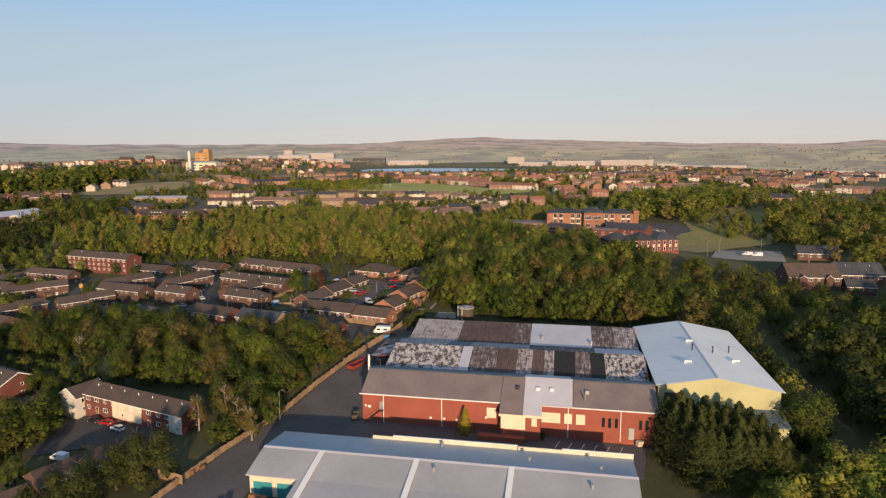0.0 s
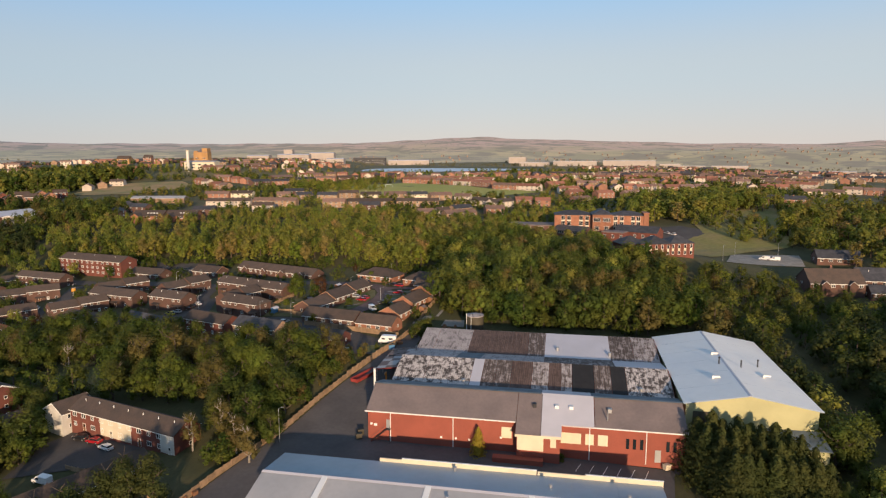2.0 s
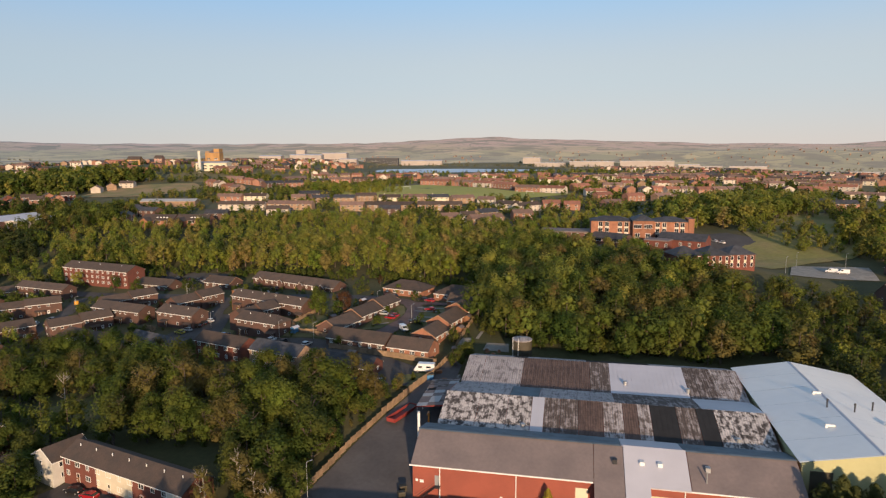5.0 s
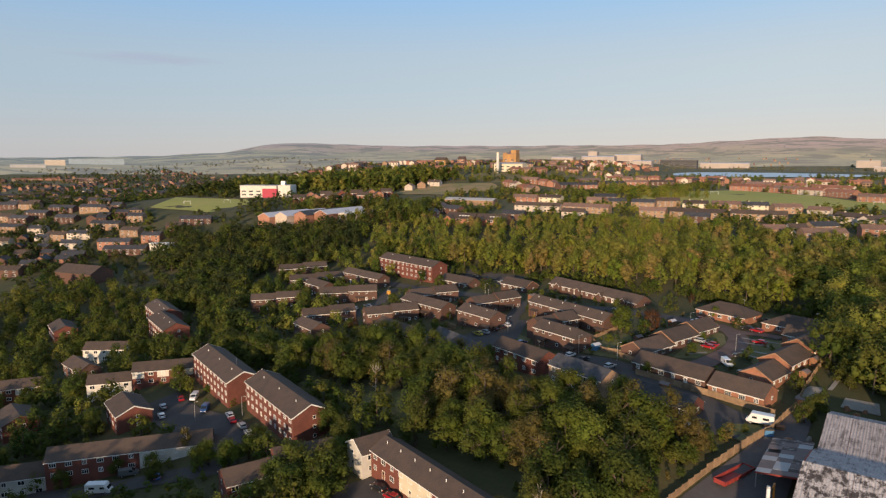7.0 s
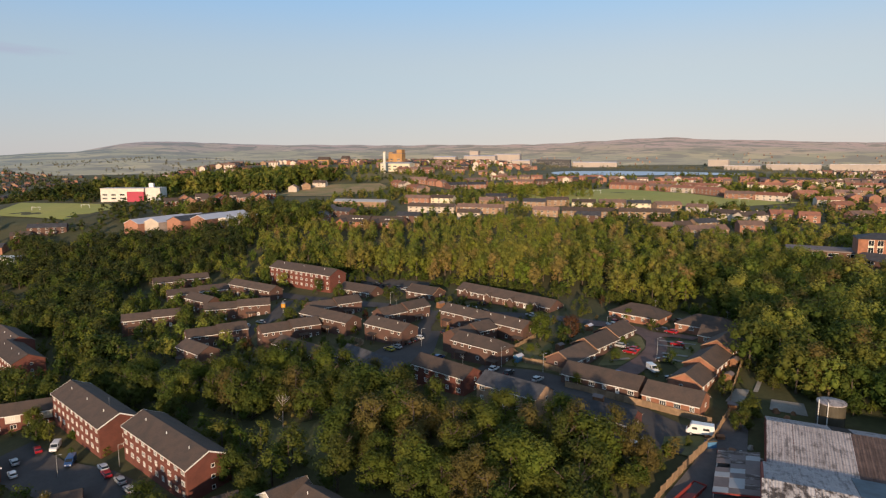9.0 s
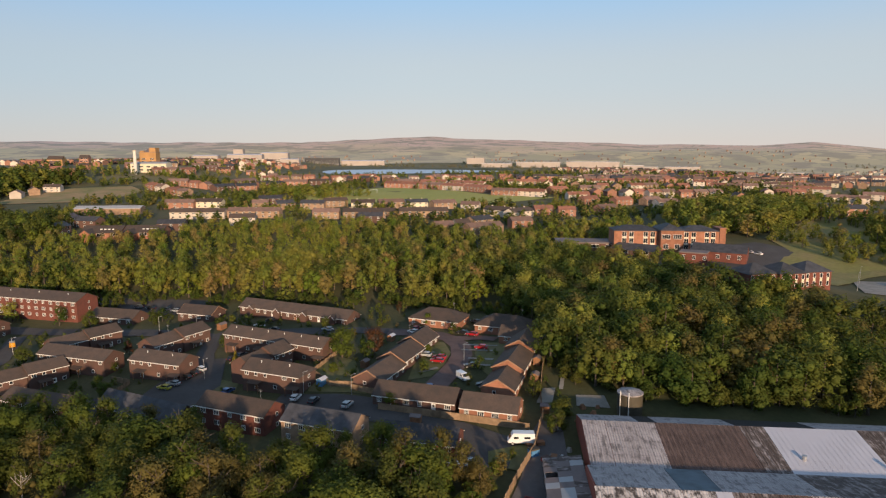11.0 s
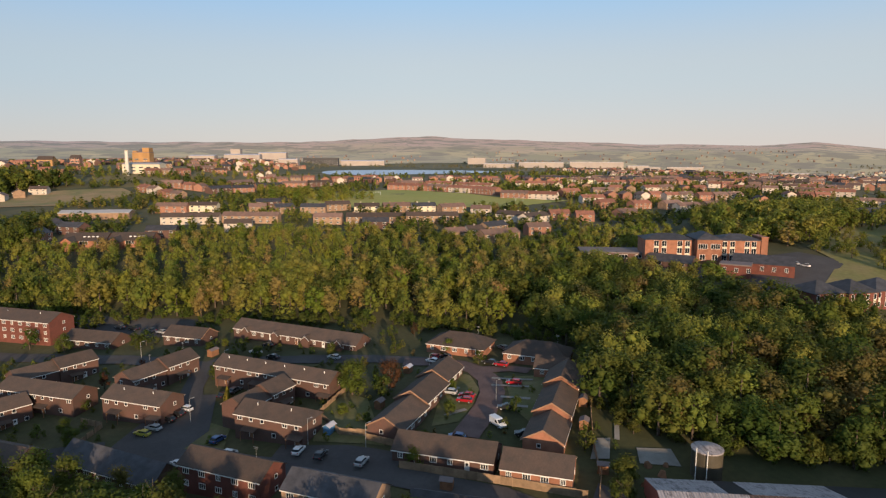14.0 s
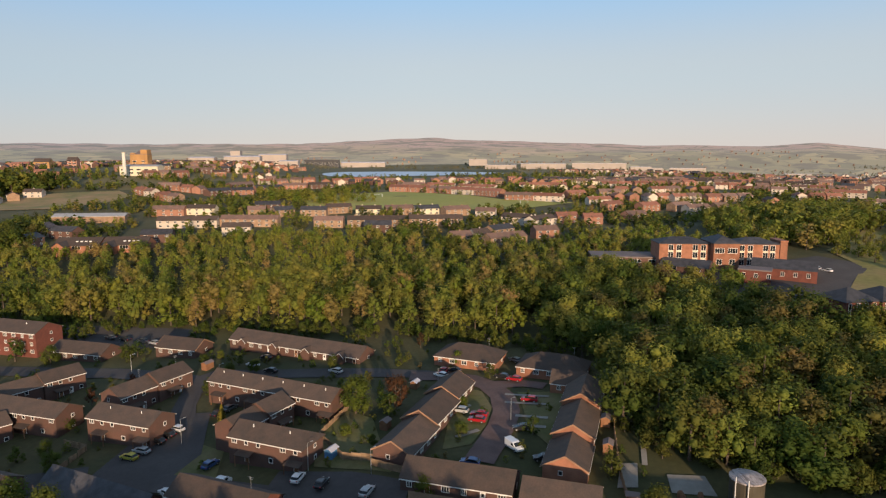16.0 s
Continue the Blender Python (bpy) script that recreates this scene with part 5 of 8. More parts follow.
def big_box(name, label, category, x, y, yaw, L, W, H, wall, roof, rise=0.0, bands=0, z=None, pieces=0):
    b = thing(name, label, category, x, y, ground(x, y) if z is None else z, yaw)
    FOOT.append((x, y, yaw, L / 2 + 3, W / 2 + 3))
    if rise:
        part("wall", Mesh().prism([(-W / 2, -8), (W / 2, -8), (W / 2, H), (0, H + rise), (-W / 2, H)], -L / 2, L / 2, M[wall]), b)
        part("roof", roof_mesh(L, W, H, rise, (0, 0), M[roof], 0.5, 0.3), b)
    else:
        part("wall", Mesh().box(-L / 2, L / 2, -W / 2, W / 2, -8, H, M[wall]), b)
        part("roof", Mesh().box(-L / 2 - 0.3, L / 2 + 0.3, -W / 2 - 0.3, W / 2 + 0.3, H, H + 0.6, M[roof]), b)
    n = max(2, int(L / 7))
    for k in range(bands):
        for i in range(n):
            part("window", window_mesh(4.2, 1.6, 2), b, m=pose(-L / 2 + L * (i + 0.5) / n, -W / 2, 1.5 + k * 3.4))
    return b


def school():
    x, y = 92.0, 393.0
    s = thing("school", "three-storey orange brick school with grey hipped roofs", "school", x, y, ground(x, y), -9)
    FOOT.append((x, y, -9, 32, 14))
    block(s, "wall", -27, -5, -7, 7, 10, "orange_brick", "slate", 2.2)
    block(s, "wall", -5, 6, -11, 6, 10.8, "orange_brick", "slate", 2.6)
    block(s, "wall", 6, 25, -7, 7, 10, "orange_brick", "slate", 2.2)
    block(s, "wall", 24.5, 27.5, -7.5, 3, 11.2, "orange_brick", "orange_brick")
    for gx in (-22, -18.5, -11.5, -8, 8.5, 12, 18.5, 21.5):
        for k in range(3):
            part("window", window_mesh(2.1, 2.5, 1), s, m=pose(gx, -7, 0.6 + 3.2 * k))
        for z0 in (3.06, 6.26):
            part("spandrel", Mesh().box(gx - 1.15, gx + 1.15, -7.06, -7.0, z0 + 0.1, z0 + 0.68, M["cream"]), s, "cream panel between windows")
    for k, gx in enumerate((-2.5, 3.0)):
        part("window", window_mesh(4.0, 2.2, 3), s, m=pose(gx, -11, 6.5))
        part("window", window_mesh(2.4, 2.4, 1), s, m=pose(gx, -11, 1.5))
    x, y = 108.0, 368.0
    s = thing("school_hall", "single-storey brick school hall with grey gabled roof", "school", x, y, ground(x, y), -35)
    FOOT.append((x, y, -35, 17, 12))
    part("wall", Mesh().prism([(-6, -4), (6, -4), (6, 4.2), (0, 7.2), (-6, 4.2)], -12, 12, M["brick"]), s)
    part("roof", roof_mesh(24, 12, 4.2, 3.0, (0, 0), M["slate"]), s)
    block(s, "wall", -16, -4, -15, -6.2, 4.0, "brick", "felt")
    for i in range(6):
        part("window", window_mesh(1.3, 1.8, 1), s, m=pose(-14 + 4.6 * i, -6 if i > 2 else -15, 1.2))
    big_box("school_annex", "low flat-roofed brown brick school annex", "school", 62, 404, -12, 46, 16, 3.6, "brown_brick", "felt", 0, 1)
    big_box("school_annex", "low brick school annex with grey gabled roof", "school", 74, 384, -40, 20, 11, 3.2, "brown_brick", "slate", 2.4, 1)
    x, y = 94.0, 300.0
    s = thing("school_wing", "two-storey red brick school wing with blue-grey slate roofs", "school", x, y, 14.2, 6)
    FOOT.append((x, y, 6, 20, 9))
    for x0, x1, y0 in ((-17, -5.6, -5), (-5.5, 5.5, -6.2), (5.6, 17, -5)):
        block(s, "wall", x0, x1, y0, 6, 5.9, "brick", "slate", 3.0, -9)
        for i in range(4):
            for k in range(2):
                part("window", window_mesh(1.0, 1.7, 0), s, m=pose(x0 + (x1 - x0) * (i + 0.5) / 4, y0, 0.7 + 2.9 * k))
            part("spandrel", Mesh().box(x0 + (x1 - x0) * (i + 0.5) / 4 - 0.5, x0 + (x1 - x0) * (i + 0.5) / 4 + 0.5, y0 - 0.05, y0, 2.5, 3.5, M["cream"]), s, "cream panel between windows")


def district():
    # stadium-like white building with a red entrance
    b = big_box("leisure_centre", "white clad leisure building with crimson entrance", "leisure centre", -478, 556, 20, 38, 18, 11, "white", "greymetal", bands=2)
    part("entrance", Mesh().box(6, 20.5, -14, -9.1, -3, 8.5, M["redpanel"]), b, "crimson clad entrance")
    part("entrance", Mesh().box(21.2, 34, -11, 7, -3, 12, M["white"]), b, "white end block")
    part("mast", Mesh().box(22, 26, -4, 0, 12, 16, M["newmetal"]), b)
    for x, y, wl, rf in ((-352, 443, "townbrick", "newmetal"), (-339, 447, "townrender", "newmetal"), (-325, 452, "townbrick", "slate"), (-311, 458, "townbrick", "newmetal")):
        big_box("workshop", "gabled brick workshop with pale metal roof", "workshop", x, y, 83, 46, 12.5, 4.2, wl, rf, 2.6)
    big_box("workshop", "low white sheds beside the workshops", "workshop", -296, 462, 83, 40, 9, 3.4, "townrender", "whitemetal", 1.0)
    for i in range(6):
        for k in range(2):
            x, y = -399 + 11.0 * i - 7 * k, 517 + 9.5 * i + 26 * k
            house("new red brick semi-detached house with brown roof", x, y, 40 + 90 * ((i + k) % 2), 11, 8.5, 2, 2.8, "townbrick" if (i + k) % 3 else "brick", "tile", group="new houses beside the workshops", windows=(1, 0), ends=1)
    big_box("depot", "low white depot building", "depot", -412, 376, 20, 16, 6, 4, "white", "whitemetal")
    big_box("chapel_hall", "brick hall with large brown roof", "hall", -402, 308, 6, 30, 16, 6, "brown_brick", "tile", 4.0)
    for x, words in ((-209.5, "low red brick hall with brown roof"), (-186.5, "red brick hall with brown roof and skylights")):
        b = big_box("community_hall", words, "hall", x, 461, -2, 22, 13, 3.4, "orange_brick", "tile", 3.2, 1)
        part("wing", Mesh().prism([(-3, -4), (3, -4), (3, 3.2), (0, 5.4), (-3, 3.2)], 0, 9, M["orange_brick"]), b, m=pose(-6, -3, 0, 0, 0, -90))
        part("wing_roof", roof_mesh(9.4, 6, 3.25, 2.25, (0, 0), M["tile"], 0.3, 0.12), b, m=pose(-6, -7.6, 0, 0, 0, -90))
        for i in range(4):
            part("skylight", Mesh().box(-1 + i * 2.2, 0.1 + i * 2.2, -4.2, -3.2, 4.75, 5.35, M["paint"]), b)
    big_box("school_block", "grey flat-roofed school block", "school", -245, 556, 3, 44, 12, 4, "buff_brick", "greymetal", 1.5)
    # the town on the skyline
    c = thing("chimney", "tall pale chimney of the works", "chimney", -316, 800, ground(-316, 800))
    part("shaft", Mesh().tube((0, 0, -6), (0, 0, 25), 2.0, 1.6, M["white"], 14), c)
    part("cap", Mesh().tube((0, 0, 25), (0, 0, 25.6), 1.9, 1.9, M["cream"], 14), c)
    big_box("works", "long cream building at the chimney's foot", "works", -307, 822, -4, 39, 16, 9, "cream", "greymetal", 1.5, 2)
    b = big_box("hospital", "ochre brick stepped tower", "hospital", -335, 900, -5, 20, 12, 17, "yellowbrick", "felt", 0, 3)
    part("tower", Mesh().box(2, 9.5, -5.5, 5.5, 17.6, 22.5, M["yellowbrick"]), b)
    part("roof", Mesh().prism([(-4, 17.6), (5.5, 17.6), (5.5, 21.5)], -5, 1.9, M["felt"]), b)
    part("tower", Mesh().box(-9.5, -5, -5.5, 5.5, 17.6, 19, M["yellowbrick"]), b)
    big_box("block", "ochre brick block of flats", "flats", -468, 950, 3, 18, 12, 8, "yellowbrick", "tile", 4, 2)
    big_box("block", "red brick tower block", "flats", -433, 950, 3, 11, 10, 10, "townbrick", "tile", 3.5, 3)
    big_box("town_hall", "broad white building on the skyline", "building", -358, 1500, -3, 20, 18, 24, "worksclad", "worksclad", 0, 0)
    for x, y, L, H in ((-410, 1440, 50, 11), (-330, 1430, 70, 13), (-292, 1560, 60, 17), (-250, 1500, 40, 10)):
        big_box("works", "long pale works building on the skyline", "works", x, y, -4, L, 22, H, "worksclad", "newmetal", 1.5, 1)
    big_box("office_block", "dark glazed office block beside the lake", "offices", -228, 2000, -3, 100, 24, 20, "slate", "slate", 0, 4)
    big_box("works", "long white shed beside the lake", "works", -110, 2060, -3, 130, 24, 14, "worksclad", "newmetal", 2)
    for x, y, yaw, L, H in ((240, 1700, -16, 76, 10), (345, 1690, -16, 110, 13), (480, 1670, -16, 130, 14), (575, 1640, -16, 50, 12), (238, 2060, -16, 54, 18), (930, 2405, -32, 90, 20), (1045, 2344, -25, 122, 20), (1138, 2130, -24, 180, 14), (1288, 2075, -32, 78, 12), (1335, 1902, -16, 46, 10)):
        big_box("works", "long pale distribution shed", "works", x, y, yaw, L, 30, H, "worksclad", "newmetal")
    big_box("works", "long low shed on the far plain", "works", -2046, 1494, 58, 165, 30, 18, "bluemetal", "bluemetal")
    big_box("works", "pale shed on the far plain", "works", -2026, 1336, 58, 56, 20, 16, "townrender", "whitemetal")
    big_box("works", "low grey shed on the far plain", "works", -1990, 1230, 58, 90, 20, 8, "greymetal", "bluemetal")


school(), district()


# ---- the town: rows of small houses ----
def town_house(kind):
    """Shared meshes for a small house: wall, roof, window."""
    L, wall, roof, st = kind
    key = ("town",) + kind
    if key not in WINS:
        e, r, W = 2.45 * st, 2.3, 8.6
        w = Mesh().prism([(-W / 2, -4), (W / 2, -4), (W / 2, e), (0, e + r), (-W / 2, e)], -L / 2, L / 2, M[wall])
        for i in range(max(1, int(L / 9))):
            cx = -L / 2 + L * (i + 0.5) / max(1, int(L / 9))
            w.box(cx - 0.35, cx + 0.35, -0.3, 0.35, e + r - 0.6, e + r + 0.75, M[wall])
        WINS[key] = (w.data("wall"), roof_mesh(L, W, e, r, (0, 0), M[roof]).data("roof"))
    return WINS[key]


TOWN = 0


def town_row(x0, y0, x1, y1, n, walls, roofs, L=None, st=2, turn=0, label="semi-detached house"):
    global TOWN
    yaw = math.degrees(math.atan2(y1 - y0, x1 - x0)) + turn
    L = L or math.hypot(x1 - x0, y1 - y0) / n * 0.86
    L = round(L / 2) * 2.0
    for i in range(n):
        u = (i + 0.5) / n
        x, y = x0 + (x1 - x0) * u, y0 + (y1 - y0) * u
        wl, rf = RT.choice(walls), RT.choice(roofs)
        names = dict(townbrick="red-brown brick", townrender="pale rendered", white="white rendered", brick="red brick", brown_brick="brown brick", orange_brick="orange brick", cream="cream rendered", buff_brick="buff brick")
        rn = dict(tile="brown tiled", towntile="pinkish brown tiled", redtile="red tiled", slate="grey slate")
        t = thing("house", f"{names[wl]} {label} with {rn[rf]} roof", "house", x, y, ground(x, y) - 0.3, yaw + RT.uniform(-3, 3) + RT.choice((0, 0, 0, 90, -90)) * (L <= 13), "houses of the town")
        FOOT.append((x, y, yaw, L / 2 + 1, 5))
        wm, rm = town_house((L, wl, rf, st))
        part("wall", wm, t), part("roof", rm, t)
        for k in range(st):
            for j in range(max(2, int(L / 4.5))):
                m = max(2, int(L / 4.5))
                part("window", window_mesh(1.6, 1.15, 1), t, m=pose(-L / 2 + L * (j + 0.5) / m, -4.3, 0.9 + 2.45 * k))
        TOWN += 1


RT = random.Random(11)
W1 = ["townrender", "buff_brick", "townbrick", "buff_brick", "cream"]
W2 = ["townbrick", "buff_brick", "townbrick", "townrender"]
W3 = ["brown_brick", "townrender", "townbrick", "buff_brick"]
# W4, W5: darker walls, putting the low plain's shade into their colour
W4 = ["brown_brick", "brown_brick", "townbrick"]
W5 = ["brown_brick", "buff_brick", "brown_brick", "brown_brick", "townrender"]
R1, R2, R3 = ["towntile", "tile", "towntile", "slate"], ["redtile", "towntile", "redtile", "towntile"], ["slate", "slate", "tile"]


def street(walls, roofs, *ends, unit=38):
    """Terraces and pairs of houses, each from one end of its front to the other."""
    for x0, y0, x1, y1 in ends:
        span = math.hypot(x1 - x0, y1 - y0)
        n = max(1, round(span / unit))
        town_row(x0, y0, x1, y1, n, walls, roofs, max(8, span / n * (0.9 if n > 1 else 1)), label="terrace" if span / n > 16 else "house")


# the street before the playing field
street(W1, R1, (-113, 576, -96, 575), (-97, 588, -80, 593), (-75, 577, -58, 578), (-55, 578, -35, 581), (-34, 577, -17, 580), (-14, 569, 4, 576), (8, 563, 22, 559))
street(["buff_brick", "townrender"], ["tile", "towntile"], (-99, 525, -81, 524), (-78, 526, -43, 524), (-40, 527, -6, 527), (-194, 530, -159, 529), (-157, 533, -122, 531))
street(W3, R1, (-67, 505, -52, 505), (-21, 465, -9, 468), (-8, 472, 2, 475), (3, 481, 18, 492), (-2, 456, 20, 466), (28, 475, 42, 478), (-187, 481, -171, 482), (-149, 502, -134, 503))
street(["townrender", "cream"], ["towntile", "tile"], (23, 536, 38, 522), (34, 510, 52, 526), (-194, 589, -174, 588), (-256, 506, -244, 507))
street(W2, R2, (57, 531, 70, 532), (72, 521, 83, 519), (109, 627, 129, 630), (111, 593, 126, 600), (103, 530, 118, 536), (135, 584, 151, 591), (159, 583, 176, 590), (164, 570, 184, 575), (190, 578, 202, 581), (182, 530, 205, 543), unit=15)
street(["townbrick"], ["redtile", "tile"], (223, 559, 258, 561), (254, 616, 265, 615), (265, 561, 281, 559))
street(W4, ["slate", "tile"], (228, 474, 249, 476), (236, 459, 252, 458), (-247, 473, -235, 472), (-240, 497, -225, 492))
# streets beyond the playing field
street(W2, R2, (-48, 767, -30, 757), (-29, 757, -10, 748), (-9, 748, 11, 730), (12, 730, 30, 712), (31, 712, 51, 688), (50, 669, 72, 659), (74, 663, 95, 649), (106, 676, 124, 684), (-40, 813, 21, 790), (23, 781, 57, 752))
street(W2, R2, (138, 655, 164, 654), (165, 649, 190, 653), (188, 644, 218, 652), (217, 642, 262, 649), (200, 717, 233, 724), (235, 715, 263, 713), (166, 720, 194, 717), (184, 810, 218, 808), (225, 819, 261, 816), (270, 827, 306, 837), unit=15)
street(W1, R2, (300, 650, 340, 640), (290, 720, 330, 700), (340, 690, 380, 660), (300, 780, 350, 760), (360, 740, 410, 700), (140, 690, 160, 688), (120, 760, 160, 745), (90, 800, 140, 790), (330, 600, 360, 585), (380, 620, 420, 590), unit=15)
street(W1, R1, (168, 868, 230, 856), (240, 880, 300, 860), (310, 860, 360, 830), (370, 820, 420, 780), (220, 930, 290, 905), (300, 920, 370, 880), (400, 860, 460, 810), (150, 930, 200, 920), (430, 760, 470, 720), (480, 800, 520, 760), unit=15)
# streets up to the works
street(W3, R1, (-216, 585, -194, 583), (-150, 578, -139, 580), (-151, 607, -133, 610), (-132, 573, -120, 579), (-212, 704, -196, 723), (-195, 724, -177, 734), (-180, 758, -157, 774), (-160, 801, -135, 800), (-134, 809, -109, 817), (-211, 784, -194, 814))
street(W2, R2, (-269, 702, -249, 690), (-244, 678, -220, 662), (-262, 736, -242, 735), (-240, 732, -218, 725), (-199, 878, -169, 899), (-170, 930, -138, 927), (-300, 800, -262, 830), (-130, 890, -90, 900), (-80, 900, -40, 905), (-364, 650, -353, 653), unit=15)
street(W3, R1, (-350, 860, -300, 890), (-280, 880, -240, 900), (-480, 700, -440, 730), (-430, 740, -390, 770), (-360, 667, -349, 673), (-353, 685, -339, 687), (-230, 940, -190, 950), (-300, 960, -250, 970), unit=15)
# the lower plain
street(W4, R3, (-472, 296, -458, 303), (-472, 311, -464, 317), (-476, 322, -467, 329), (-464, 331, -453, 336), (-514, 332, -505, 339), (-446, 356, -420, 369), (-468, 367, -447, 378), (-472, 340, -457, 348), (-505, 312, -496, 318), (-442, 385, -430, 391), (-439, 403, -430, 412))
street(["buff_brick", "townrender"], R3, (-519, 378, -500, 384), (-520, 399, -494, 406), (-474, 392, -459, 396), (-543, 367, -534, 370), (-539, 373, -522, 378), (-622, 378, -594, 386), (-576, 381, -562, 386), (-503, 361, -489, 366), (-577, 353, -564, 358))
street(W5, R3, (-437, 415, -417, 430), (-582, 433, -556, 439), (-553, 443, -543, 446), (-710, 428, -689, 438), (-678, 434, -659, 442), (-1117, 653, -1100, 678), (-1110, 689, -1092, 715), (-994, 658, -975, 682), (-1140, 803, -1117, 815), (-1128, 851, -1102, 865), (-760, 470, -735, 480), (-800, 500, -780, 515))
street(W5, R3, (-630, 413, -606, 417), (-660, 400, -635, 404), (-501, 419, -488, 424), (-578, 407, -559, 411), (-632, 399, -613, 403), (-619, 428, -592, 433), (-600, 455, -580, 462), (-640, 480, -615, 488))
street(["townbrick", "buff_brick"], R2, (-1683, 1004, -1663, 1052), (-1661, 1053, -1628, 1091), (-1574, 1059, -1553, 1110), (-1500, 1050, -1470, 1080), (-1600, 1110, -1570, 1150))


def free(x, y, margin=0.0):
    ok = np.ones(len(x), bool)
    for fx, fy, yaw, a, b in FOOT:
        c, s = math.cos(radians(yaw)), math.sin(radians(yaw))
        u, v = c * (x - fx) + s * (y - fy), -s * (x - fx) + c * (y - fy)
        ok &= ~((abs(u) < a + margin) & (abs(v) < b + margin))
    return ok


# ---- far houses, too many to count ----
def far_houses():
    rng = np.random.default_rng(3)
    groups = {}
    def scatter(n, x0, x1, y0, y1, yawn, mats, longest=17):
        for _ in range(n):
            x, y = rng.uniform(x0, x1), rng.uniform(y0, y1)
            if (-210 < x < 240 and 960 < y < 1700) or (-600 < x < -425 and 435 < y < 585) or not free(np.array([x]), np.array([y]), 8.0)[0]:
                continue
            k = mats[rng.integers(len(mats))]
            b = groups.setdefault(k, Mesh())
            L, W, e, r, a = rng.uniform(longest * 0.5, longest), min(8, longest * 0.7), 4.7, 2.2, math.radians(yawn + 90 * rng.integers(2) + rng.uniform(-8, 8))
            c, s, z = math.cos(a), math.sin(a), ground(x, y)
            def P(px, py, pz):
                return (x + c * px - s * py, y + s * px + c * py, z + pz)
            q = [(-W / 2, -4), (W / 2, -4), (W / 2, e), (0, e + r), (-W / 2, e)]
            for i in (2, 3):
                p0, p1 = q[i], q[(i + 1) % 5]
                b.face([P(-L / 2, *p0), P(-L / 2, *p1), P(L / 2, *p1), P(L / 2, *p0)], M[k[1]])
            for i in (1, 4):
                p0, p1 = q[i], q[(i + 1) % 5]
                b.face([P(-L / 2, *p0), P(-L / 2, *p1), P(L / 2, *p1), P(L / 2, *p0)], M[k[0]])
                for j in range(3):
                    xx, yy = -L / 2 + L * (j + 0.5) / 3, p0[0] * 1.012
                    for zz in (0.9, 3.1):
                        b.face([P(xx - 0.8, yy, zz), P(xx + 0.8, yy, zz), P(xx + 0.8, yy, zz + 1.2), P(xx - 0.8, yy, zz + 1.2)], M["glass"])
            for sg in (-1, 1):
                b.face([P(sg * L / 2, *p) for p in q], M[k[0]])
    A = [("townrender", "towntile"), ("buff_brick", "towntile"), ("brown_brick", "slate"), ("townrender", "redtile"), ("townbrick", "redtile"), ("townbrick", "tile")]
    # darker pairs for the low plain, standing in for its shade
    B = [("brown_brick", "slate"), ("brown_brick", "slate"), ("brown_brick", "tile"), ("townbrick", "tile"), ("buff_brick", "slate")]
    scatter(420, 300, 900, 820, 1400, -15, A, 14)
    scatter(620, 760, 1700, 1250, 2080, -15, A, 12)
    scatter(420, -1700, -700, 560, 1500, 25, B, 12)
    scatter(200, -760, -560, 620, 1400, 25, A, 14)
    scatter(300, -620, -120, 950, 1500, 10, A, 14)
    scatter(170, -1100, -680, 420, 760, 20, B, 14)
    scatter(60, -640, -480, 300, 440, 22, B, 14)
    scatter(90, -700, -380, 640, 900, 15, A, 14)
    scatter(90, -120, 300, 850, 960, 0, A, 13)
    scatter(110, 300, 1700, 2150, 3000, 0, A[1:2], 6)
    scatter(60, -900, 100, 2150, 2700, 0, A[1:2], 6)
    for k, b in groups.items():
        tagged(new("distant_houses", b.data("distant_houses")), f"distant small houses with {M[k[1]].name.replace('_', ' ')} roofs", "houses", kind="stuff")


far_houses()


# ---- trees ----
def np_mesh(name, v, f, mi, mats, tint=None):
    me = bpy.data.meshes.new(name)
    me.vertices.add(len(v))
    me.vertices.foreach_set("co", np.asarray(v, np.float32).ravel())
    me.loops.add(f.size)
    me.loops.foreach_set("vertex_index", f.astype(np.int32).ravel())
    me.polygons.add(len(f))
    me.polygons.foreach_set("loop_start", np.arange(0, f.size, 3, dtype=np.int32))
    for m in mats:
        me.materials.append(m)
    me.polygons.foreach_set("material_index", np.asarray(mi, np.int32))
    if tint is not None:
        me.attributes.new("tint", "FLOAT", "FACE").data.foreach_set("value", np.asarray(tint, np.float32))
    me.update(calc_edges=True)
    return me


ICO_V = np.array([(0, -1, -1.618), (0, 1, -1.618), (0, -1, 1.618), (0, 1, 1.618), (-1, -1.618, 0), (1, -1.618, 0), (-1, 1.618, 0), (1, 1.618, 0), (-1.618, 0, -1), (1.618, 0, -1), (-1.618, 0, 1), (1.618, 0, 1)]) / 1.902
ICO_F = np.array([f for f in itertools.combinations(range(12), 3) if all(np.linalg.norm(ICO_V[i] - ICO_V[j]) < 1.2 for i, j in itertools.combinations(f, 2))])
ICO_F = np.array([f if np.dot(np.cross(ICO_V[f[1]] - ICO_V[f[0]], ICO_V[f[2]] - ICO_V[f[0]]), ICO_V[f[0]]) > 0 else f[::-1] for f in ICO_F])
OCT_V = np.array([(1, 0, 0), (0, 1, 0), (-1, 0, 0), (0, -1, 0), (0, 0, 1), (0, 0, -1)], float)
OCT_F = np.array([(0, 1, 4), (1, 2, 4), (2, 3, 4), (3, 0, 4), (1, 0, 5), (2, 1, 5), (3, 2, 5), (0, 3, 5)])


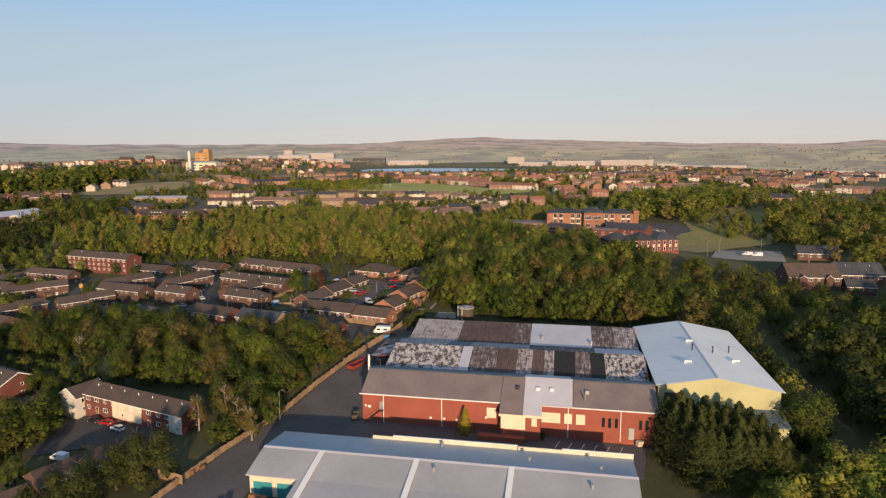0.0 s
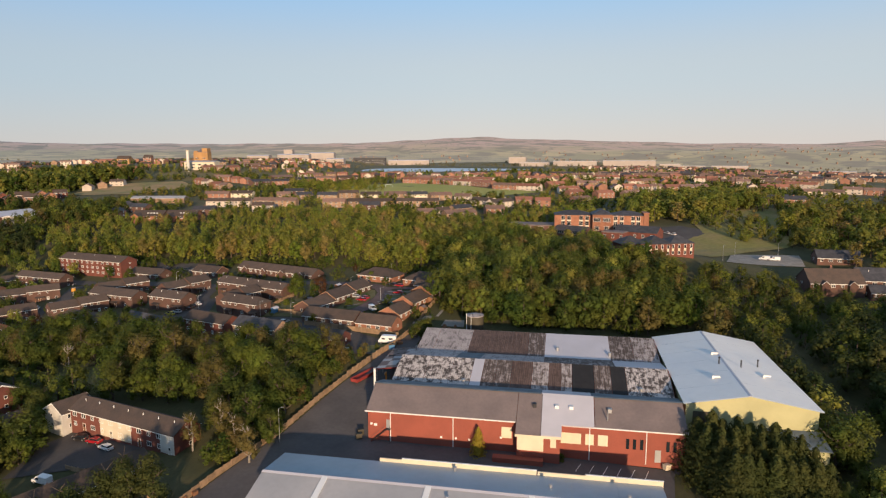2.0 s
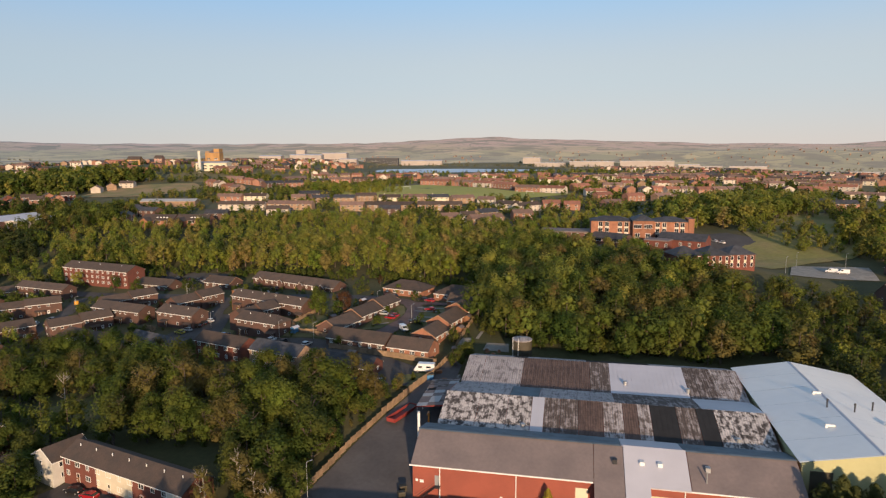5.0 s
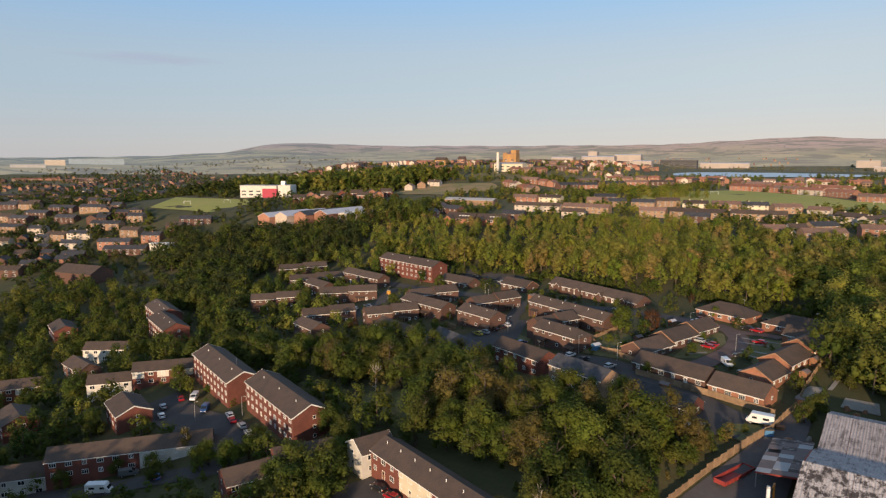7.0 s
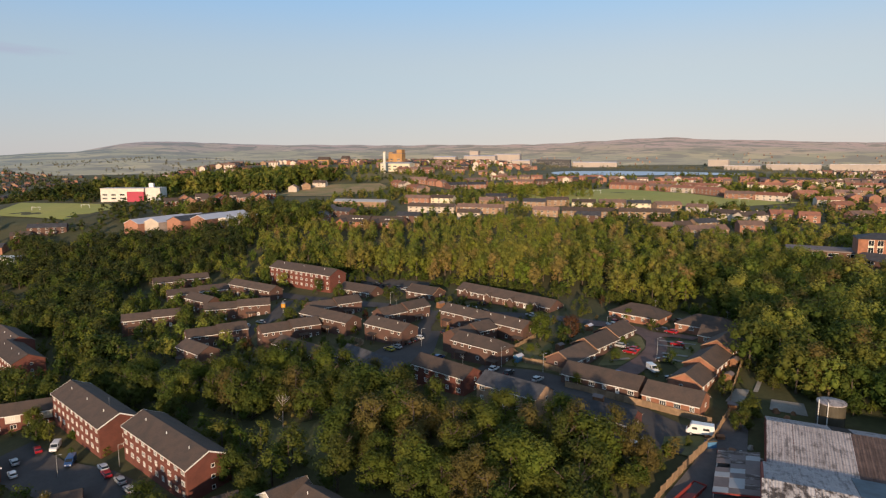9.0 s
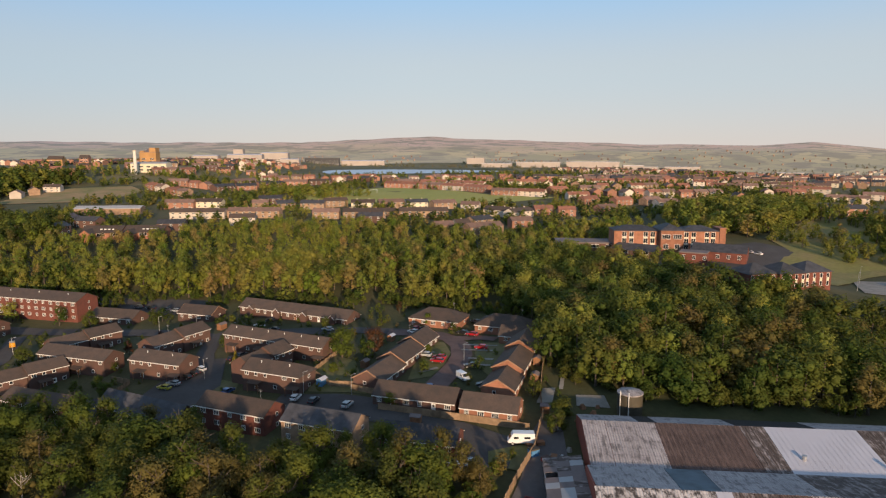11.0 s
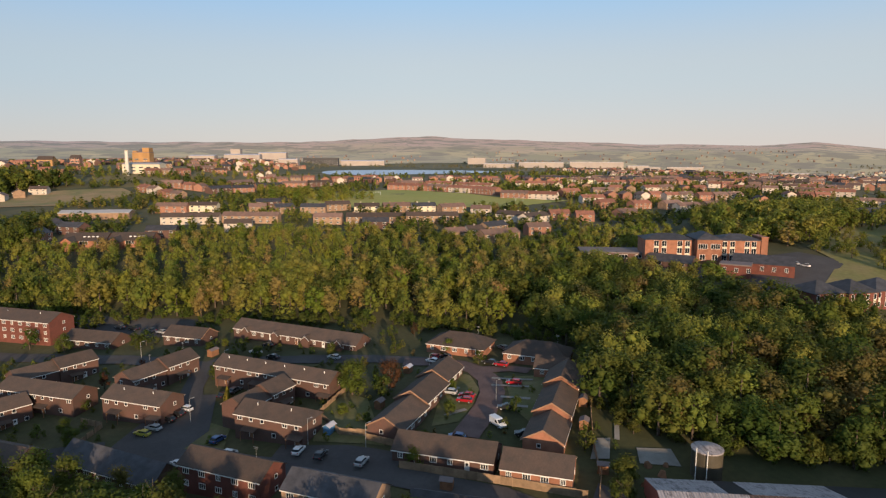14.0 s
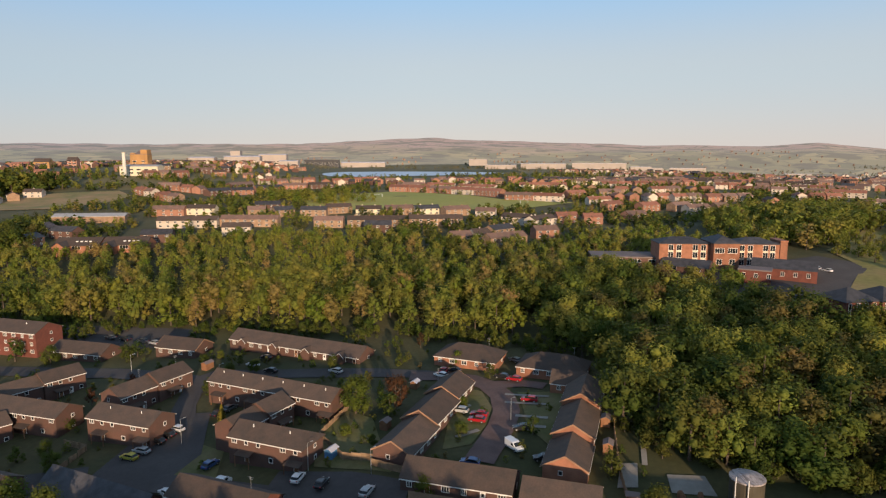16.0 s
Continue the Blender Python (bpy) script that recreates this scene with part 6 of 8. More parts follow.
def leaves(rng, n, size, kind="round", asp=0.72):
    """Leaf clumps of a crown one unit wide and one high, standing on z = 0, on dense inner boughs; gaps and an uneven outline."""
    core_v, core_f = (ICO_V, ICO_F) if n >= 700 else (OCT_V, OCT_F)
    if kind in ("cone", "column"):
        t = 1 - rng.random(n) ** (0.5 if kind == "cone" else 0.8)
        a = rng.random(n) * 2 * np.pi
        lay = 0.75 + 0.25 * np.sin(t * 40 + 2 * np.sin(a * 3))
        taper = 0.62
        r = 0.5 * (1 - t) ** taper * (0.55 + 0.45 * np.sqrt(rng.random(n))) * lay
        c = np.stack([r * np.cos(a), r * np.sin(a), t * 0.98 + 0.02], -1)
        out = np.stack([np.cos(a), np.sin(a), np.full(n, 0.35)], -1)
        boughs = [core_v * [0.25 * (1 - u) ** taper, 0.25 * (1 - u) ** taper, 0.1] + [0, 0, u] for u in np.linspace(0.06, 0.86, 9)]
    else:
        k = 17 if n >= 700 else 13 if n > 200 else 9
        turn, rise = np.arange(k) * 2.4 + rng.uniform(0, 0.7, k), rng.permutation(np.linspace(-0.5, 0.98, k))
        flank = np.sqrt(1 - rise ** 2)
        bc = np.stack([flank * np.cos(turn), flank * np.sin(turn), rise], -1) * rng.uniform(0.20, 0.35, (k, 1))
        br = rng.uniform(0.12, 0.20, k)
        if kind == "tall":
            bc[:, :2] *= 0.8
            bc[:, 2] *= 1.35
        pick = rng.choice(k, n, p=br ** 2 / (br ** 2).sum())
        d = rng.normal(size=(n, 3))
        d /= np.linalg.norm(d, axis=1)[:, None]
        d[:, 2] = np.where(d[:, 2] < -0.3, -d[:, 2], d[:, 2])
        rad = br[pick, None] * (0.72 + 0.52 * rng.random((n, 1)))
        c = bc[pick] + d * rad * [1, 1, asp] + rng.normal(size=(n, 3)) * 0.018
        out = 0.95 * d + 0.4 * (c / (np.linalg.norm(c, axis=1)[:, None] + 1e-6))
        boughs = [q + core_v * [1, 1, asp] * r * rng.uniform(0.42, 0.60, (len(core_v), 1)) for q, r in zip(bc, br)]
        lo, hi = c[:, 2].min(), c[:, 2].max()
        c[:, 2] = (c[:, 2] - lo) / (hi - lo)
        for q in boughs:
            q[:, 2] = (q[:, 2] - lo) / (hi - lo)
    nrm = out / np.linalg.norm(out, axis=1)[:, None] + rng.normal(size=(n, 3)) * 0.30
    nrm /= np.linalg.norm(nrm, axis=1)[:, None]
    t1 = np.cross(nrm, rng.normal(size=(n, 3)))
    t1 /= np.linalg.norm(t1, axis=1)[:, None]
    t2 = np.cross(nrm, t1)
    s = size * 0.92 * rng.uniform(0.6, 1.5, (n, 1))
    w = s * rng.uniform(0.6, 1.0, (n, 1))
    k = rng.uniform(-0.6, 0.6, (n, 1)) * s
    flat = np.array([1, 1, asp])
    v = np.stack([c + (-t1 * s - t2 * w * 0.6) * flat, c + (t1 * s - t2 * w * 0.6) * flat, c + (t2 * w * 1.1 + t1 * k) * flat], 1).reshape(-1, 3)
    f = np.arange(3 * n).reshape(n, 3)
    if n > 130:
        f = np.concatenate([f] + [core_f + 3 * n + i * len(core_v) for i in range(len(boughs))])
        v = np.concatenate([v] + boughs)
    return v, f


def limbs(rng, mb, bark, h, crown0, wide, many=5):
    """A tapered trunk with limbs, one unit high."""
    p, r = Vector((0, 0, -0.05)), 0.028
    for i in range(4):
        q = Vector((rng.uniform(-0.02, 0.02), rng.uniform(-0.02, 0.02), (i + 1) * h / 4))
        mb.tube(p, q, r, r * 0.74, bark, 7, caps=i == 3)
        p, r = q, r * 0.74
    for i in range(many):
        a, z = i * 2.4 + rng.uniform(0, 1), rng.uniform(crown0 * 0.8, h * 0.9)
        b0 = Vector((0, 0, z))
        b1 = Vector((math.cos(a) * wide * rng.uniform(0.45, 0.7), math.sin(a) * wide * rng.uniform(0.45, 0.7), z + rng.uniform(0.12, 0.26)))
        mid = b0.lerp(b1, 0.5) + Vector((0, 0, -0.02))
        mb.tube(b0, mid, 0.012, 0.008, bark, 5, caps=False).tube(mid, b1, 0.008, 0.003, bark, 5)
        for k in range(2):
            e = mid + Vector((rng.uniform(-0.12, 0.12), rng.uniform(-0.12, 0.12), rng.uniform(0.08, 0.2)))
            mb.tube(mid, e, 0.006, 0.002, bark, 4, caps=False)


def tree_kind(seed, kind, leaf, n, size, crown0=0.22, wide=0.62, bark="bark", trunk=0.75):
    """Meshes for one kind of tree, one unit high."""
    r = random.Random(seed)
    v, f = leaves(np.random.default_rng(seed), n, size, kind)
    v = v * np.array([wide, wide, 1 - crown0]) + np.array([0, 0, crown0])
    mb = Mesh()
    limbs(r, mb, M[bark], trunk, crown0, wide / 2, 6 if kind not in ("cone", "column") else 0)
    return dict(crown=np_mesh("crown", v, f, np.zeros(len(f)), [M[leaf]]), trunk=mb.data("trunk"))


KINDS = {
    "oak": [tree_kind(1 + i, "round", "nearleaf", 2400, 0.026, 0.08, 0.92) for i in range(3)],
    "spring": [tree_kind(11 + i, "round", "nearspring", 2400, 0.026, 0.08, 0.88) for i in range(2)],
    "poplar": [tree_kind(21 + i, "tall", "nearleaf", 2300, 0.026, 0.06, 0.74) for i in range(2)],
    "russet": [tree_kind(31 + i, "tall", "nearrusset", 2200, 0.023, 0.08, 0.80, trunk=0.9) for i in range(2)],
    "copper": [tree_kind(41, "round", "copper", 2150, 0.024, 0.14, 0.74)],
    "cypress": [tree_kind(55 + i, "column", "needle", 2600, 0.022, 0.01, 0.52, trunk=0.9) for i in range(2)],
    "leyland": [tree_kind(57 + i, "tall", "needle", 2600, 0.024, 0.01, 0.80, trunk=0.9) for i in range(2)],
    "gold": [tree_kind(61, "column", "goldleaf", 2000, 0.032, 0.02, 0.66, trunk=0.9)],
    "birch": [tree_kind(71 + i, "tall", "nearrusset", 1300, 0.024, 0.2, 0.66, "birch", 0.95) for i in range(2)],
    "bare": [tree_kind(81, "round", "nearrusset", 500, 0.018, 0.22, 0.70, "birch", 0.95)],
    "shrub": [tree_kind(91, "round", "nearleaf", 1300, 0.04, 0.02, 1.15, trunk=0.5), tree_kind(92, "round", "nearspring", 1300, 0.04, 0.02, 1.15, trunk=0.5)],
}
WORDS = dict(leyland="broad dense dark green conifer", oak="broad green leafy tree with rounded crown", spring="tree in fresh bright green leaf", poplar="tall green leafy tree with narrow crown", russet="tall tree with thin russet spring leaf", copper="copper-leaved tree", cypress="tall dense columnar evergreen conifer", gold="small golden conifer", birch="slender pale-barked tree with sparse leaf", bare="bare pale tree with few leaves", shrub="dense green shrub")
TR = random.Random(23)


def tree(kind, x, y, h, wide=1.0, where="in the wood"):
    k = TR.choice(KINDS[kind])
    t = new("shrub" if kind == "shrub" else "tree")
    s = h * wide * TR.uniform(0.9, 1.1)
    t.matrix_basis = pose(x, y, ground(x, y) - 0.1, 0, 0, TR.uniform(0, 360)) @ Matrix.Diagonal((s, s, h, 1))
    tagged(t, WORDS[kind] + " " + where, "shrub" if kind == "shrub" else "tree", "trees " + where)
    part("trunk", k["trunk"], t), part("crown", k["crown"], t)


def inside(poly, x, y):
    hit = np.zeros(len(x), bool)
    for (x0, y0), (x1, y1) in zip(poly, poly[1:] + poly[:1]):
        cross = ((y0 > y) != (y1 > y)) & (x < (x1 - x0) * (y - y0) / ((y1 - y0) or 1e-9) + x0)
        hit ^= cross
    return hit


def spots(poly, gap, seed, margin=1.5):
    rng = np.random.default_rng(seed)
    xs, ys = [p[0] for p in poly], [p[1] for p in poly]
    gx, gy = np.meshgrid(np.arange(min(xs), max(xs), gap), np.arange(min(ys), max(ys), gap))
    x, y = gx.ravel() + rng.uniform(-0.42, 0.42, gx.size) * gap, gy.ravel() + rng.uniform(-0.42, 0.42, gx.size) * gap
    ok = inside(poly, x, y) & free(x, y, margin)
    return x[ok], y[ok]


def wood(name, poly, gap, seed, mix, tall, label, leaf_n=480, clump=0.062, margin=1.5, skip=None):
    """A wood of trees nobody could count: crowns and trunks joined into one mesh."""
    rng = np.random.default_rng(seed)
    x, y = spots(poly, gap, seed, margin) if isinstance(poly, list) else poly
    if skip is not None:
        keep = ~skip(x, y)
        x, y = x[keep], y[keep]
    if not len(x):
        return
    kinds = [m[0] for m in mix]
    p = np.array([m[1] for m in mix], float)
    shapes = dict(darkleaf=("round", 0.08, 0.92), nearleaf=("round", 0.08, 0.92), nearspring=("round", 0.08, 0.88), nearrusset=("tall", 0.1, 0.86), plainleaf=("round", 0.05, 1.0), leaf=("round", 0.08, 0.90), spring=("round", 0.08, 0.86), russet=("tall", 0.1, 0.84), poplar=("tall", 0.08, 0.76), copper=("round", 0.14, 0.7), needle=("cone", 0.02, 0.5))
    leaf_n, clump = (int(leaf_n * 0.68), clump * 0.86) if leaf_n > 600 else (int(leaf_n * 0.85), clump * 0.9) if leaf_n > 200 else (leaf_n, clump)
    lib = {k: [leaves(np.random.default_rng(seed * 7 + i), leaf_n, clump, shapes[k][0]) for i in range(3)] for k in kinds}
    pick = rng.choice(len(kinds), len(x), p=p / p.sum())
    zs = height(x, y)
    V, F, MI, T, n = [], [], [], [], 0
    names = ["bark"] + [dict(poplar="leaf").get(k, k) for k in kinds]
    for i in range(len(x)):
        k = kinds[pick[i]]
        v, f = lib[k][rng.integers(3)]
        h, a = rng.uniform(*tall), rng.random() * 6.28
        _, c0, wd = shapes[k]
        wd = wd * rng.uniform(0.85, 1.22)
        ca, sa = math.cos(a), math.sin(a)
        px = (v[:, 0] * ca - v[:, 1] * sa) * wd * h + x[i]
        py = (v[:, 0] * sa + v[:, 1] * ca) * wd * h + y[i]
        pz = (v[:, 2] * (1 - c0) + c0) * h + zs[i]
        V.append(np.stack([px, py, pz], -1)), F.append(f + n), MI.append(np.full(len(f), pick[i] + 1)), T.append(np.full(len(f), rng.uniform(-1, 1)))
        n += len(v)
        r = 0.022 * h
        q = np.array([[sx * r * (1 - 0.75 * t), sy * r * (1 - 0.75 * t), (-0.05 + t * 0.8) * h] for t in (0, 1) for sx, sy in ((1, 1), (-1, 1), (-1, -1), (1, -1))]) + [x[i], y[i], zs[i]]
        V.append(q), F.append(np.array([[0, 1, 5], [0, 5, 4], [1, 2, 6], [1, 6, 5], [2, 3, 7], [2, 7, 6], [3, 0, 4], [3, 4, 7]]) + n), MI.append(np.zeros(8)), T.append(np.zeros(8))
        n += 8
    tagged(new(name, np_mesh(name, np.concatenate(V), np.concatenate(F), np.concatenate(MI), [M[k] for k in names], np.concatenate(T))), label, "wood", kind="stuff")


def plant(poly, gap, seed, mix, tall, where, margin=2.0):
    x, y = spots(poly, gap, seed, margin)
    r = random.Random(seed)
    for px, py in zip(x, y):
        k = r.choices([m[0] for m in mix], [m[1] for m in mix])[0]
        tree(k, float(px), float(py), r.uniform(*tall))


def paved(x, y):
    """True on roads, drives and yards."""
    on = np.zeros(len(x), bool)
    for poly in YARDS:
        on |= inside(poly, x, y)
    for pts, w in ROADS:
        for a, b in zip(pts, pts[1:]):
            d = b - a
            u = np.clip(((x - a.x) * d.x + (y - a.y) * d.y) / max(d.length_squared, 1e-6), 0, 1)
            on |= np.hypot(x - a.x - u * d.x, y - a.y - u * d.y) < w / 2 + 1.0
    return on


MIXED = [("nearleaf", 6), ("leaf", 2), ("nearrusset", 1.5), ("nearspring", 1)]
# the wood between the fence and the estate
plant([(-44, 168), (-31, 194), (-47, 203), (-78, 211), (-108, 228), (-140, 236), (-175, 232), (-160, 214), (-128, 208), (-112, 214), (-96, 196), (-118, 196), (-100, 184), (-70, 176), (-56, 156)], 7.2, 3,
      [("oak", 5), ("poplar", 2), ("spring", 2), ("russet", 2)], (9.5, 15), "in the wood")
wood("undergrowth", [(-46, 166), (-32, 196), (-78, 211), (-140, 236), (-175, 232), (-112, 212), (-100, 192), (-70, 172)], 5.5, 4, [("nearleaf", 3), ("nearspring", 1)], (1.2, 3.2), "dense green undergrowth below the trees", 350, 0.085)
rng_t = np.random.default_rng(14)
tx, ty = rng_t.uniform(-64, -18, 420), rng_t.uniform(146, 216, 420)
thicket = inside([(-34, 191), (-27.5, 204), (-22, 212.5), (-30, 213), (-46, 204), (-54, 190), (-60, 162), (-56, 142), (-45, 166)], tx, ty) & ~paved(tx, ty)
wood("undergrowth", (tx[thicket], ty[thicket]), 0, 14, [("nearleaf", 4), ("nearspring", 1), ("nearrusset", 1)], (2.0, 5.5), "rough thicket along the yard fence", 420, 0.07)
# the wood behind the factory
wood("woodland", [(-6, 262), (-4, 246), (10, 236), (22, 229), (75, 216), (92, 212), (92, 290), (62, 330), (40, 372), (12, 372), (-6, 340), (-2, 300)], 7.6, 5, MIXED, (12, 16), "dense mixed leafy wood behind the factory", 1700, 0.034)
wood("woodland", [(92, 212), (108, 206), (150, 218), (164, 244), (146, 252), (128, 272), (112, 280), (92, 284)], 7.2, 51, MIXED, (8, 11), "lower leafy wood before the school wing", 1000, 0.038)
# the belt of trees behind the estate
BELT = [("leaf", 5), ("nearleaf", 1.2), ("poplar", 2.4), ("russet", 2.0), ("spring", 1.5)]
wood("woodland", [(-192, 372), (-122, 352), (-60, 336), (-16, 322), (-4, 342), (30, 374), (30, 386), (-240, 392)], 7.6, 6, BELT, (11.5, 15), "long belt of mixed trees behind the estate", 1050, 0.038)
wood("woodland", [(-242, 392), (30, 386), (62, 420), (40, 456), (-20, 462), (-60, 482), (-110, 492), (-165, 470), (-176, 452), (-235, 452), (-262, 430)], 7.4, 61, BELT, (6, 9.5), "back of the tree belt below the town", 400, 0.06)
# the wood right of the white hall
wood("woodland", [(106, 160), (100, 128), (120, 100), (210, 110), (240, 190), (235, 248), (172, 248), (150, 216), (112, 204)], 8.2, 7, [("darkleaf", 5), ("nearleaf", 3), ("nearrusset", 0.5)], (11, 16), "dense wood with shade-darkened leaves beside the white hall", 1250, 0.036)
wood("woodland", [(58, 108), (92, 96), (112, 104), (104, 128), (84, 132), (58, 120)], 6.5, 8, [("leaf", 5), ("spring", 1)], (7, 12), "leafy trees beside the warehouse", 1200, 0.038)
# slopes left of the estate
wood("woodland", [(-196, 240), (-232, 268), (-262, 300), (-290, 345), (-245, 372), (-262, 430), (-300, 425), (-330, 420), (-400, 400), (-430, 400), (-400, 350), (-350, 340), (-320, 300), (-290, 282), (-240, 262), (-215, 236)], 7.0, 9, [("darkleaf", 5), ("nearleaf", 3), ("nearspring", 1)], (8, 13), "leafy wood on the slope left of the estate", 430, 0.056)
wood("woodland", [(-262, 430), (-235, 452), (-240, 500), (-300, 520), (-345, 505), (-372, 470), (-345, 425)], 7.5, 10, MIXED, (8, 14), "leafy trees round the workshops", 450, 0.055)
# round the lower estate
plant([(-205, 228), (-188, 216), (-165, 214), (-155, 205), (-165, 222), (-196, 240)], 7.5, 12, [("oak", 4), ("spring", 1)], (9, 13), "behind the flats")
for x, y, h, k in ((-114.8, 179.4, 9.5, "oak"), (-111, 172, 8, "oak"), (-106.5, 157, 8, "spring"), (-112, 150, 8.5, "oak"), (-99, 137, 8, "oak"), (-68.7, 133.6, 11, "fir"), (-72, 130.5, 10.5, "fir"), (-63, 134, 10.5, "fir"), (-66, 130, 10, "fir"), (-76.3, 127, 10, "fir"), (-81, 123.5, 9.5, "fir"), (-85, 120.5, 9, "fir"), (-75, 122.5, 9.5, "fir"), (-57, 158.5, 11, "birch"), (-52, 153, 10, "birch"), (-47.5, 148.5, 9.5, "birch"), (-60, 163, 11, "poplar"), (-50, 160, 10, "poplar"), (-45, 158, 9, "oak"), (-63, 155, 10, "birch"),
                   (-148, 162.7, 7.5, "spring"), (-137.8, 170, 7.5, "oak"), (-141, 166, 7, "spring"), (-113.4, 156.5, 10, "oak"), (-118, 150, 9.5, "oak"), (-108, 160, 9, "oak"), (-114, 178, 9.5, "oak"), (-256, 229.7, 8, "oak"), (-246, 234, 8, "oak"), (-304, 240, 8, "oak"), (-396, 266, 9, "oak"), (-122, 206, 10, "bare"), (-202, 205, 7.5, "spring"), (-240, 192, 9, "oak"), (-203, 172.5, 8.5, "oak"), (-157, 157, 6, "oak"), (-212, 150, 7, "oak"), (-232, 186, 8, "oak"),
                   (-118, 163, 12.5, "oak"), (-110, 166, 11.5, "oak"), (-195.3, 199.3, 7.5, "oak"), (-222.3, 190.2, 5, "spring"), (-243.0, 193.1, 6.5, "oak"), (-254.2, 190.6, 9, "poplar"), (-249.4, 228.5, 7, "oak"), (-286.3, 249.9, 6.5, "oak"), (-309.8, 246.4, 6.5, "spring"), (-159.0, 169.1, 8, "birch"), (-147.6, 165.6, 7.5, "spring"), (-140.5, 165.8, 8, "spring"), (-139.0, 174.1, 8, "oak"), (-161.5, 160.3, 5.5, "spring"), (-170.1, 156.2, 5.5, "oak"), (-120.7, 159.4, 9, "oak"), (-114.2, 160.0, 9.5, "oak"), (-110.6, 161.9, 9, "spring"), (-122.8, 184.4, 10, "oak"), (-200.6, 169.9, 5.5, "oak"), (-179.2, 147.4, 6, "oak"), (-186.1, 145.1, 5.5, "spring"), (-265.0, 181.7, 7, "oak"), (-290.5, 205.8, 8, "spring"), (-329.9, 233.7, 6, "oak"), (-375.8, 251.0, 8, "oak"), (-350.1, 262.6, 8, "oak"), (-327.0, 276.1, 8, "oak"), (-183.9, 200.5, 3, "shrub"), (-166.7, 193.8, 3, "shrub"), (-257.1, 184.7, 6, "oak"), (-291.7, 212.9, 7, "poplar"), (-137, 243, 12.5, "poplar"), (-128, 241, 12, "oak"), (-119, 238, 11, "poplar"), (-123, 233, 12, "spring"), (-107, 231, 10.5, "russet"), (-96, 229, 9.5, "poplar"), (-145, 247, 11, "oak"), (-64.1, 272, 10.5, "spring"), (-54.5, 272.5, 9.5, "copper"), (-12, 219, 6.5, "oak"), (-9, 226, 5.5, "shrub"), (-163, 330, 7.5, "oak"), (-139, 329, 6.0, "oak"), (-95, 307, 4.5, "oak"), (-72, 304, 4.5, "oak"), (-97, 277, 4.5, "gold"), (-36, 300, 5, "spring"), (-40, 258, 3.5, "shrub"), (-38, 272, 3, "shrub"), (-50, 236, 4, "shrub"), (-66, 262, 3, "shrub"), (-60, 256, 2.6, "shrub"), (-102, 308, 3.5, "shrub"), (-112, 318, 3.5, "shrub"), (-108, 322, 3, "shrub"), (-136, 282, 4.5, "oak"), (-135, 270, 4.5, "oak"), (-130, 262, 5.5, "oak"), (-170, 262, 6, "oak"), (-205, 287, 7, "oak"), (-172, 300, 5.5, "oak"), (-225, 300, 6, "oak"), (-250, 312, 6.5, "oak"), (-245, 338, 6.5, "oak"), (-176, 240, 8, "spring"), (-150, 243, 8, "spring"), (-126, 238, 8.5, "poplar"), (-101, 228, 8, "spring"), (-94, 224, 7.5, "poplar"), (-73, 212, 7, "oak"), (-52, 209, 10, "spring"), (-59, 207, 9.5, "poplar"), (-40.7, 203, 11.5, "russet"), (-36, 200, 10, "russet"), (-46, 199, 11, "russet"), (-33.3, 196, 9, "russet")):
    tree("leyland" if k == "fir" else k, x, y, h * (1.1 if k == "fir" else 1), 1.0, where="beside the houses")
gx, gy = fworld(27.9, -2.4)
tree("gold", gx, gy, 7.2, where="against the factory wall")
gx, gy = fworld(46.8, -1.6)
tree("shrub", gx, gy, 2.2, where="against the factory wall")
# conifer clump beside the white hall
for i in range(36):
    u, v = 76.5 + (i % 9) * 2.6 + TR.uniform(-0.5, 0.5), -1.5 - (i // 9) * 4.2 + TR.uniform(-0.6, 0.6)
    px, py = fworld(u + (i // 9) * 1.6, v)
    tree("cypress", px, py, TR.uniform(13.5, 15.5) - 0.34 * max(0, u - 88) - 0.6 * (i // 9), 1.75, where="beside the white hall")
for u, v, h in ((106.5, 3.5, 14), (112, 9, 14), (102, -14, 9), (110, -8, 10), (97, -20, 7)):
    px, py = fworld(u, v)
    tree("oak", px, py, h, where="beside the white hall")


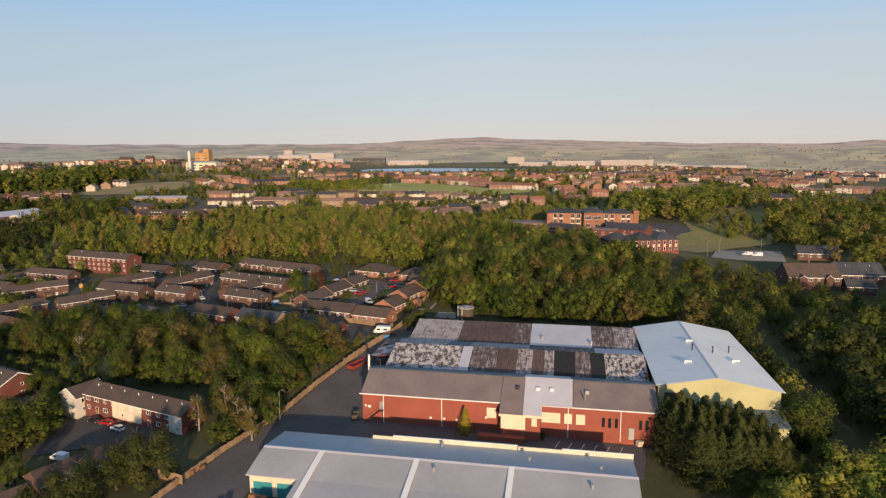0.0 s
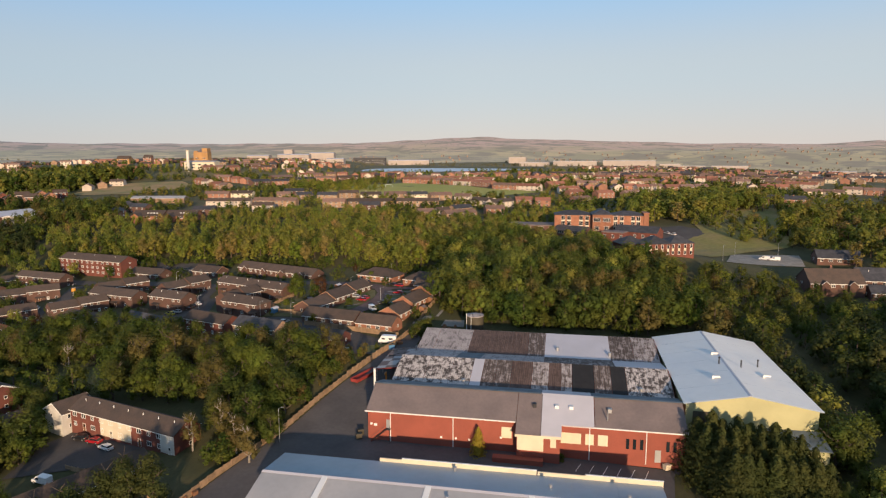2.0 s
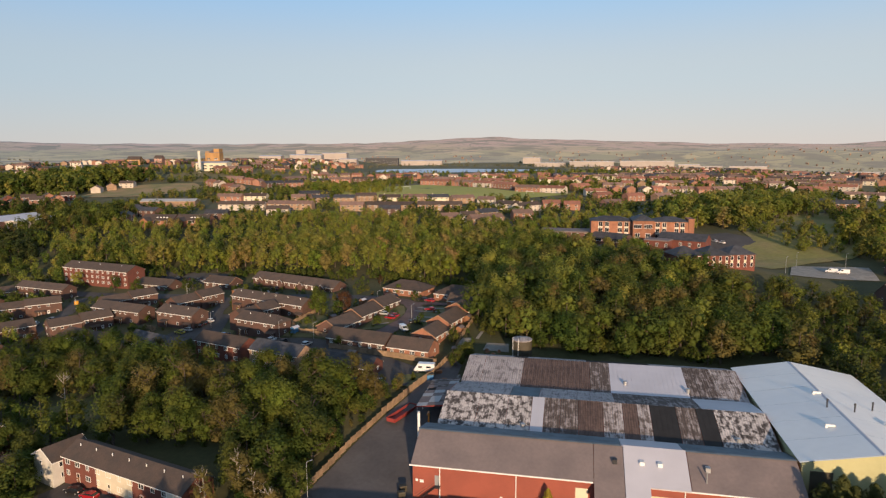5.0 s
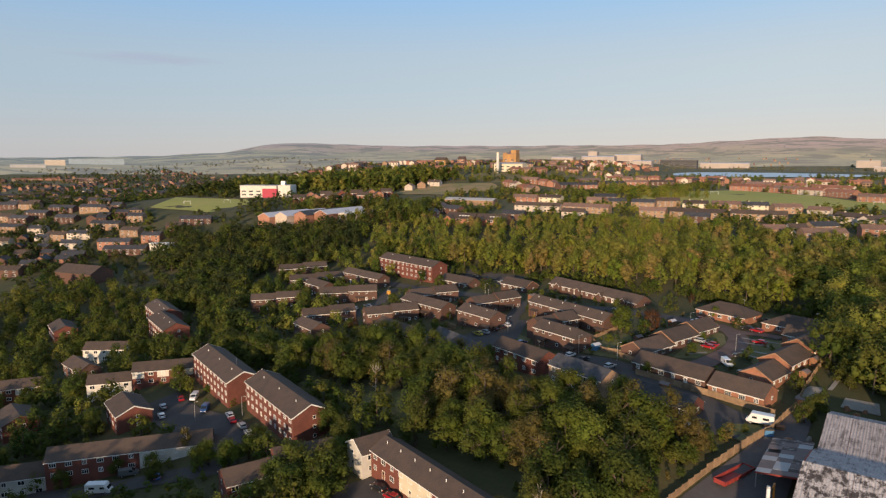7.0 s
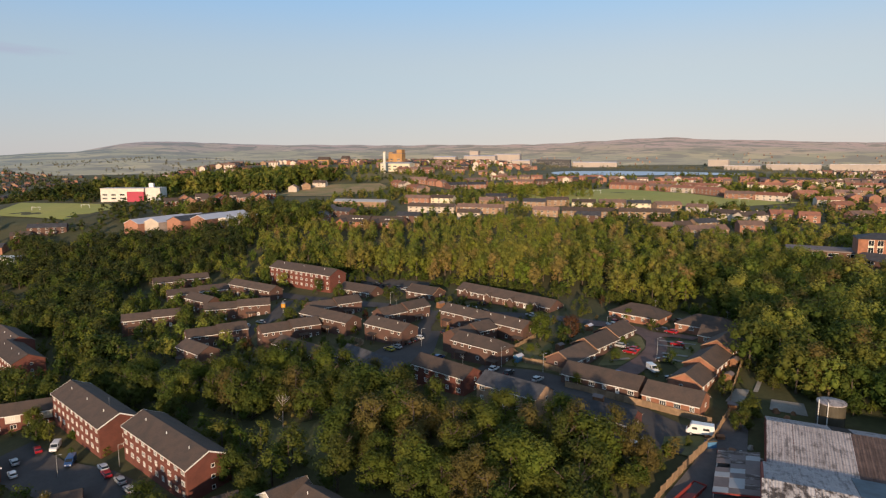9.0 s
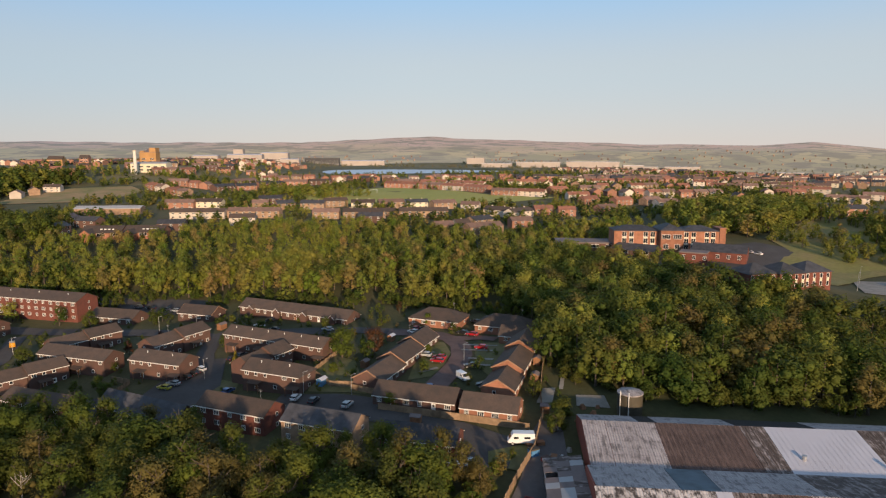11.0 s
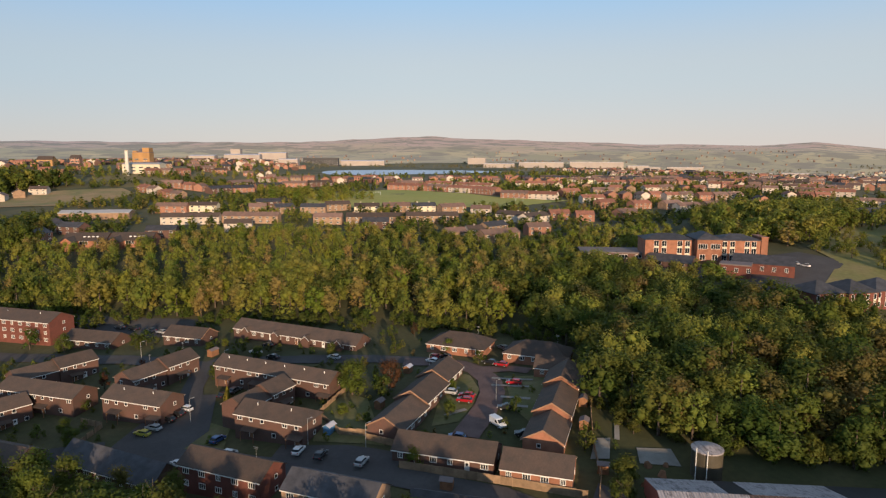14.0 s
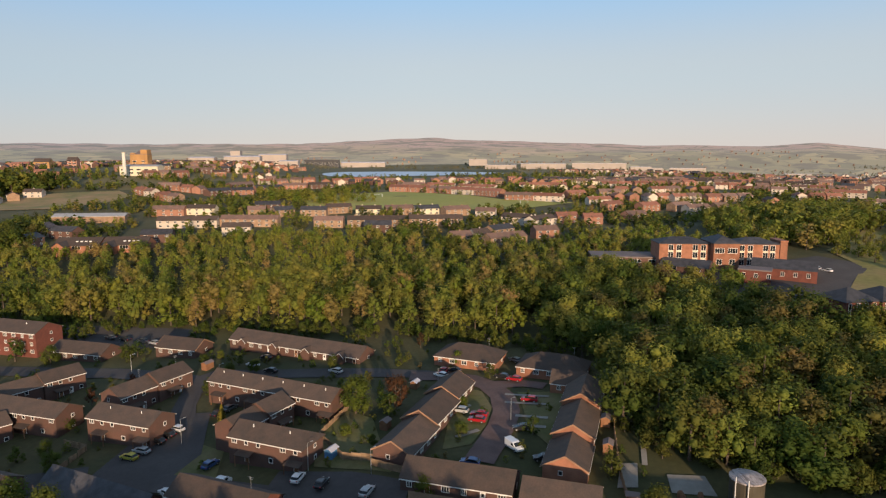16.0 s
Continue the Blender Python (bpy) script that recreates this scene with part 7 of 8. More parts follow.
# ---- scattered trees of the town and plain ----
def far_trees():
    rng = np.random.default_rng(17)
    def keep(x, y, dens, scale):
        s = np.array([noise.noise(Vector((a / scale, b / scale, 3.3))) for a, b in zip(x, y)])
        return s > dens
    field = [(-126, 640), (-105, 602), (-45, 593), (47, 600), (108, 642), (80, 652), (46, 672), (28, 698), (-12, 738), (-50, 758), (-114, 704)]
    pitch2 = [(-560, 445), (-430, 440), (-430, 500), (-470, 535), (-580, 530)]
    clear = [(-364, 608), (-302, 618), (-270, 655), (-266, 690), (-290, 722), (-334, 708), (-366, 690)]
    def band(name, n, x0, x1, y0, y1, dens, scale, tall, leaf_n, clump, label, mix):
        x, y = rng.uniform(x0, x1, n), rng.uniform(y0, y1, n)
        lake = (x > -190) & (x < 215) & (y > 1060 + 0.45 * (x + 140)) & (y < 1600)
        b = np.degrees(np.arctan2(-(x + 40), y - 60))
        ok = keep(x, y, dens, scale) & free(x, y, 2.0) & ~inside(field, x, y) & ~inside(pitch2, x, y) & ~inside(clear, x, y) & ~lake & (abs(b) < 66)
        wood(name, (x[ok], y[ok]), 0, int(abs(x0)) + n, mix, tall, label, leaf_n, clump)
    mx = [("leaf", 4), ("nearleaf", 3), ("darkleaf", 1), ("russet", 0.7), ("nearspring", 2), ("poplar", 1)]
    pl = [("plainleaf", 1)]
    band("town_trees", 5200, -420, 420, 470, 800, -0.10, 50, (3.8, 7.5), 48, 0.16, "garden and street trees between the town houses", mx)
    band("town_trees", 3600, -700, 900, 780, 1250, -0.07, 80, (4, 8), 36, 0.19, "trees among the further streets", mx)
    band("town_trees", 4600, -1150, -380, 280, 800, -0.14, 60, (4, 8.5), 40, 0.18, "trees among the houses on the lower plain", [("darkleaf", 3), ("nearleaf", 2)])
    band("town_trees", 2600, -1750, -600, 700, 1500, -0.1, 110, (4, 8), 22, 0.25, "trees and hedges of the low plain", [("darkleaf", 3), ("nearleaf", 2)])
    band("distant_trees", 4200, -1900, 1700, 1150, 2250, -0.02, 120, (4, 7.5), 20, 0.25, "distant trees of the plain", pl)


wood("woodland", [(-560, 600), (-420, 740), (-330, 735), (-372, 690), (-370, 640), (-420, 640), (-470, 590), (-520, 575)], 8, 31, [("nearleaf", 4), ("poplar", 3), ("nearspring", 1)], (14, 19), "green wood on the rise before the town", 150, 0.10)
wood("woodland", [(-600, 540), (-560, 545), (-500, 570), (-470, 590), (-540, 640), (-640, 600)], 9, 32, [("darkleaf", 4), ("nearleaf", 3)], (9, 14), "green wood behind the sports pitch", 130, 0.11)
wood("woodland", [(118, 410), (150, 400), (240, 470), (260, 520), (180, 520), (120, 470)], 7.5, 33, [("leaf", 5), ("poplar", 2), ("russet", 1)], (8, 14), "trees along the ridge behind the school", 260, 0.078)
wood("woodland", [(172, 264), (240, 262), (300, 330), (330, 420), (250, 440), (200, 400), (175, 322)], 8.5, 34, [("leaf", 5), ("spring", 1), ("russet", 1)], (7, 13), "scattered trees round the hillside houses", 260, 0.078)
wood("woodland", [(-60, 660), (-130, 700), (-170, 700), (-150, 650), (-100, 640)], 9, 35, [("leaf", 5), ("spring", 1)], (7, 11), "trees at the edge of the playing field", 120, 0.11)
far_trees()
# trees at the west end of the estate
wood("garden_trees", [(-262, 290), (-200, 250), (-172, 262), (-190, 300), (-170, 330), (-178, 374), (-240, 392), (-275, 372)], 8.0, 40, [("nearleaf", 4), ("leaf", 2), ("nearspring", 1)], (6, 9.5), "leafy trees at the west end of the estate", 520, 0.055, 1.5, paved)
# gardens and verges of the lower estate
wood("garden_trees", [(-330, 170), (-235, 150), (-205, 132), (-205, 160), (-215, 215), (-190, 225), (-205, 245), (-270, 285), (-330, 300), (-400, 300), (-420, 240)], 9.0, 41, [("nearleaf", 5), ("nearspring", 1), ("poplar", 1)], (6.5, 11), "leafy garden trees between the lower houses", 600, 0.05, margin=2.5)
wood("garden_trees", [(-450, 300), (-400, 285), (-330, 310), (-350, 345), (-420, 360), (-520, 400), (-600, 395), (-560, 330)], 13, 42, [("darkleaf", 4), ("nearleaf", 2)], (6, 10), "leafy street trees on the lower plain", 420, 0.06, margin=1.5)
wood("hedge", [(-125, 345), (-60, 329), (-22, 314), (-4, 300), (-2, 308), (-16, 322), (-60, 337), (-122, 353)], 4.5, 43, [("nearleaf", 3), ("nearspring", 1)], (3, 5.5), "leafy undergrowth along the wood edge", 450, 0.075)
wood("hedge", [(-8, 262), (-2, 240), (12, 232), (70, 214), (72, 219), (14, 240), (0, 258)], 4.0, 44, [("nearleaf", 3), ("nearspring", 1)], (3.5, 6.5), "leafy undergrowth behind the factory", 600, 0.065)
wood("hedge", [(-175, 350), (-182, 372), (-125, 358), (-128, 352)], 5, 45, [("nearleaf", 3)], (3, 5), "scrub above the parking area", 400, 0.075)
wood("garden_trees", [(-215, 120), (-105, 112), (-104, 146), (-118, 148), (-150, 142), (-190, 130)], 8.5, 46, [("nearleaf", 4), ("nearspring", 1), ("poplar", 1)], (8, 12), "leafy trees at the foot of the lower estate", 900, 0.042)
wood("garden_trees", [(-135, 196), (-122, 186), (-112, 176), (-118, 152), (-104, 148), (-104, 160), (-100, 180), (-118, 200)], 7.0, 47, [("nearleaf", 4), ("nearspring", 1)], (8, 11), "leafy trees beside the flats", 1000, 0.038, margin=2.5)
# unseen trees added below the lower estate to shade it in the evening
wood("woodland", [(-300, 96), (-232, 84), (-150, 88), (-116, 90), (-122, 110), (-215, 114), (-300, 124)], 8.5, 48, [("leaf", 4), ("spring", 1), ("poplar", 1)], (17, 21), "tall leafy shelter belt below the lower estate", 260, 0.075)
# trees round the school
wood("woodland", [(40, 424), (66, 416), (92, 424), (112, 416), (120, 440), (84, 462), (50, 458)], 7.5, 36, [("leaf", 4), ("russet", 1), ("spring", 1)], (6, 9), "leafy trees behind the school", 260, 0.075)
wood("woodland", [(28, 372), (44, 374), (66, 350), (84, 346), (88, 362), (60, 378), (44, 392), (30, 392)], 6.5, 37, [("leaf", 4), ("spring", 1)], (7, 11), "leafy trees before the school", 480, 0.055)
wood("woodland", [(152, 430), (176, 424), (214, 430), (240, 452), (170, 452)], 8.5, 38, [("leaf", 4)], (11, 14), "row of large trees above the meadow", 330, 0.065)
wood("woodland", [(168, 330), (190, 330), (222, 380), (240, 440), (220, 432), (196, 380)], 8.0, 39, [("leaf", 4), ("spring", 1)], (6, 10), "leafy trees along the meadow edge", 330, 0.065)
wood("woodland", [(150, 342), (176, 342), (190, 392), (182, 420), (150, 412), (146, 396), (152, 372)], 8.5, 49, [("leaf", 4), ("russet", 1), ("spring", 1)], (5, 9), "leafy trees beside the school yard", 380, 0.06)


# shrubs and small trees of the gardens
ESTATE = [(-4, 236), (-3, 292), (-60, 330), (-120, 345), (-200, 362), (-262, 340), (-250, 300), (-196, 246), (-140, 240), (-60, 226), (-20, 226)]
LOWER = [(-104, 128), (-120, 190), (-190, 240), (-270, 290), (-380, 300), (-400, 240), (-300, 165), (-215, 120)]
wood("garden_shrubs", ESTATE, 6.2, 71, [("nearleaf", 4), ("nearspring", 2), ("nearrusset", 1)], (1.2, 2.8), "small shrubs and hedges in the estate gardens", 130, 0.10, 1.0, paved)
wood("garden_shrubs", ESTATE, 13.0, 72, [("nearleaf", 4), ("nearspring", 2), ("copper", 0.4)], (3.5, 6.5), "small trees in the estate gardens", 420, 0.06, 1.8, paved)
wood("garden_shrubs", LOWER, 7.5, 73, [("nearleaf", 4), ("nearspring", 1)], (1.4, 3.2), "shrubs and hedges round the lower houses", 130, 0.10, 1.0, paved)
wood("garden_shrubs", LOWER, 13.0, 74, [("nearleaf", 4), ("nearspring", 2)], (5, 9), "garden trees round the lower houses", 480, 0.055, 2.0, paved)
side = [fworld(u, v) for u, v in ((106, 4), (113, 6), (113, 72), (104, 78), (78, 74), (78, 66), (106, 64))]
wood("woodland", [(float(x), float(y)) for x, y in side], 6.0, 50, [("darkleaf", 4), ("leaf", 1)], (8, 13), "dark leafy trees close behind the white hall", 640, 0.046)


# ---- vehicles ----
def rounded(section, r=0.06):
    """Cuts the corners of a section."""
    out, n = [], len(section)
    for i, p in enumerate(section):
        a, b, c = Vector(section[i - 1]), Vector(p), Vector(section[(i + 1) % n])
        for q in (a, c):
            d = q - b
            out.append(tuple(b + d.normalized() * min(r, d.length * 0.3)))
    return out


def body_shape(section, half, material, taper=0.08):
    """A side outline (y, z) drawn out across x, drawn in towards its flanks."""
    b, k, n = Mesh(), None, len(section)
    cy, cz = sum(p[0] for p in section) / n, sum(p[1] for p in section) / n
    rings = [(-half, 1 - taper), (-half * 0.86, 1.0), (half * 0.86, 1.0), (half, 1 - taper)]
    b.slot(material)
    for x, s in rings:
        b.v += [(x, cy + (y - cy) * s, cz + (z - cz) * s) for y, z in section]
    for r in range(3):
        for i in range(n):
            j = (i + 1) % n
            b.f.append((r * n + i, (r + 1) * n + i, (r + 1) * n + j, r * n + j)), b.m.append(0)
    b.f += [tuple(range(n)), tuple(range(3 * n, 4 * n))[::-1]]
    b.m += [0, 0]
    return b


CARS = {}


def car_parts(kind, colour):
    if (kind, colour) in CARS:
        return CARS[kind, colour]
    c, g = CAR[colour], M["glass"]
    if kind == "car":
        P = [("body", body_shape(rounded([(-2.05, 0.3), (2.0, 0.3), (2.12, 0.62), (1.95, 0.8), (1.05, 0.95), (-1.95, 0.98), (-2.12, 0.7)]), 0.86, c)),
             ("cabin_glass", body_shape(rounded([(1.15, 0.9), (0.3, 1.36), (-1.25, 1.38), (-1.95, 0.95)]), 0.76, g, 0.12)),
             ("roof", body_shape(rounded([(0.42, 1.32), (0.2, 1.46), (-1.2, 1.47), (-1.5, 1.33)], 0.05), 0.70, c, 0.1))]
        L, R, WB = 2.1, 0.31, 1.25
    elif kind == "van":
        P = [("body", body_shape(rounded([(-2.35, 0.35), (2.3, 0.35), (2.4, 0.8), (2.2, 1.05), (1.5, 1.2), (0.85, 1.9), (0.5, 2.0), (-2.35, 2.0)]), 0.92, c)),
             ("windscreen", body_shape(rounded([(1.55, 1.22), (0.95, 1.86), (0.8, 1.8), (1.35, 1.15)], 0.03), 0.8, g, 0.05)),
             ("side_glass", body_shape(rounded([(1.2, 1.2), (0.75, 1.72), (0.1, 1.72), (0.1, 1.2)], 0.04), 0.935, g, 0.05))]
        L, R, WB = 2.4, 0.33, 1.5
    else:
        P = [("body", body_shape(rounded([(-3.0, 0.45), (2.9, 0.45), (3.05, 1.0), (2.75, 1.35), (2.2, 2.1), (1.9, 2.75), (-2.9, 2.75), (-3.0, 2.4)], 0.12), 1.08, c)),
             ("windscreen", body_shape(rounded([(2.72, 1.4), (2.28, 2.05), (2.1, 2.0), (2.5, 1.35)], 0.03), 0.95, g, 0.05)),
             ("side_glass", body_shape(rounded([(1.7, 1.5), (1.7, 2.05), (0.6, 2.05), (0.6, 1.5)], 0.04), 1.095, g, 0.05)),
             ("side_glass", body_shape(rounded([(-0.6, 1.5), (-0.6, 2.05), (-2.0, 2.05), (-2.0, 1.5)], 0.04), 1.095, g, 0.05))]
        L, R, WB = 3.0, 0.36, 1.9
    P = [(n, b.data(n)) for n, b in P]
    half = 0.8 if kind == "car" else 0.86 if kind == "van" else 1.0
    wheel = Mesh().tube((-0.1, 0, 0), (0.1, 0, 0), R, R, M["tyre"], 14).data("wheel")
    hub = Mesh().tube((-0.115, 0, 0), (0.115, 0, 0), R * 0.6, R * 0.6, M["steel"], 10).data("hub")
    lamp_mesh = Mesh().box(-0.16, 0.16, -0.03, 0.03, -0.07, 0.07, M["paint"]).data("headlight")
    tail = Mesh().box(-0.13, 0.13, -0.03, 0.03, -0.1, 0.1, CAR["red"]).data("tail_light")
    CARS[kind, colour] = P, wheel, hub, lamp_mesh, tail, L, R, WB, half
    return CARS[kind, colour]


def vehicle(kind, colour, x, y, yaw, lift=0.3):
    name = dict(car="car", van="van", camper="motorhome")[kind]
    t = thing(name, f"parked {colour} {dict(car='hatchback car', van='panel van', camper='motorhome')[kind]} on the asphalt", name, x, y, ground(x, y) + lift, yaw, "parked vehicles")
    P, wheel, hub, hl, tail, L, R, WB, half = car_parts(kind, colour)
    for n, me in P:
        part(n, me, t)
    for sx in (-1, 1):
        for sy in (-1, 1):
            w = part("wheel", wheel, t, m=pose(sx * half, sy * WB, R))
            part("hub", hub, w)
        part("headlight", hl, t, m=pose(sx * 0.6, L + 0.0, 0.68))
        part("tail_light", tail, t, m=pose(sx * 0.68, -L + 0.02, 0.78))


for v in (
    ("car", "yellow", -113.9, 263.2, 65), ("car", "silver", -112.0, 265.4, 65), ("car", "black", -109.9, 269.3, 65), ("car", "black", -108.4, 271.9, 62), ("car", "white", -107.0, 274.2, 62), ("car", "blue", -94.3, 255.4, -28), ("car", "white", -74.6, 245.3, -18), ("car", "black", -69.6, 242.0, -20), ("car", "silver", -60.7, 236.9, -25),
    ("car", "white", -96.1, 311.2, 60), ("car", "black", -93.2, 316.4, 60), ("car", "black", -89.9, 305.0, 62), ("car", "silver", -70.8, 299.5, 58), ("car", "grey", -96.3, 282.5, -30), ("car", "black", -98.5, 280.0, -30), ("car", "grey", -172.7, 356.3, -30), ("car", "grey", -139.2, 343.2, 60), ("car", "silver", -134.6, 340.5, 60), ("car", "white", -41.5, 291.5, 50), ("car", "black", -146, 346, 60), ("car", "grey", -152, 349, 60),
    ("car", "red", -40.2, 295.0, -30), ("car", "black", -37.6, 294.6, 60), ("car", "black", -25.1, 288.2, 60), ("car", "red", -22.2, 285.9, 60), ("car", "red", -21.5, 271.2, 70), ("car", "silver", -39.1, 268.2, 65), ("car", "red", -34.9, 265.3, 68), ("car", "red", -35.8, 262.6, 68), ("car", "black", -26.5, 256.9, 82), ("van", "white", -29.9, 249.3, 205), ("car", "black", -24.9, 244.2, 80), ("car", "blue", -39.9, 244.8, 66), ("car", "grey", -18.8, 300.9, 30),
    ("car", "silver", -191.1, 188.6, 60), ("car", "white", -186.0, 183.6, 60), ("car", "red", -189.4, 194.2, 55), ("van", "white", -184.6, 195.4, -150), ("van", "blue", -173.5, 189.4, -150), ("car", "white", -161.6, 187.6, 60), ("car", "red", -158.4, 185.2, 58), ("car", "silver", -152.4, 183.0, 60), ("car", "silver", -147.2, 180.0, 60), ("van", "orange", -182.7, 314.4, 30), ("car", "silver", -180.9, 292.8, 70), ("van", "white", -184.2, 287.2, 10),
    ("car", "white", -100.4, 246.4, 48), ("camper", "white", -166.0, 148.2, -60), ("car", "blue", -156.9, 157.4, 60), ("van", "grey", -166.2, 156.6, -40), ("van", "white", -94.2, 146.6, 70), ("car", "red", -91.3, 163.3, 75), ("car", "white", -86.4, 159.6, 62), ("car", "black", -96.0, 165.6, 75), ("van", "white", 148.7, 306.3, 60), ("van", "white", 152.2, 304.0, 75), ("camper", "white", -21.2, 214.6, 82), ("car", "silver", -34.0, 206.8, 70), ("car", "white", -36.6, 205.4, 70),
    ("car", "red", 82.8, 145.5, -30), ("car", "silver", 125.7, 372.9, 20), ("car", "white", 128.0, 369.0, 20), ("car", "grey", 124.0, 376.0, 20), ("car", "black", -134, 250, -25), ("car", "silver", -122, 253, -25), ("van", "white", -90.0, 247.0, -28),
):
    vehicle(*v)


# ---- fences, poles and yard clutter ----
def fence_line(pts, tall, style, label):
    t = thing("fence", label, "fence", pts[0][0], pts[0][1], ground(*pts[0]))
    gz = ground(*pts[0])
    step = 2.4
    post = Mesh().box(-0.06, 0.06, -0.06, 0.06, -0.6, tall + 0.1, M["fence" if style == "wood" else "steel"]).data("post")
    if style == "wood":
        pn, k = Mesh(), 25
        pn.slot(M["fence"])
        for y, sg in ((-0.02, 1), (0.05, 0)):
            for z in (0.05, tall):
                pn.v += [(0.06 + i * 0.095, y - 0.03 * sg * ((i // 2) % 2), z) for i in range(k)]
        for i in range(k - 1):
            pn.f += [(i, i + 1, k + i + 1, k + i), (2 * k + i + 1, 2 * k + i, 3 * k + i, 3 * k + i + 1), (k + i, k + i + 1, 3 * k + i + 1, 3 * k + i)]
            pn.m += [0, 0, 0]
        panel = pn.data("panel")
    else:
        pn, k, kz = Mesh(), 9, 7
        pn.slot(M["darkmetal"])
        for i in range(k):
            for j in range(kz):
                x, z, e = 2.4 * i / (k - 1), 0.1 + tall * j / (kz - 1), 0.014
                pn.v += [(x - e, 0, z - e), (x + e, 0, z - e), (x + e, 0, z + e), (x - e, 0, z + e)]
        at = lambda i, j, c: (i * kz + j) * 4 + c
        for i in range(k):
            for j in range(kz):
                pn.f.append(tuple(at(i, j, c) for c in range(4)))
                if i + 1 < k:
                    pn.f.append((at(i, j, 1), at(i + 1, j, 0), at(i + 1, j, 3), at(i, j, 2)))
                if j + 1 < kz:
                    pn.f.append((at(i, j, 3), at(i, j, 2), at(i, j + 1, 1), at(i, j + 1, 0)))
        pn.m = [0] * len(pn.f)
        panel = pn.data("wire_panel")
    for (x0, y0), (x1, y1) in zip(pts, pts[1:]):
        n = max(1, round(math.hypot(x1 - x0, y1 - y0) / step))
        yaw = math.degrees(math.atan2(y1 - y0, x1 - x0))
        for i in range(n):
            u = i / n
            x, y = x0 + (x1 - x0) * u, y0 + (y1 - y0) * u
            m = pose(x - pts[0][0], y - pts[0][1], ground(x, y) - gz + 0.1, 0, 0, yaw)
            part("post", post, t, m=m)
            part("panel" if style == "wood" else "wire_panel", panel, t, m=m)


fence_line([(-62, 121), (-53.3, 142.8), (-43.4, 162.7), (-37.0, 178), (-31, 190)], 1.7, "wood", "pale weathered paling fence along the yard")
fence_line([(-31, 190), (-25, 201), (-19, 211), (-15.5, 221), (-13, 227)], 2.1, "wood", "tall weathered timber fence beside the yard")
fence_line([(-18, 220.5), (-29, 225.2), (-40, 229.5), (-53, 234.5)], 1.8, "wood", "timber garden fence behind the bungalows")
fence_line([(-13, 228), (-11, 238), (-7, 252), (-2, 266), (1, 280)], 1.7, "wood", "timber fence between gardens and wood")
fence_line([(-58, 248), (-66, 251), (-72, 262), (-66, 275), (-73, 279)], 1.6, "wood", "timber garden fence behind the terrace")
fence_line([(-60, 247), (-54, 243.5), (-50, 241)], 1.6, "wood", "short timber garden fence")
fence_line([(-128, 262), (-126, 270), (-133, 274)], 1.6, "wood", "timber fence beside the parking court")
fence_line([(-64, 133.5), (-57, 130)], 2.2, "wood", "timber gate screen by the lane")
fence_line([(-92, 152), (-82, 147.5)], 1.2, "wood", "low timber fence before the car park")

for x, y, h in ((-42.7, 157.5, 9.0), (-28, 262, 5.5), (-43, 284, 5.5), (-73, 249, 6), (-104, 268, 6), (-103, 300, 6), (-132, 314, 6.5), (-172, 184, 6), (-158, 189, 6), (-60, 244, 5.5), (-178, 306, 6), (140, 318, 7), (158, 312, 7), (128, 304, 7)):
    lp = thing("street_lamp", "slim grey street lamp column", "lamp post", x, y, ground(x, y), 30, "street lamps")
    part("column", Mesh().tube((0, 0, -0.5), (0, 0, h), 0.09, 0.05, M["steel"], 7), lp)
    part("arm", Mesh().tube((0, 0, h - 0.05), (0.9, 0, h + 0.1), 0.035, 0.03, M["steel"], 5), lp)
    part("lantern", Mesh().box(0.7, 1.25, -0.09, 0.09, h + 0.04, h + 0.16, M["steel"]), lp)

# lean-to canopy of old sheets on the factory's end wall
cz = ground(*fworld(-3, 36))
cn = thing("canopy", "lean-to canopy of grey corrugated sheets on the factory's end wall", "canopy", FX, FY, 0, FYAW)
shade, turn = random.Random(12), pose(0, 0, 0, 0, 0, 90)
for i in range(9):
    for j, (u0, u1) in enumerate(((-5.7, -3.0), (-3.05, -0.3), (-0.35, 2.3))):
        v0, dz = 27.2 + i * 2.1, 0.02 * (i % 2)
        if (i, j) == (5, 0):
            continue
        za, zb = cz + 3.1 + (u0 + 5.7) * 0.13 + dz, cz + 3.1 + (u1 + 5.7) * 0.13 + dz
        part("roof_sheet", Mesh().prism([(-u1, zb), (-u0, za), (-u0, za + 0.04), (-u1, zb + 0.04)], v0, v0 + 2.14, M[shade.choice(("grime", "felt", "felt", "greymetal"))]), cn, m=turn)
for v in (27.5, 33.5, 39.5, 45.5):
    part("post", Mesh().box(-5.6, -5.45, v, v + 0.15, cz - 0.3, cz + 3.1, M["steel"]), cn)
part("fascia", Mesh().prism([(-2.4, cz + 3.8), (5.7, cz + 2.8), (5.7, cz + 3.08), (-2.4, cz + 4.1)], 27.05, 27.18, M["skip"]), cn, m=turn)
part("eaves_beam", Mesh().box(-5.62, -5.48, 27.2, 46.0, cz + 2.9, cz + 3.08, M["steel"]), cn)
hx, hy = fworld(-1.6, 23.2)
hoist = thing("hoist", "orange painted steel hoist beside the canopy", "hoist", hx, hy, ground(hx, hy) + 0.1, FYAW)
part("column", Mesh().box(-0.17, 0.17, -0.17, 0.17, -0.3, 5.5, M["orangesteel"]), hoist)
part("arm", Mesh().box(-0.1, 0.1, -1.6, 0.15, 5.2, 5.48, M["orangesteel"]), hoist)
part("base", Mesh().box(-0.6, 0.6, -0.5, 0.5, -0.2, 0.9, M["orangesteel"]), hoist)
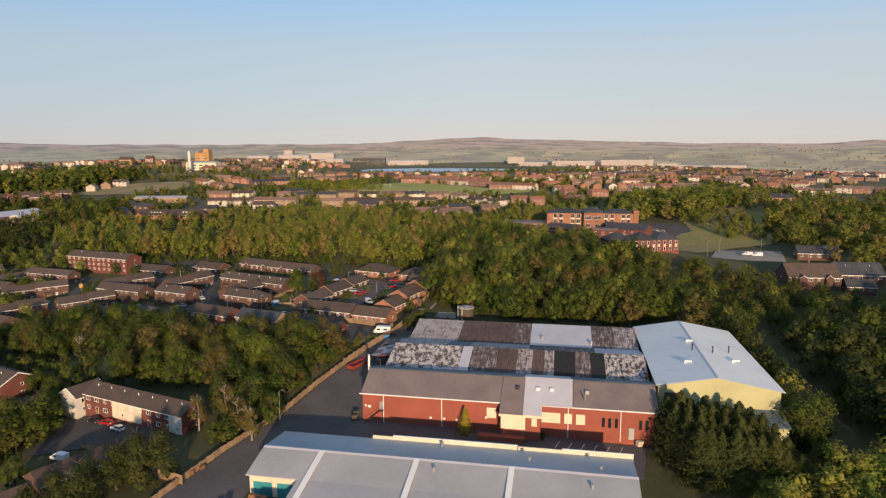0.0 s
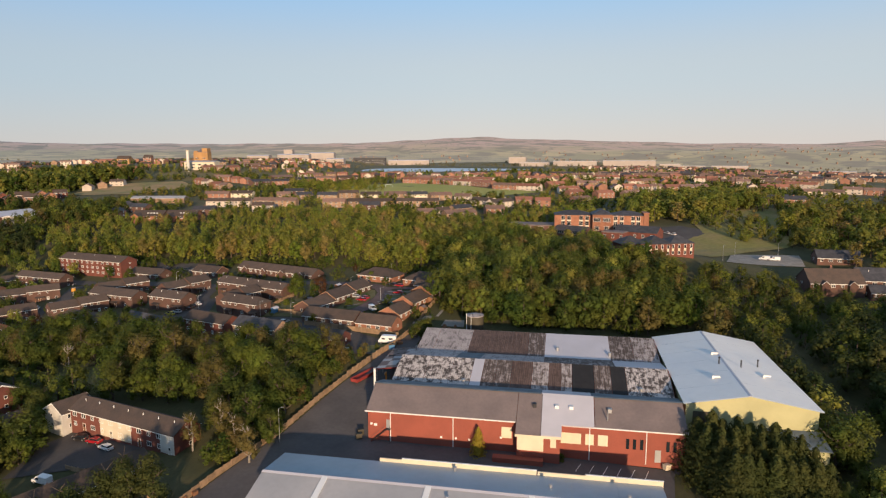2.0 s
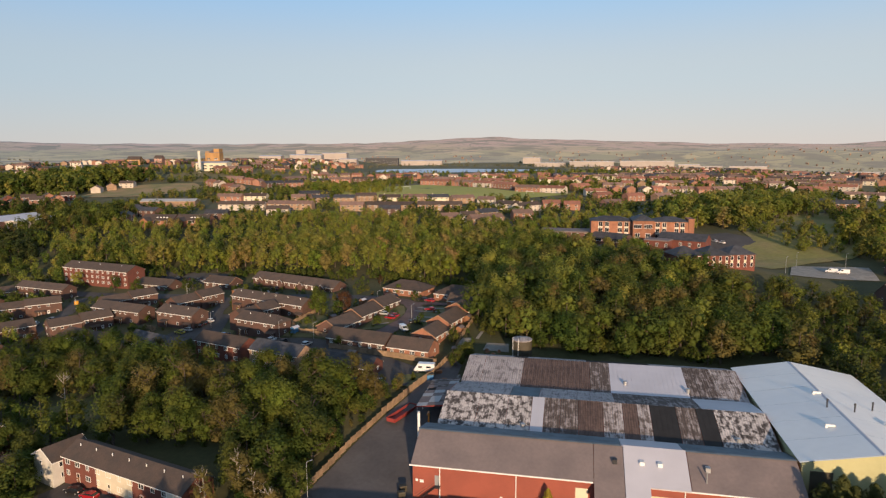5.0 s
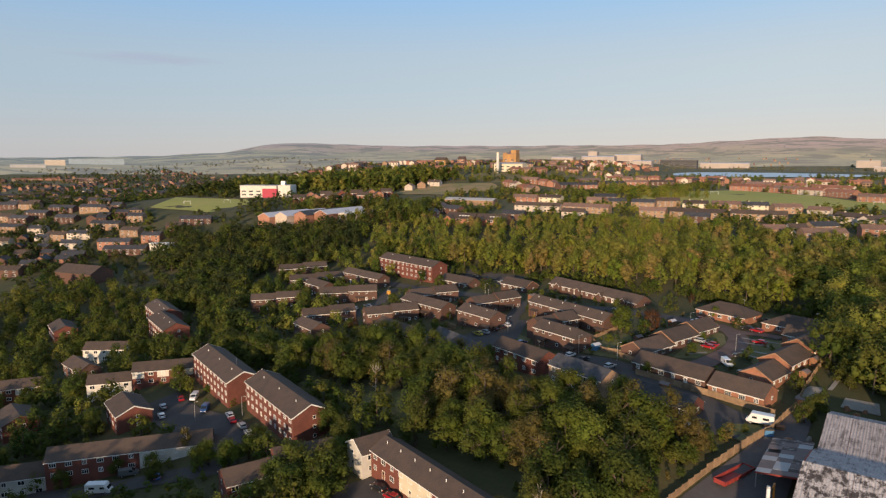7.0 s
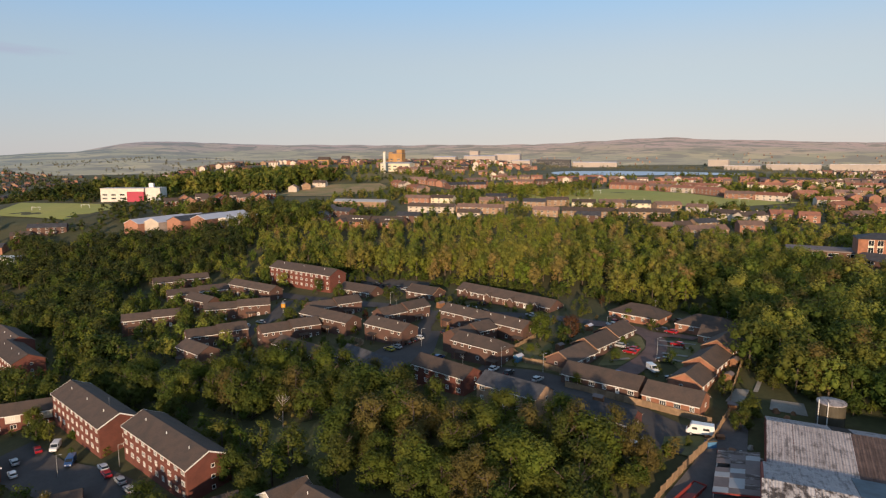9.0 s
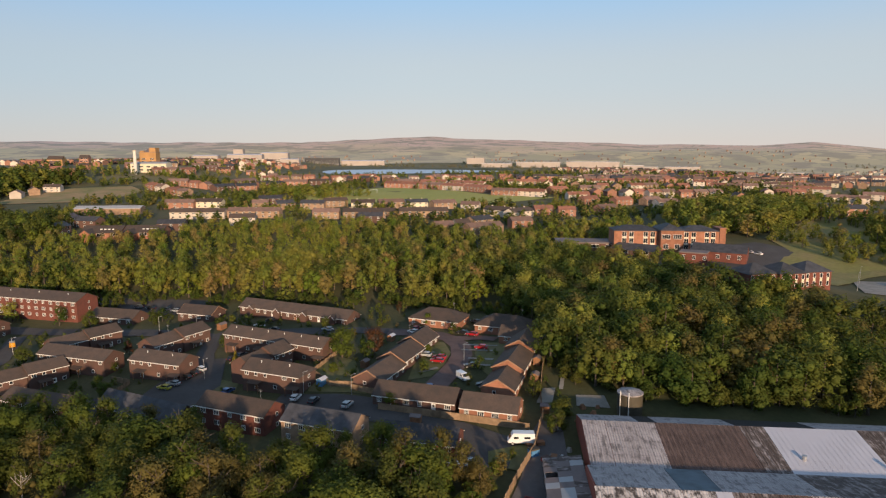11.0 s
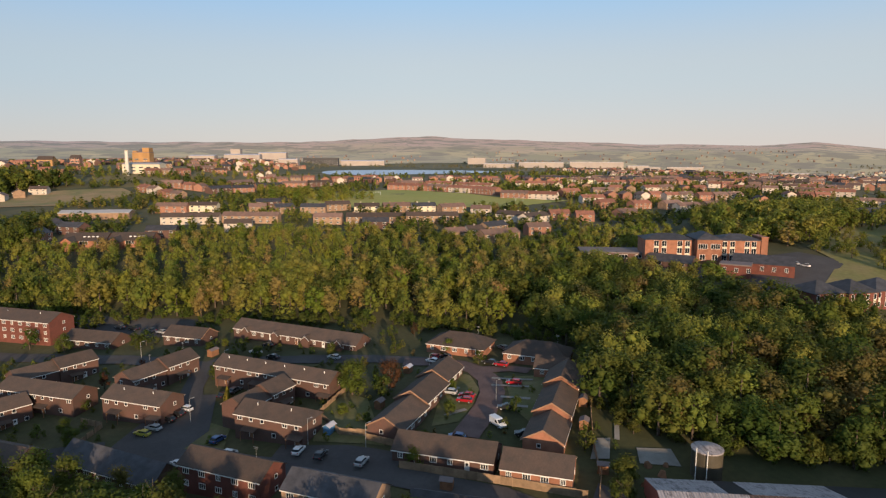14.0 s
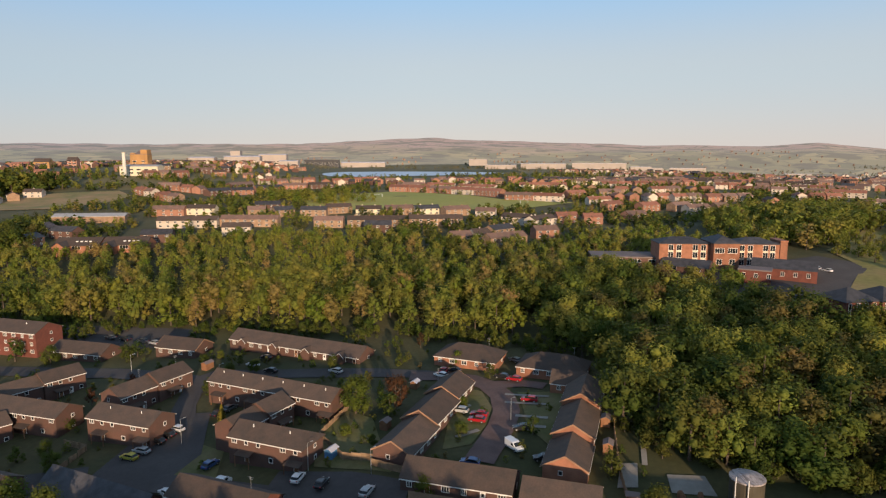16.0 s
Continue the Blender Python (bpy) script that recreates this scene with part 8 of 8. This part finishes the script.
for k, (u, v) in enumerate(((-4.8, 47.8), (-3.0, 48.4), (-8.4, 53.5), (-7.0, 55.5), (-5.6, 54.2))):
    hx, hy = fworld(u, v)
    bx = thing("crate", "brown timber crate in the yard" if k else "rusty red steel crate in the yard", "crate", hx, hy, ground(hx, hy) + 0.1, 30 + 40 * k, "yard crates")
    part("box", Mesh().box(-0.9, 0.9, -0.6, 0.6, -0.1, 0.9, M["wood" if k else "skip"]), bx)
    part("rim", Mesh().box(-0.95, 0.95, -0.65, 0.65, 0.82, 0.95, M["wood" if k else "rust"]), bx)
hx, hy = fworld(-7.3, 49.6)
teal = thing("waste_bin", "teal plastic waste container in the yard", "bin", hx, hy, ground(hx, hy) + 0.15, 20)
part("body", Mesh().prism([(-0.7, 0), (0.7, 0), (0.85, 1.5), (-0.85, 1.5)], -1.0, 1.0, M["blueplastic"]), teal)
part("lid", Mesh().prism([(-0.9, 1.5), (0.9, 1.5), (0.7, 1.75), (-0.8, 1.75)], -1.05, 1.05, M["tank"]), teal)

# parking bay lines before the factory
for i in range(6):
    u = 51.5 + 3.0 * i
    x0, y0 = fworld(u, -3.4)
    ln = Mesh()
    ax, ay = fworld(u - 0.07, -2.0)
    bx, by = fworld(u + 0.07, -2.0)
    cx, cy = fworld(u - 1.1, -5.4)
    dx, dy = fworld(u - 1.24, -5.4)
    ln.face([(px, py, ground(px, py) + 0.25 * math.sin(px / 9) * math.sin(py / 7.3) + 0.2) for px, py in ((ax, ay), (dx, dy), (cx, cy), (bx, by))], M["paint"])
    solo("bay_line", ln, "white painted parking bay line", "road marking", group="bay lines", kind="structure")


def heap(name, label, category, x, y, yaw, parts_):
    t = thing(name, label, category, x, y, ground(x, y) + 0.15, yaw)
    for n, (x0, x1, y0, y1, z0, z1), m in parts_:
        part(n, Mesh().box(x0, x1, y0, y1, z0, z1, M[m]), t)


def pallet_stack(x, y, yaw, n):
    t = thing("pallet_stack", "stack of brown timber pallets in the yard", "pallets", x, y, ground(x, y) + 0.15, yaw, "pallet stacks")
    for k in range(n):
        p = Mesh().box(-0.6, 0.6, -0.5, 0.5, k * 0.15 + 0.11, k * 0.15 + 0.14, M["wood"])
        for i in (-0.52, -0.05, 0.42):
            p.box(-0.6, 0.6, i, i + 0.1, k * 0.15, k * 0.15 + 0.11, M["wood"])
        part("pallet", p, t)


for u, v, n in ((-11.6, -38.6, 13), (-10.2, -38.8, 13), (-8.9, -38.8, 12), (-16.5, -40.5, 7), (-18.0, -41, 5)):
    px, py = fworld(u, v)
    pallet_stack(px, py, FYAW + 5, n)
for x, y, n in ((-57, 134, 8), (-58.5, 131, 10), (-55.5, 136.5, 6)):
    pallet_stack(x, y, 60, n)


def wheelie(x, y, colour, label):
    t = thing("waste_bin", label, "bin", x, y, ground(x, y) + 0.2, 20)
    part("body", Mesh().prism([(-0.5, 0.1), (0.5, 0.1), (0.62, 1.15), (-0.62, 1.15)], -0.7, 0.7, M[colour]), t)
    part("lid", Mesh().prism([(-0.68, 1.15), (0.68, 1.15), (0.5, 1.35), (-0.6, 1.4)], -0.74, 0.74, M[colour]), t)


for u, v, c in ((-2.0, -0.5, "tank"), (-2.2, 1.5, "tank"), (70.5, -1.0, "cream")):
    px, py = fworld(u, v)
    wheelie(px, py, c, "dark green wheeled waste bin by the wall" if c == "tank" else "yellow grit bin by the wall")


def shed(x, y, yaw, w, l, wall, roof, label):
    t = thing("garden_shed", label, "shed", x, y, ground(x, y) + 0.1, yaw, "garden sheds")
    part("wall", Mesh().prism([(-w / 2, -0.5), (w / 2, -0.5), (w / 2, 1.8), (0, 2.3), (-w / 2, 1.8)], -l / 2, l / 2, M[wall]), t)
    part("roof", roof_mesh(l, w, 1.8, 0.5, (0, 0), M[roof], 0.15, 0.05), t)


for x, y, a, w, l, wl, rf in ((-68.5, 253, 60, 1.8, 2.6, "blueplastic", "newmetal"), (-57, 263, 62, 1.8, 2.4, "wood", "felt"), (-49, 285, 62, 1.8, 2.4, "wood", "newmetal"), (-7.5, 256, 66, 2, 2.6, "wood", "felt"), (-10.5, 246, 66, 2, 2.6, "wood", "felt"), (-110, 314, 60, 2, 3, "wood", "felt"), (-44, 226.8, -20, 1.8, 2.4, "wood", "felt"), (-72, 277, 60, 2, 2.6, "wood", "slate"), (-12, 229, -20, 1.6, 2.2, "wood", "felt")):
    shed(x, y, a, w, l, wl, rf, "small timber garden shed" if wl == "wood" else "small blue garden storage box")
# garden paths of the close
for pts in (((-27, 259.5), (-21, 257)), ((-26.5, 264), (-19.5, 261)), ((-27.5, 272), (-17.5, 268)), ((-26.5, 277), (-16, 273)), ((-36, 259), (-41.5, 256.5)), ((-36, 272), (-42, 270)), ((-5, 240), (-2.5, 247))):
    ribbon("garden_path", pts, 1.1 if pts[0][0] > -27.6 else 1.3, M["path"], "pale concrete garden path", "path", lift=0.16)
# goal posts on the playing fields
for x, y, yaw in ((-60, 690, 20), (60, 640, 20), (-500, 480, 10), (-470, 500, 10)):
    gp = thing("goal_posts", "white goal posts on the grass", "goal", x, y, ground(x, y), yaw, "goals")
    part("frame", Mesh().tube((-3.6, 0, -0.3), (-3.6, 0, 3), 0.12, 0.12, M["paint"], 6).tube((3.6, 0, -0.3), (3.6, 0, 3), 0.12, 0.12, M["paint"], 6).tube((-3.6, 0, 3), (3.6, 0, 3), 0.12, 0.12, M["paint"], 6), gp)
# rubble and scrap behind the sheds
RS = random.Random(9)
for i in range(16):
    x, y = (-13 + RS.uniform(-3, 3), 205 + RS.uniform(-7, 7)) if i < 9 else (-2 + RS.uniform(-5, 7), 226 + RS.uniform(-4, 4))
    s = RS.uniform(0.5, 1.3)
    r = Mesh().tube((0, 0, -0.2), (RS.uniform(-0.3, 0.3), RS.uniform(-0.3, 0.3), s), s * 1.0, s * 0.5, M[RS.choice(["path", "soil", "wood", "steel"])], 6)
    solo("rubble", r, "small heap of rubble and scrap", "rubble", pose(x, y, ground(x, y) + 0.1, 0, 0, RS.uniform(0, 180)), "scrap heaps")


# the small yard beside the white hall
def ladder_trailer(x, y, yaw):
    t = thing("trailer", "flat steel trailer loaded with aluminium ladders", "trailer", x, y, ground(x, y) + 0.3, yaw)
    part("bed", Mesh().box(-2.4, 2.4, -0.9, 0.9, 0.6, 0.78, M["darkmetal"]), t)
    for s in (-1, 1):
        for u in (-0.5, 0.5):
            part("wheel", Mesh().tube((u, s * 0.95, 0.32), (u, s * 1.15, 0.32), 0.32, 0.32, M["tyre"], 12), t)
        part("side_board", Mesh().box(-2.4, 2.4, s * 0.9 - 0.04, s * 0.9 + 0.04, 0.78, 1.1, M["steel"]), t)
    for k in range(3):
        q = Mesh().box(-2.9, 2.9, -0.55 + k * 0.45, -0.5 + k * 0.45, 1.15, 1.25, M["steel"]).box(-2.9, 2.9, -0.25 + k * 0.45, -0.2 + k * 0.45, 1.15, 1.25, M["steel"])
        for i in range(14):
            q.box(-2.75 + i * 0.42, -2.7 + i * 0.42, -0.5 + k * 0.45, -0.25 + k * 0.45, 1.18, 1.22, M["steel"])
        part("ladder", q, t, "aluminium ladder")


ladder_trailer(87.2, 158.5, -12)
fence_line([fworld(105.3, 2), fworld(105.5, -5), fworld(104.5, -12)], 1.8, "wood", "grey timber fence beside the hall yard")
shed(86.5, 132.5, 20, 3.6, 5.0, "wood", "slate", "grey-roofed timber shed among the trees")
house("low red brick house with brown tiled roof", 96.0, 122.5, 12, 15.0, 8.0, 1, 2.0, "orange_brick", "tile")
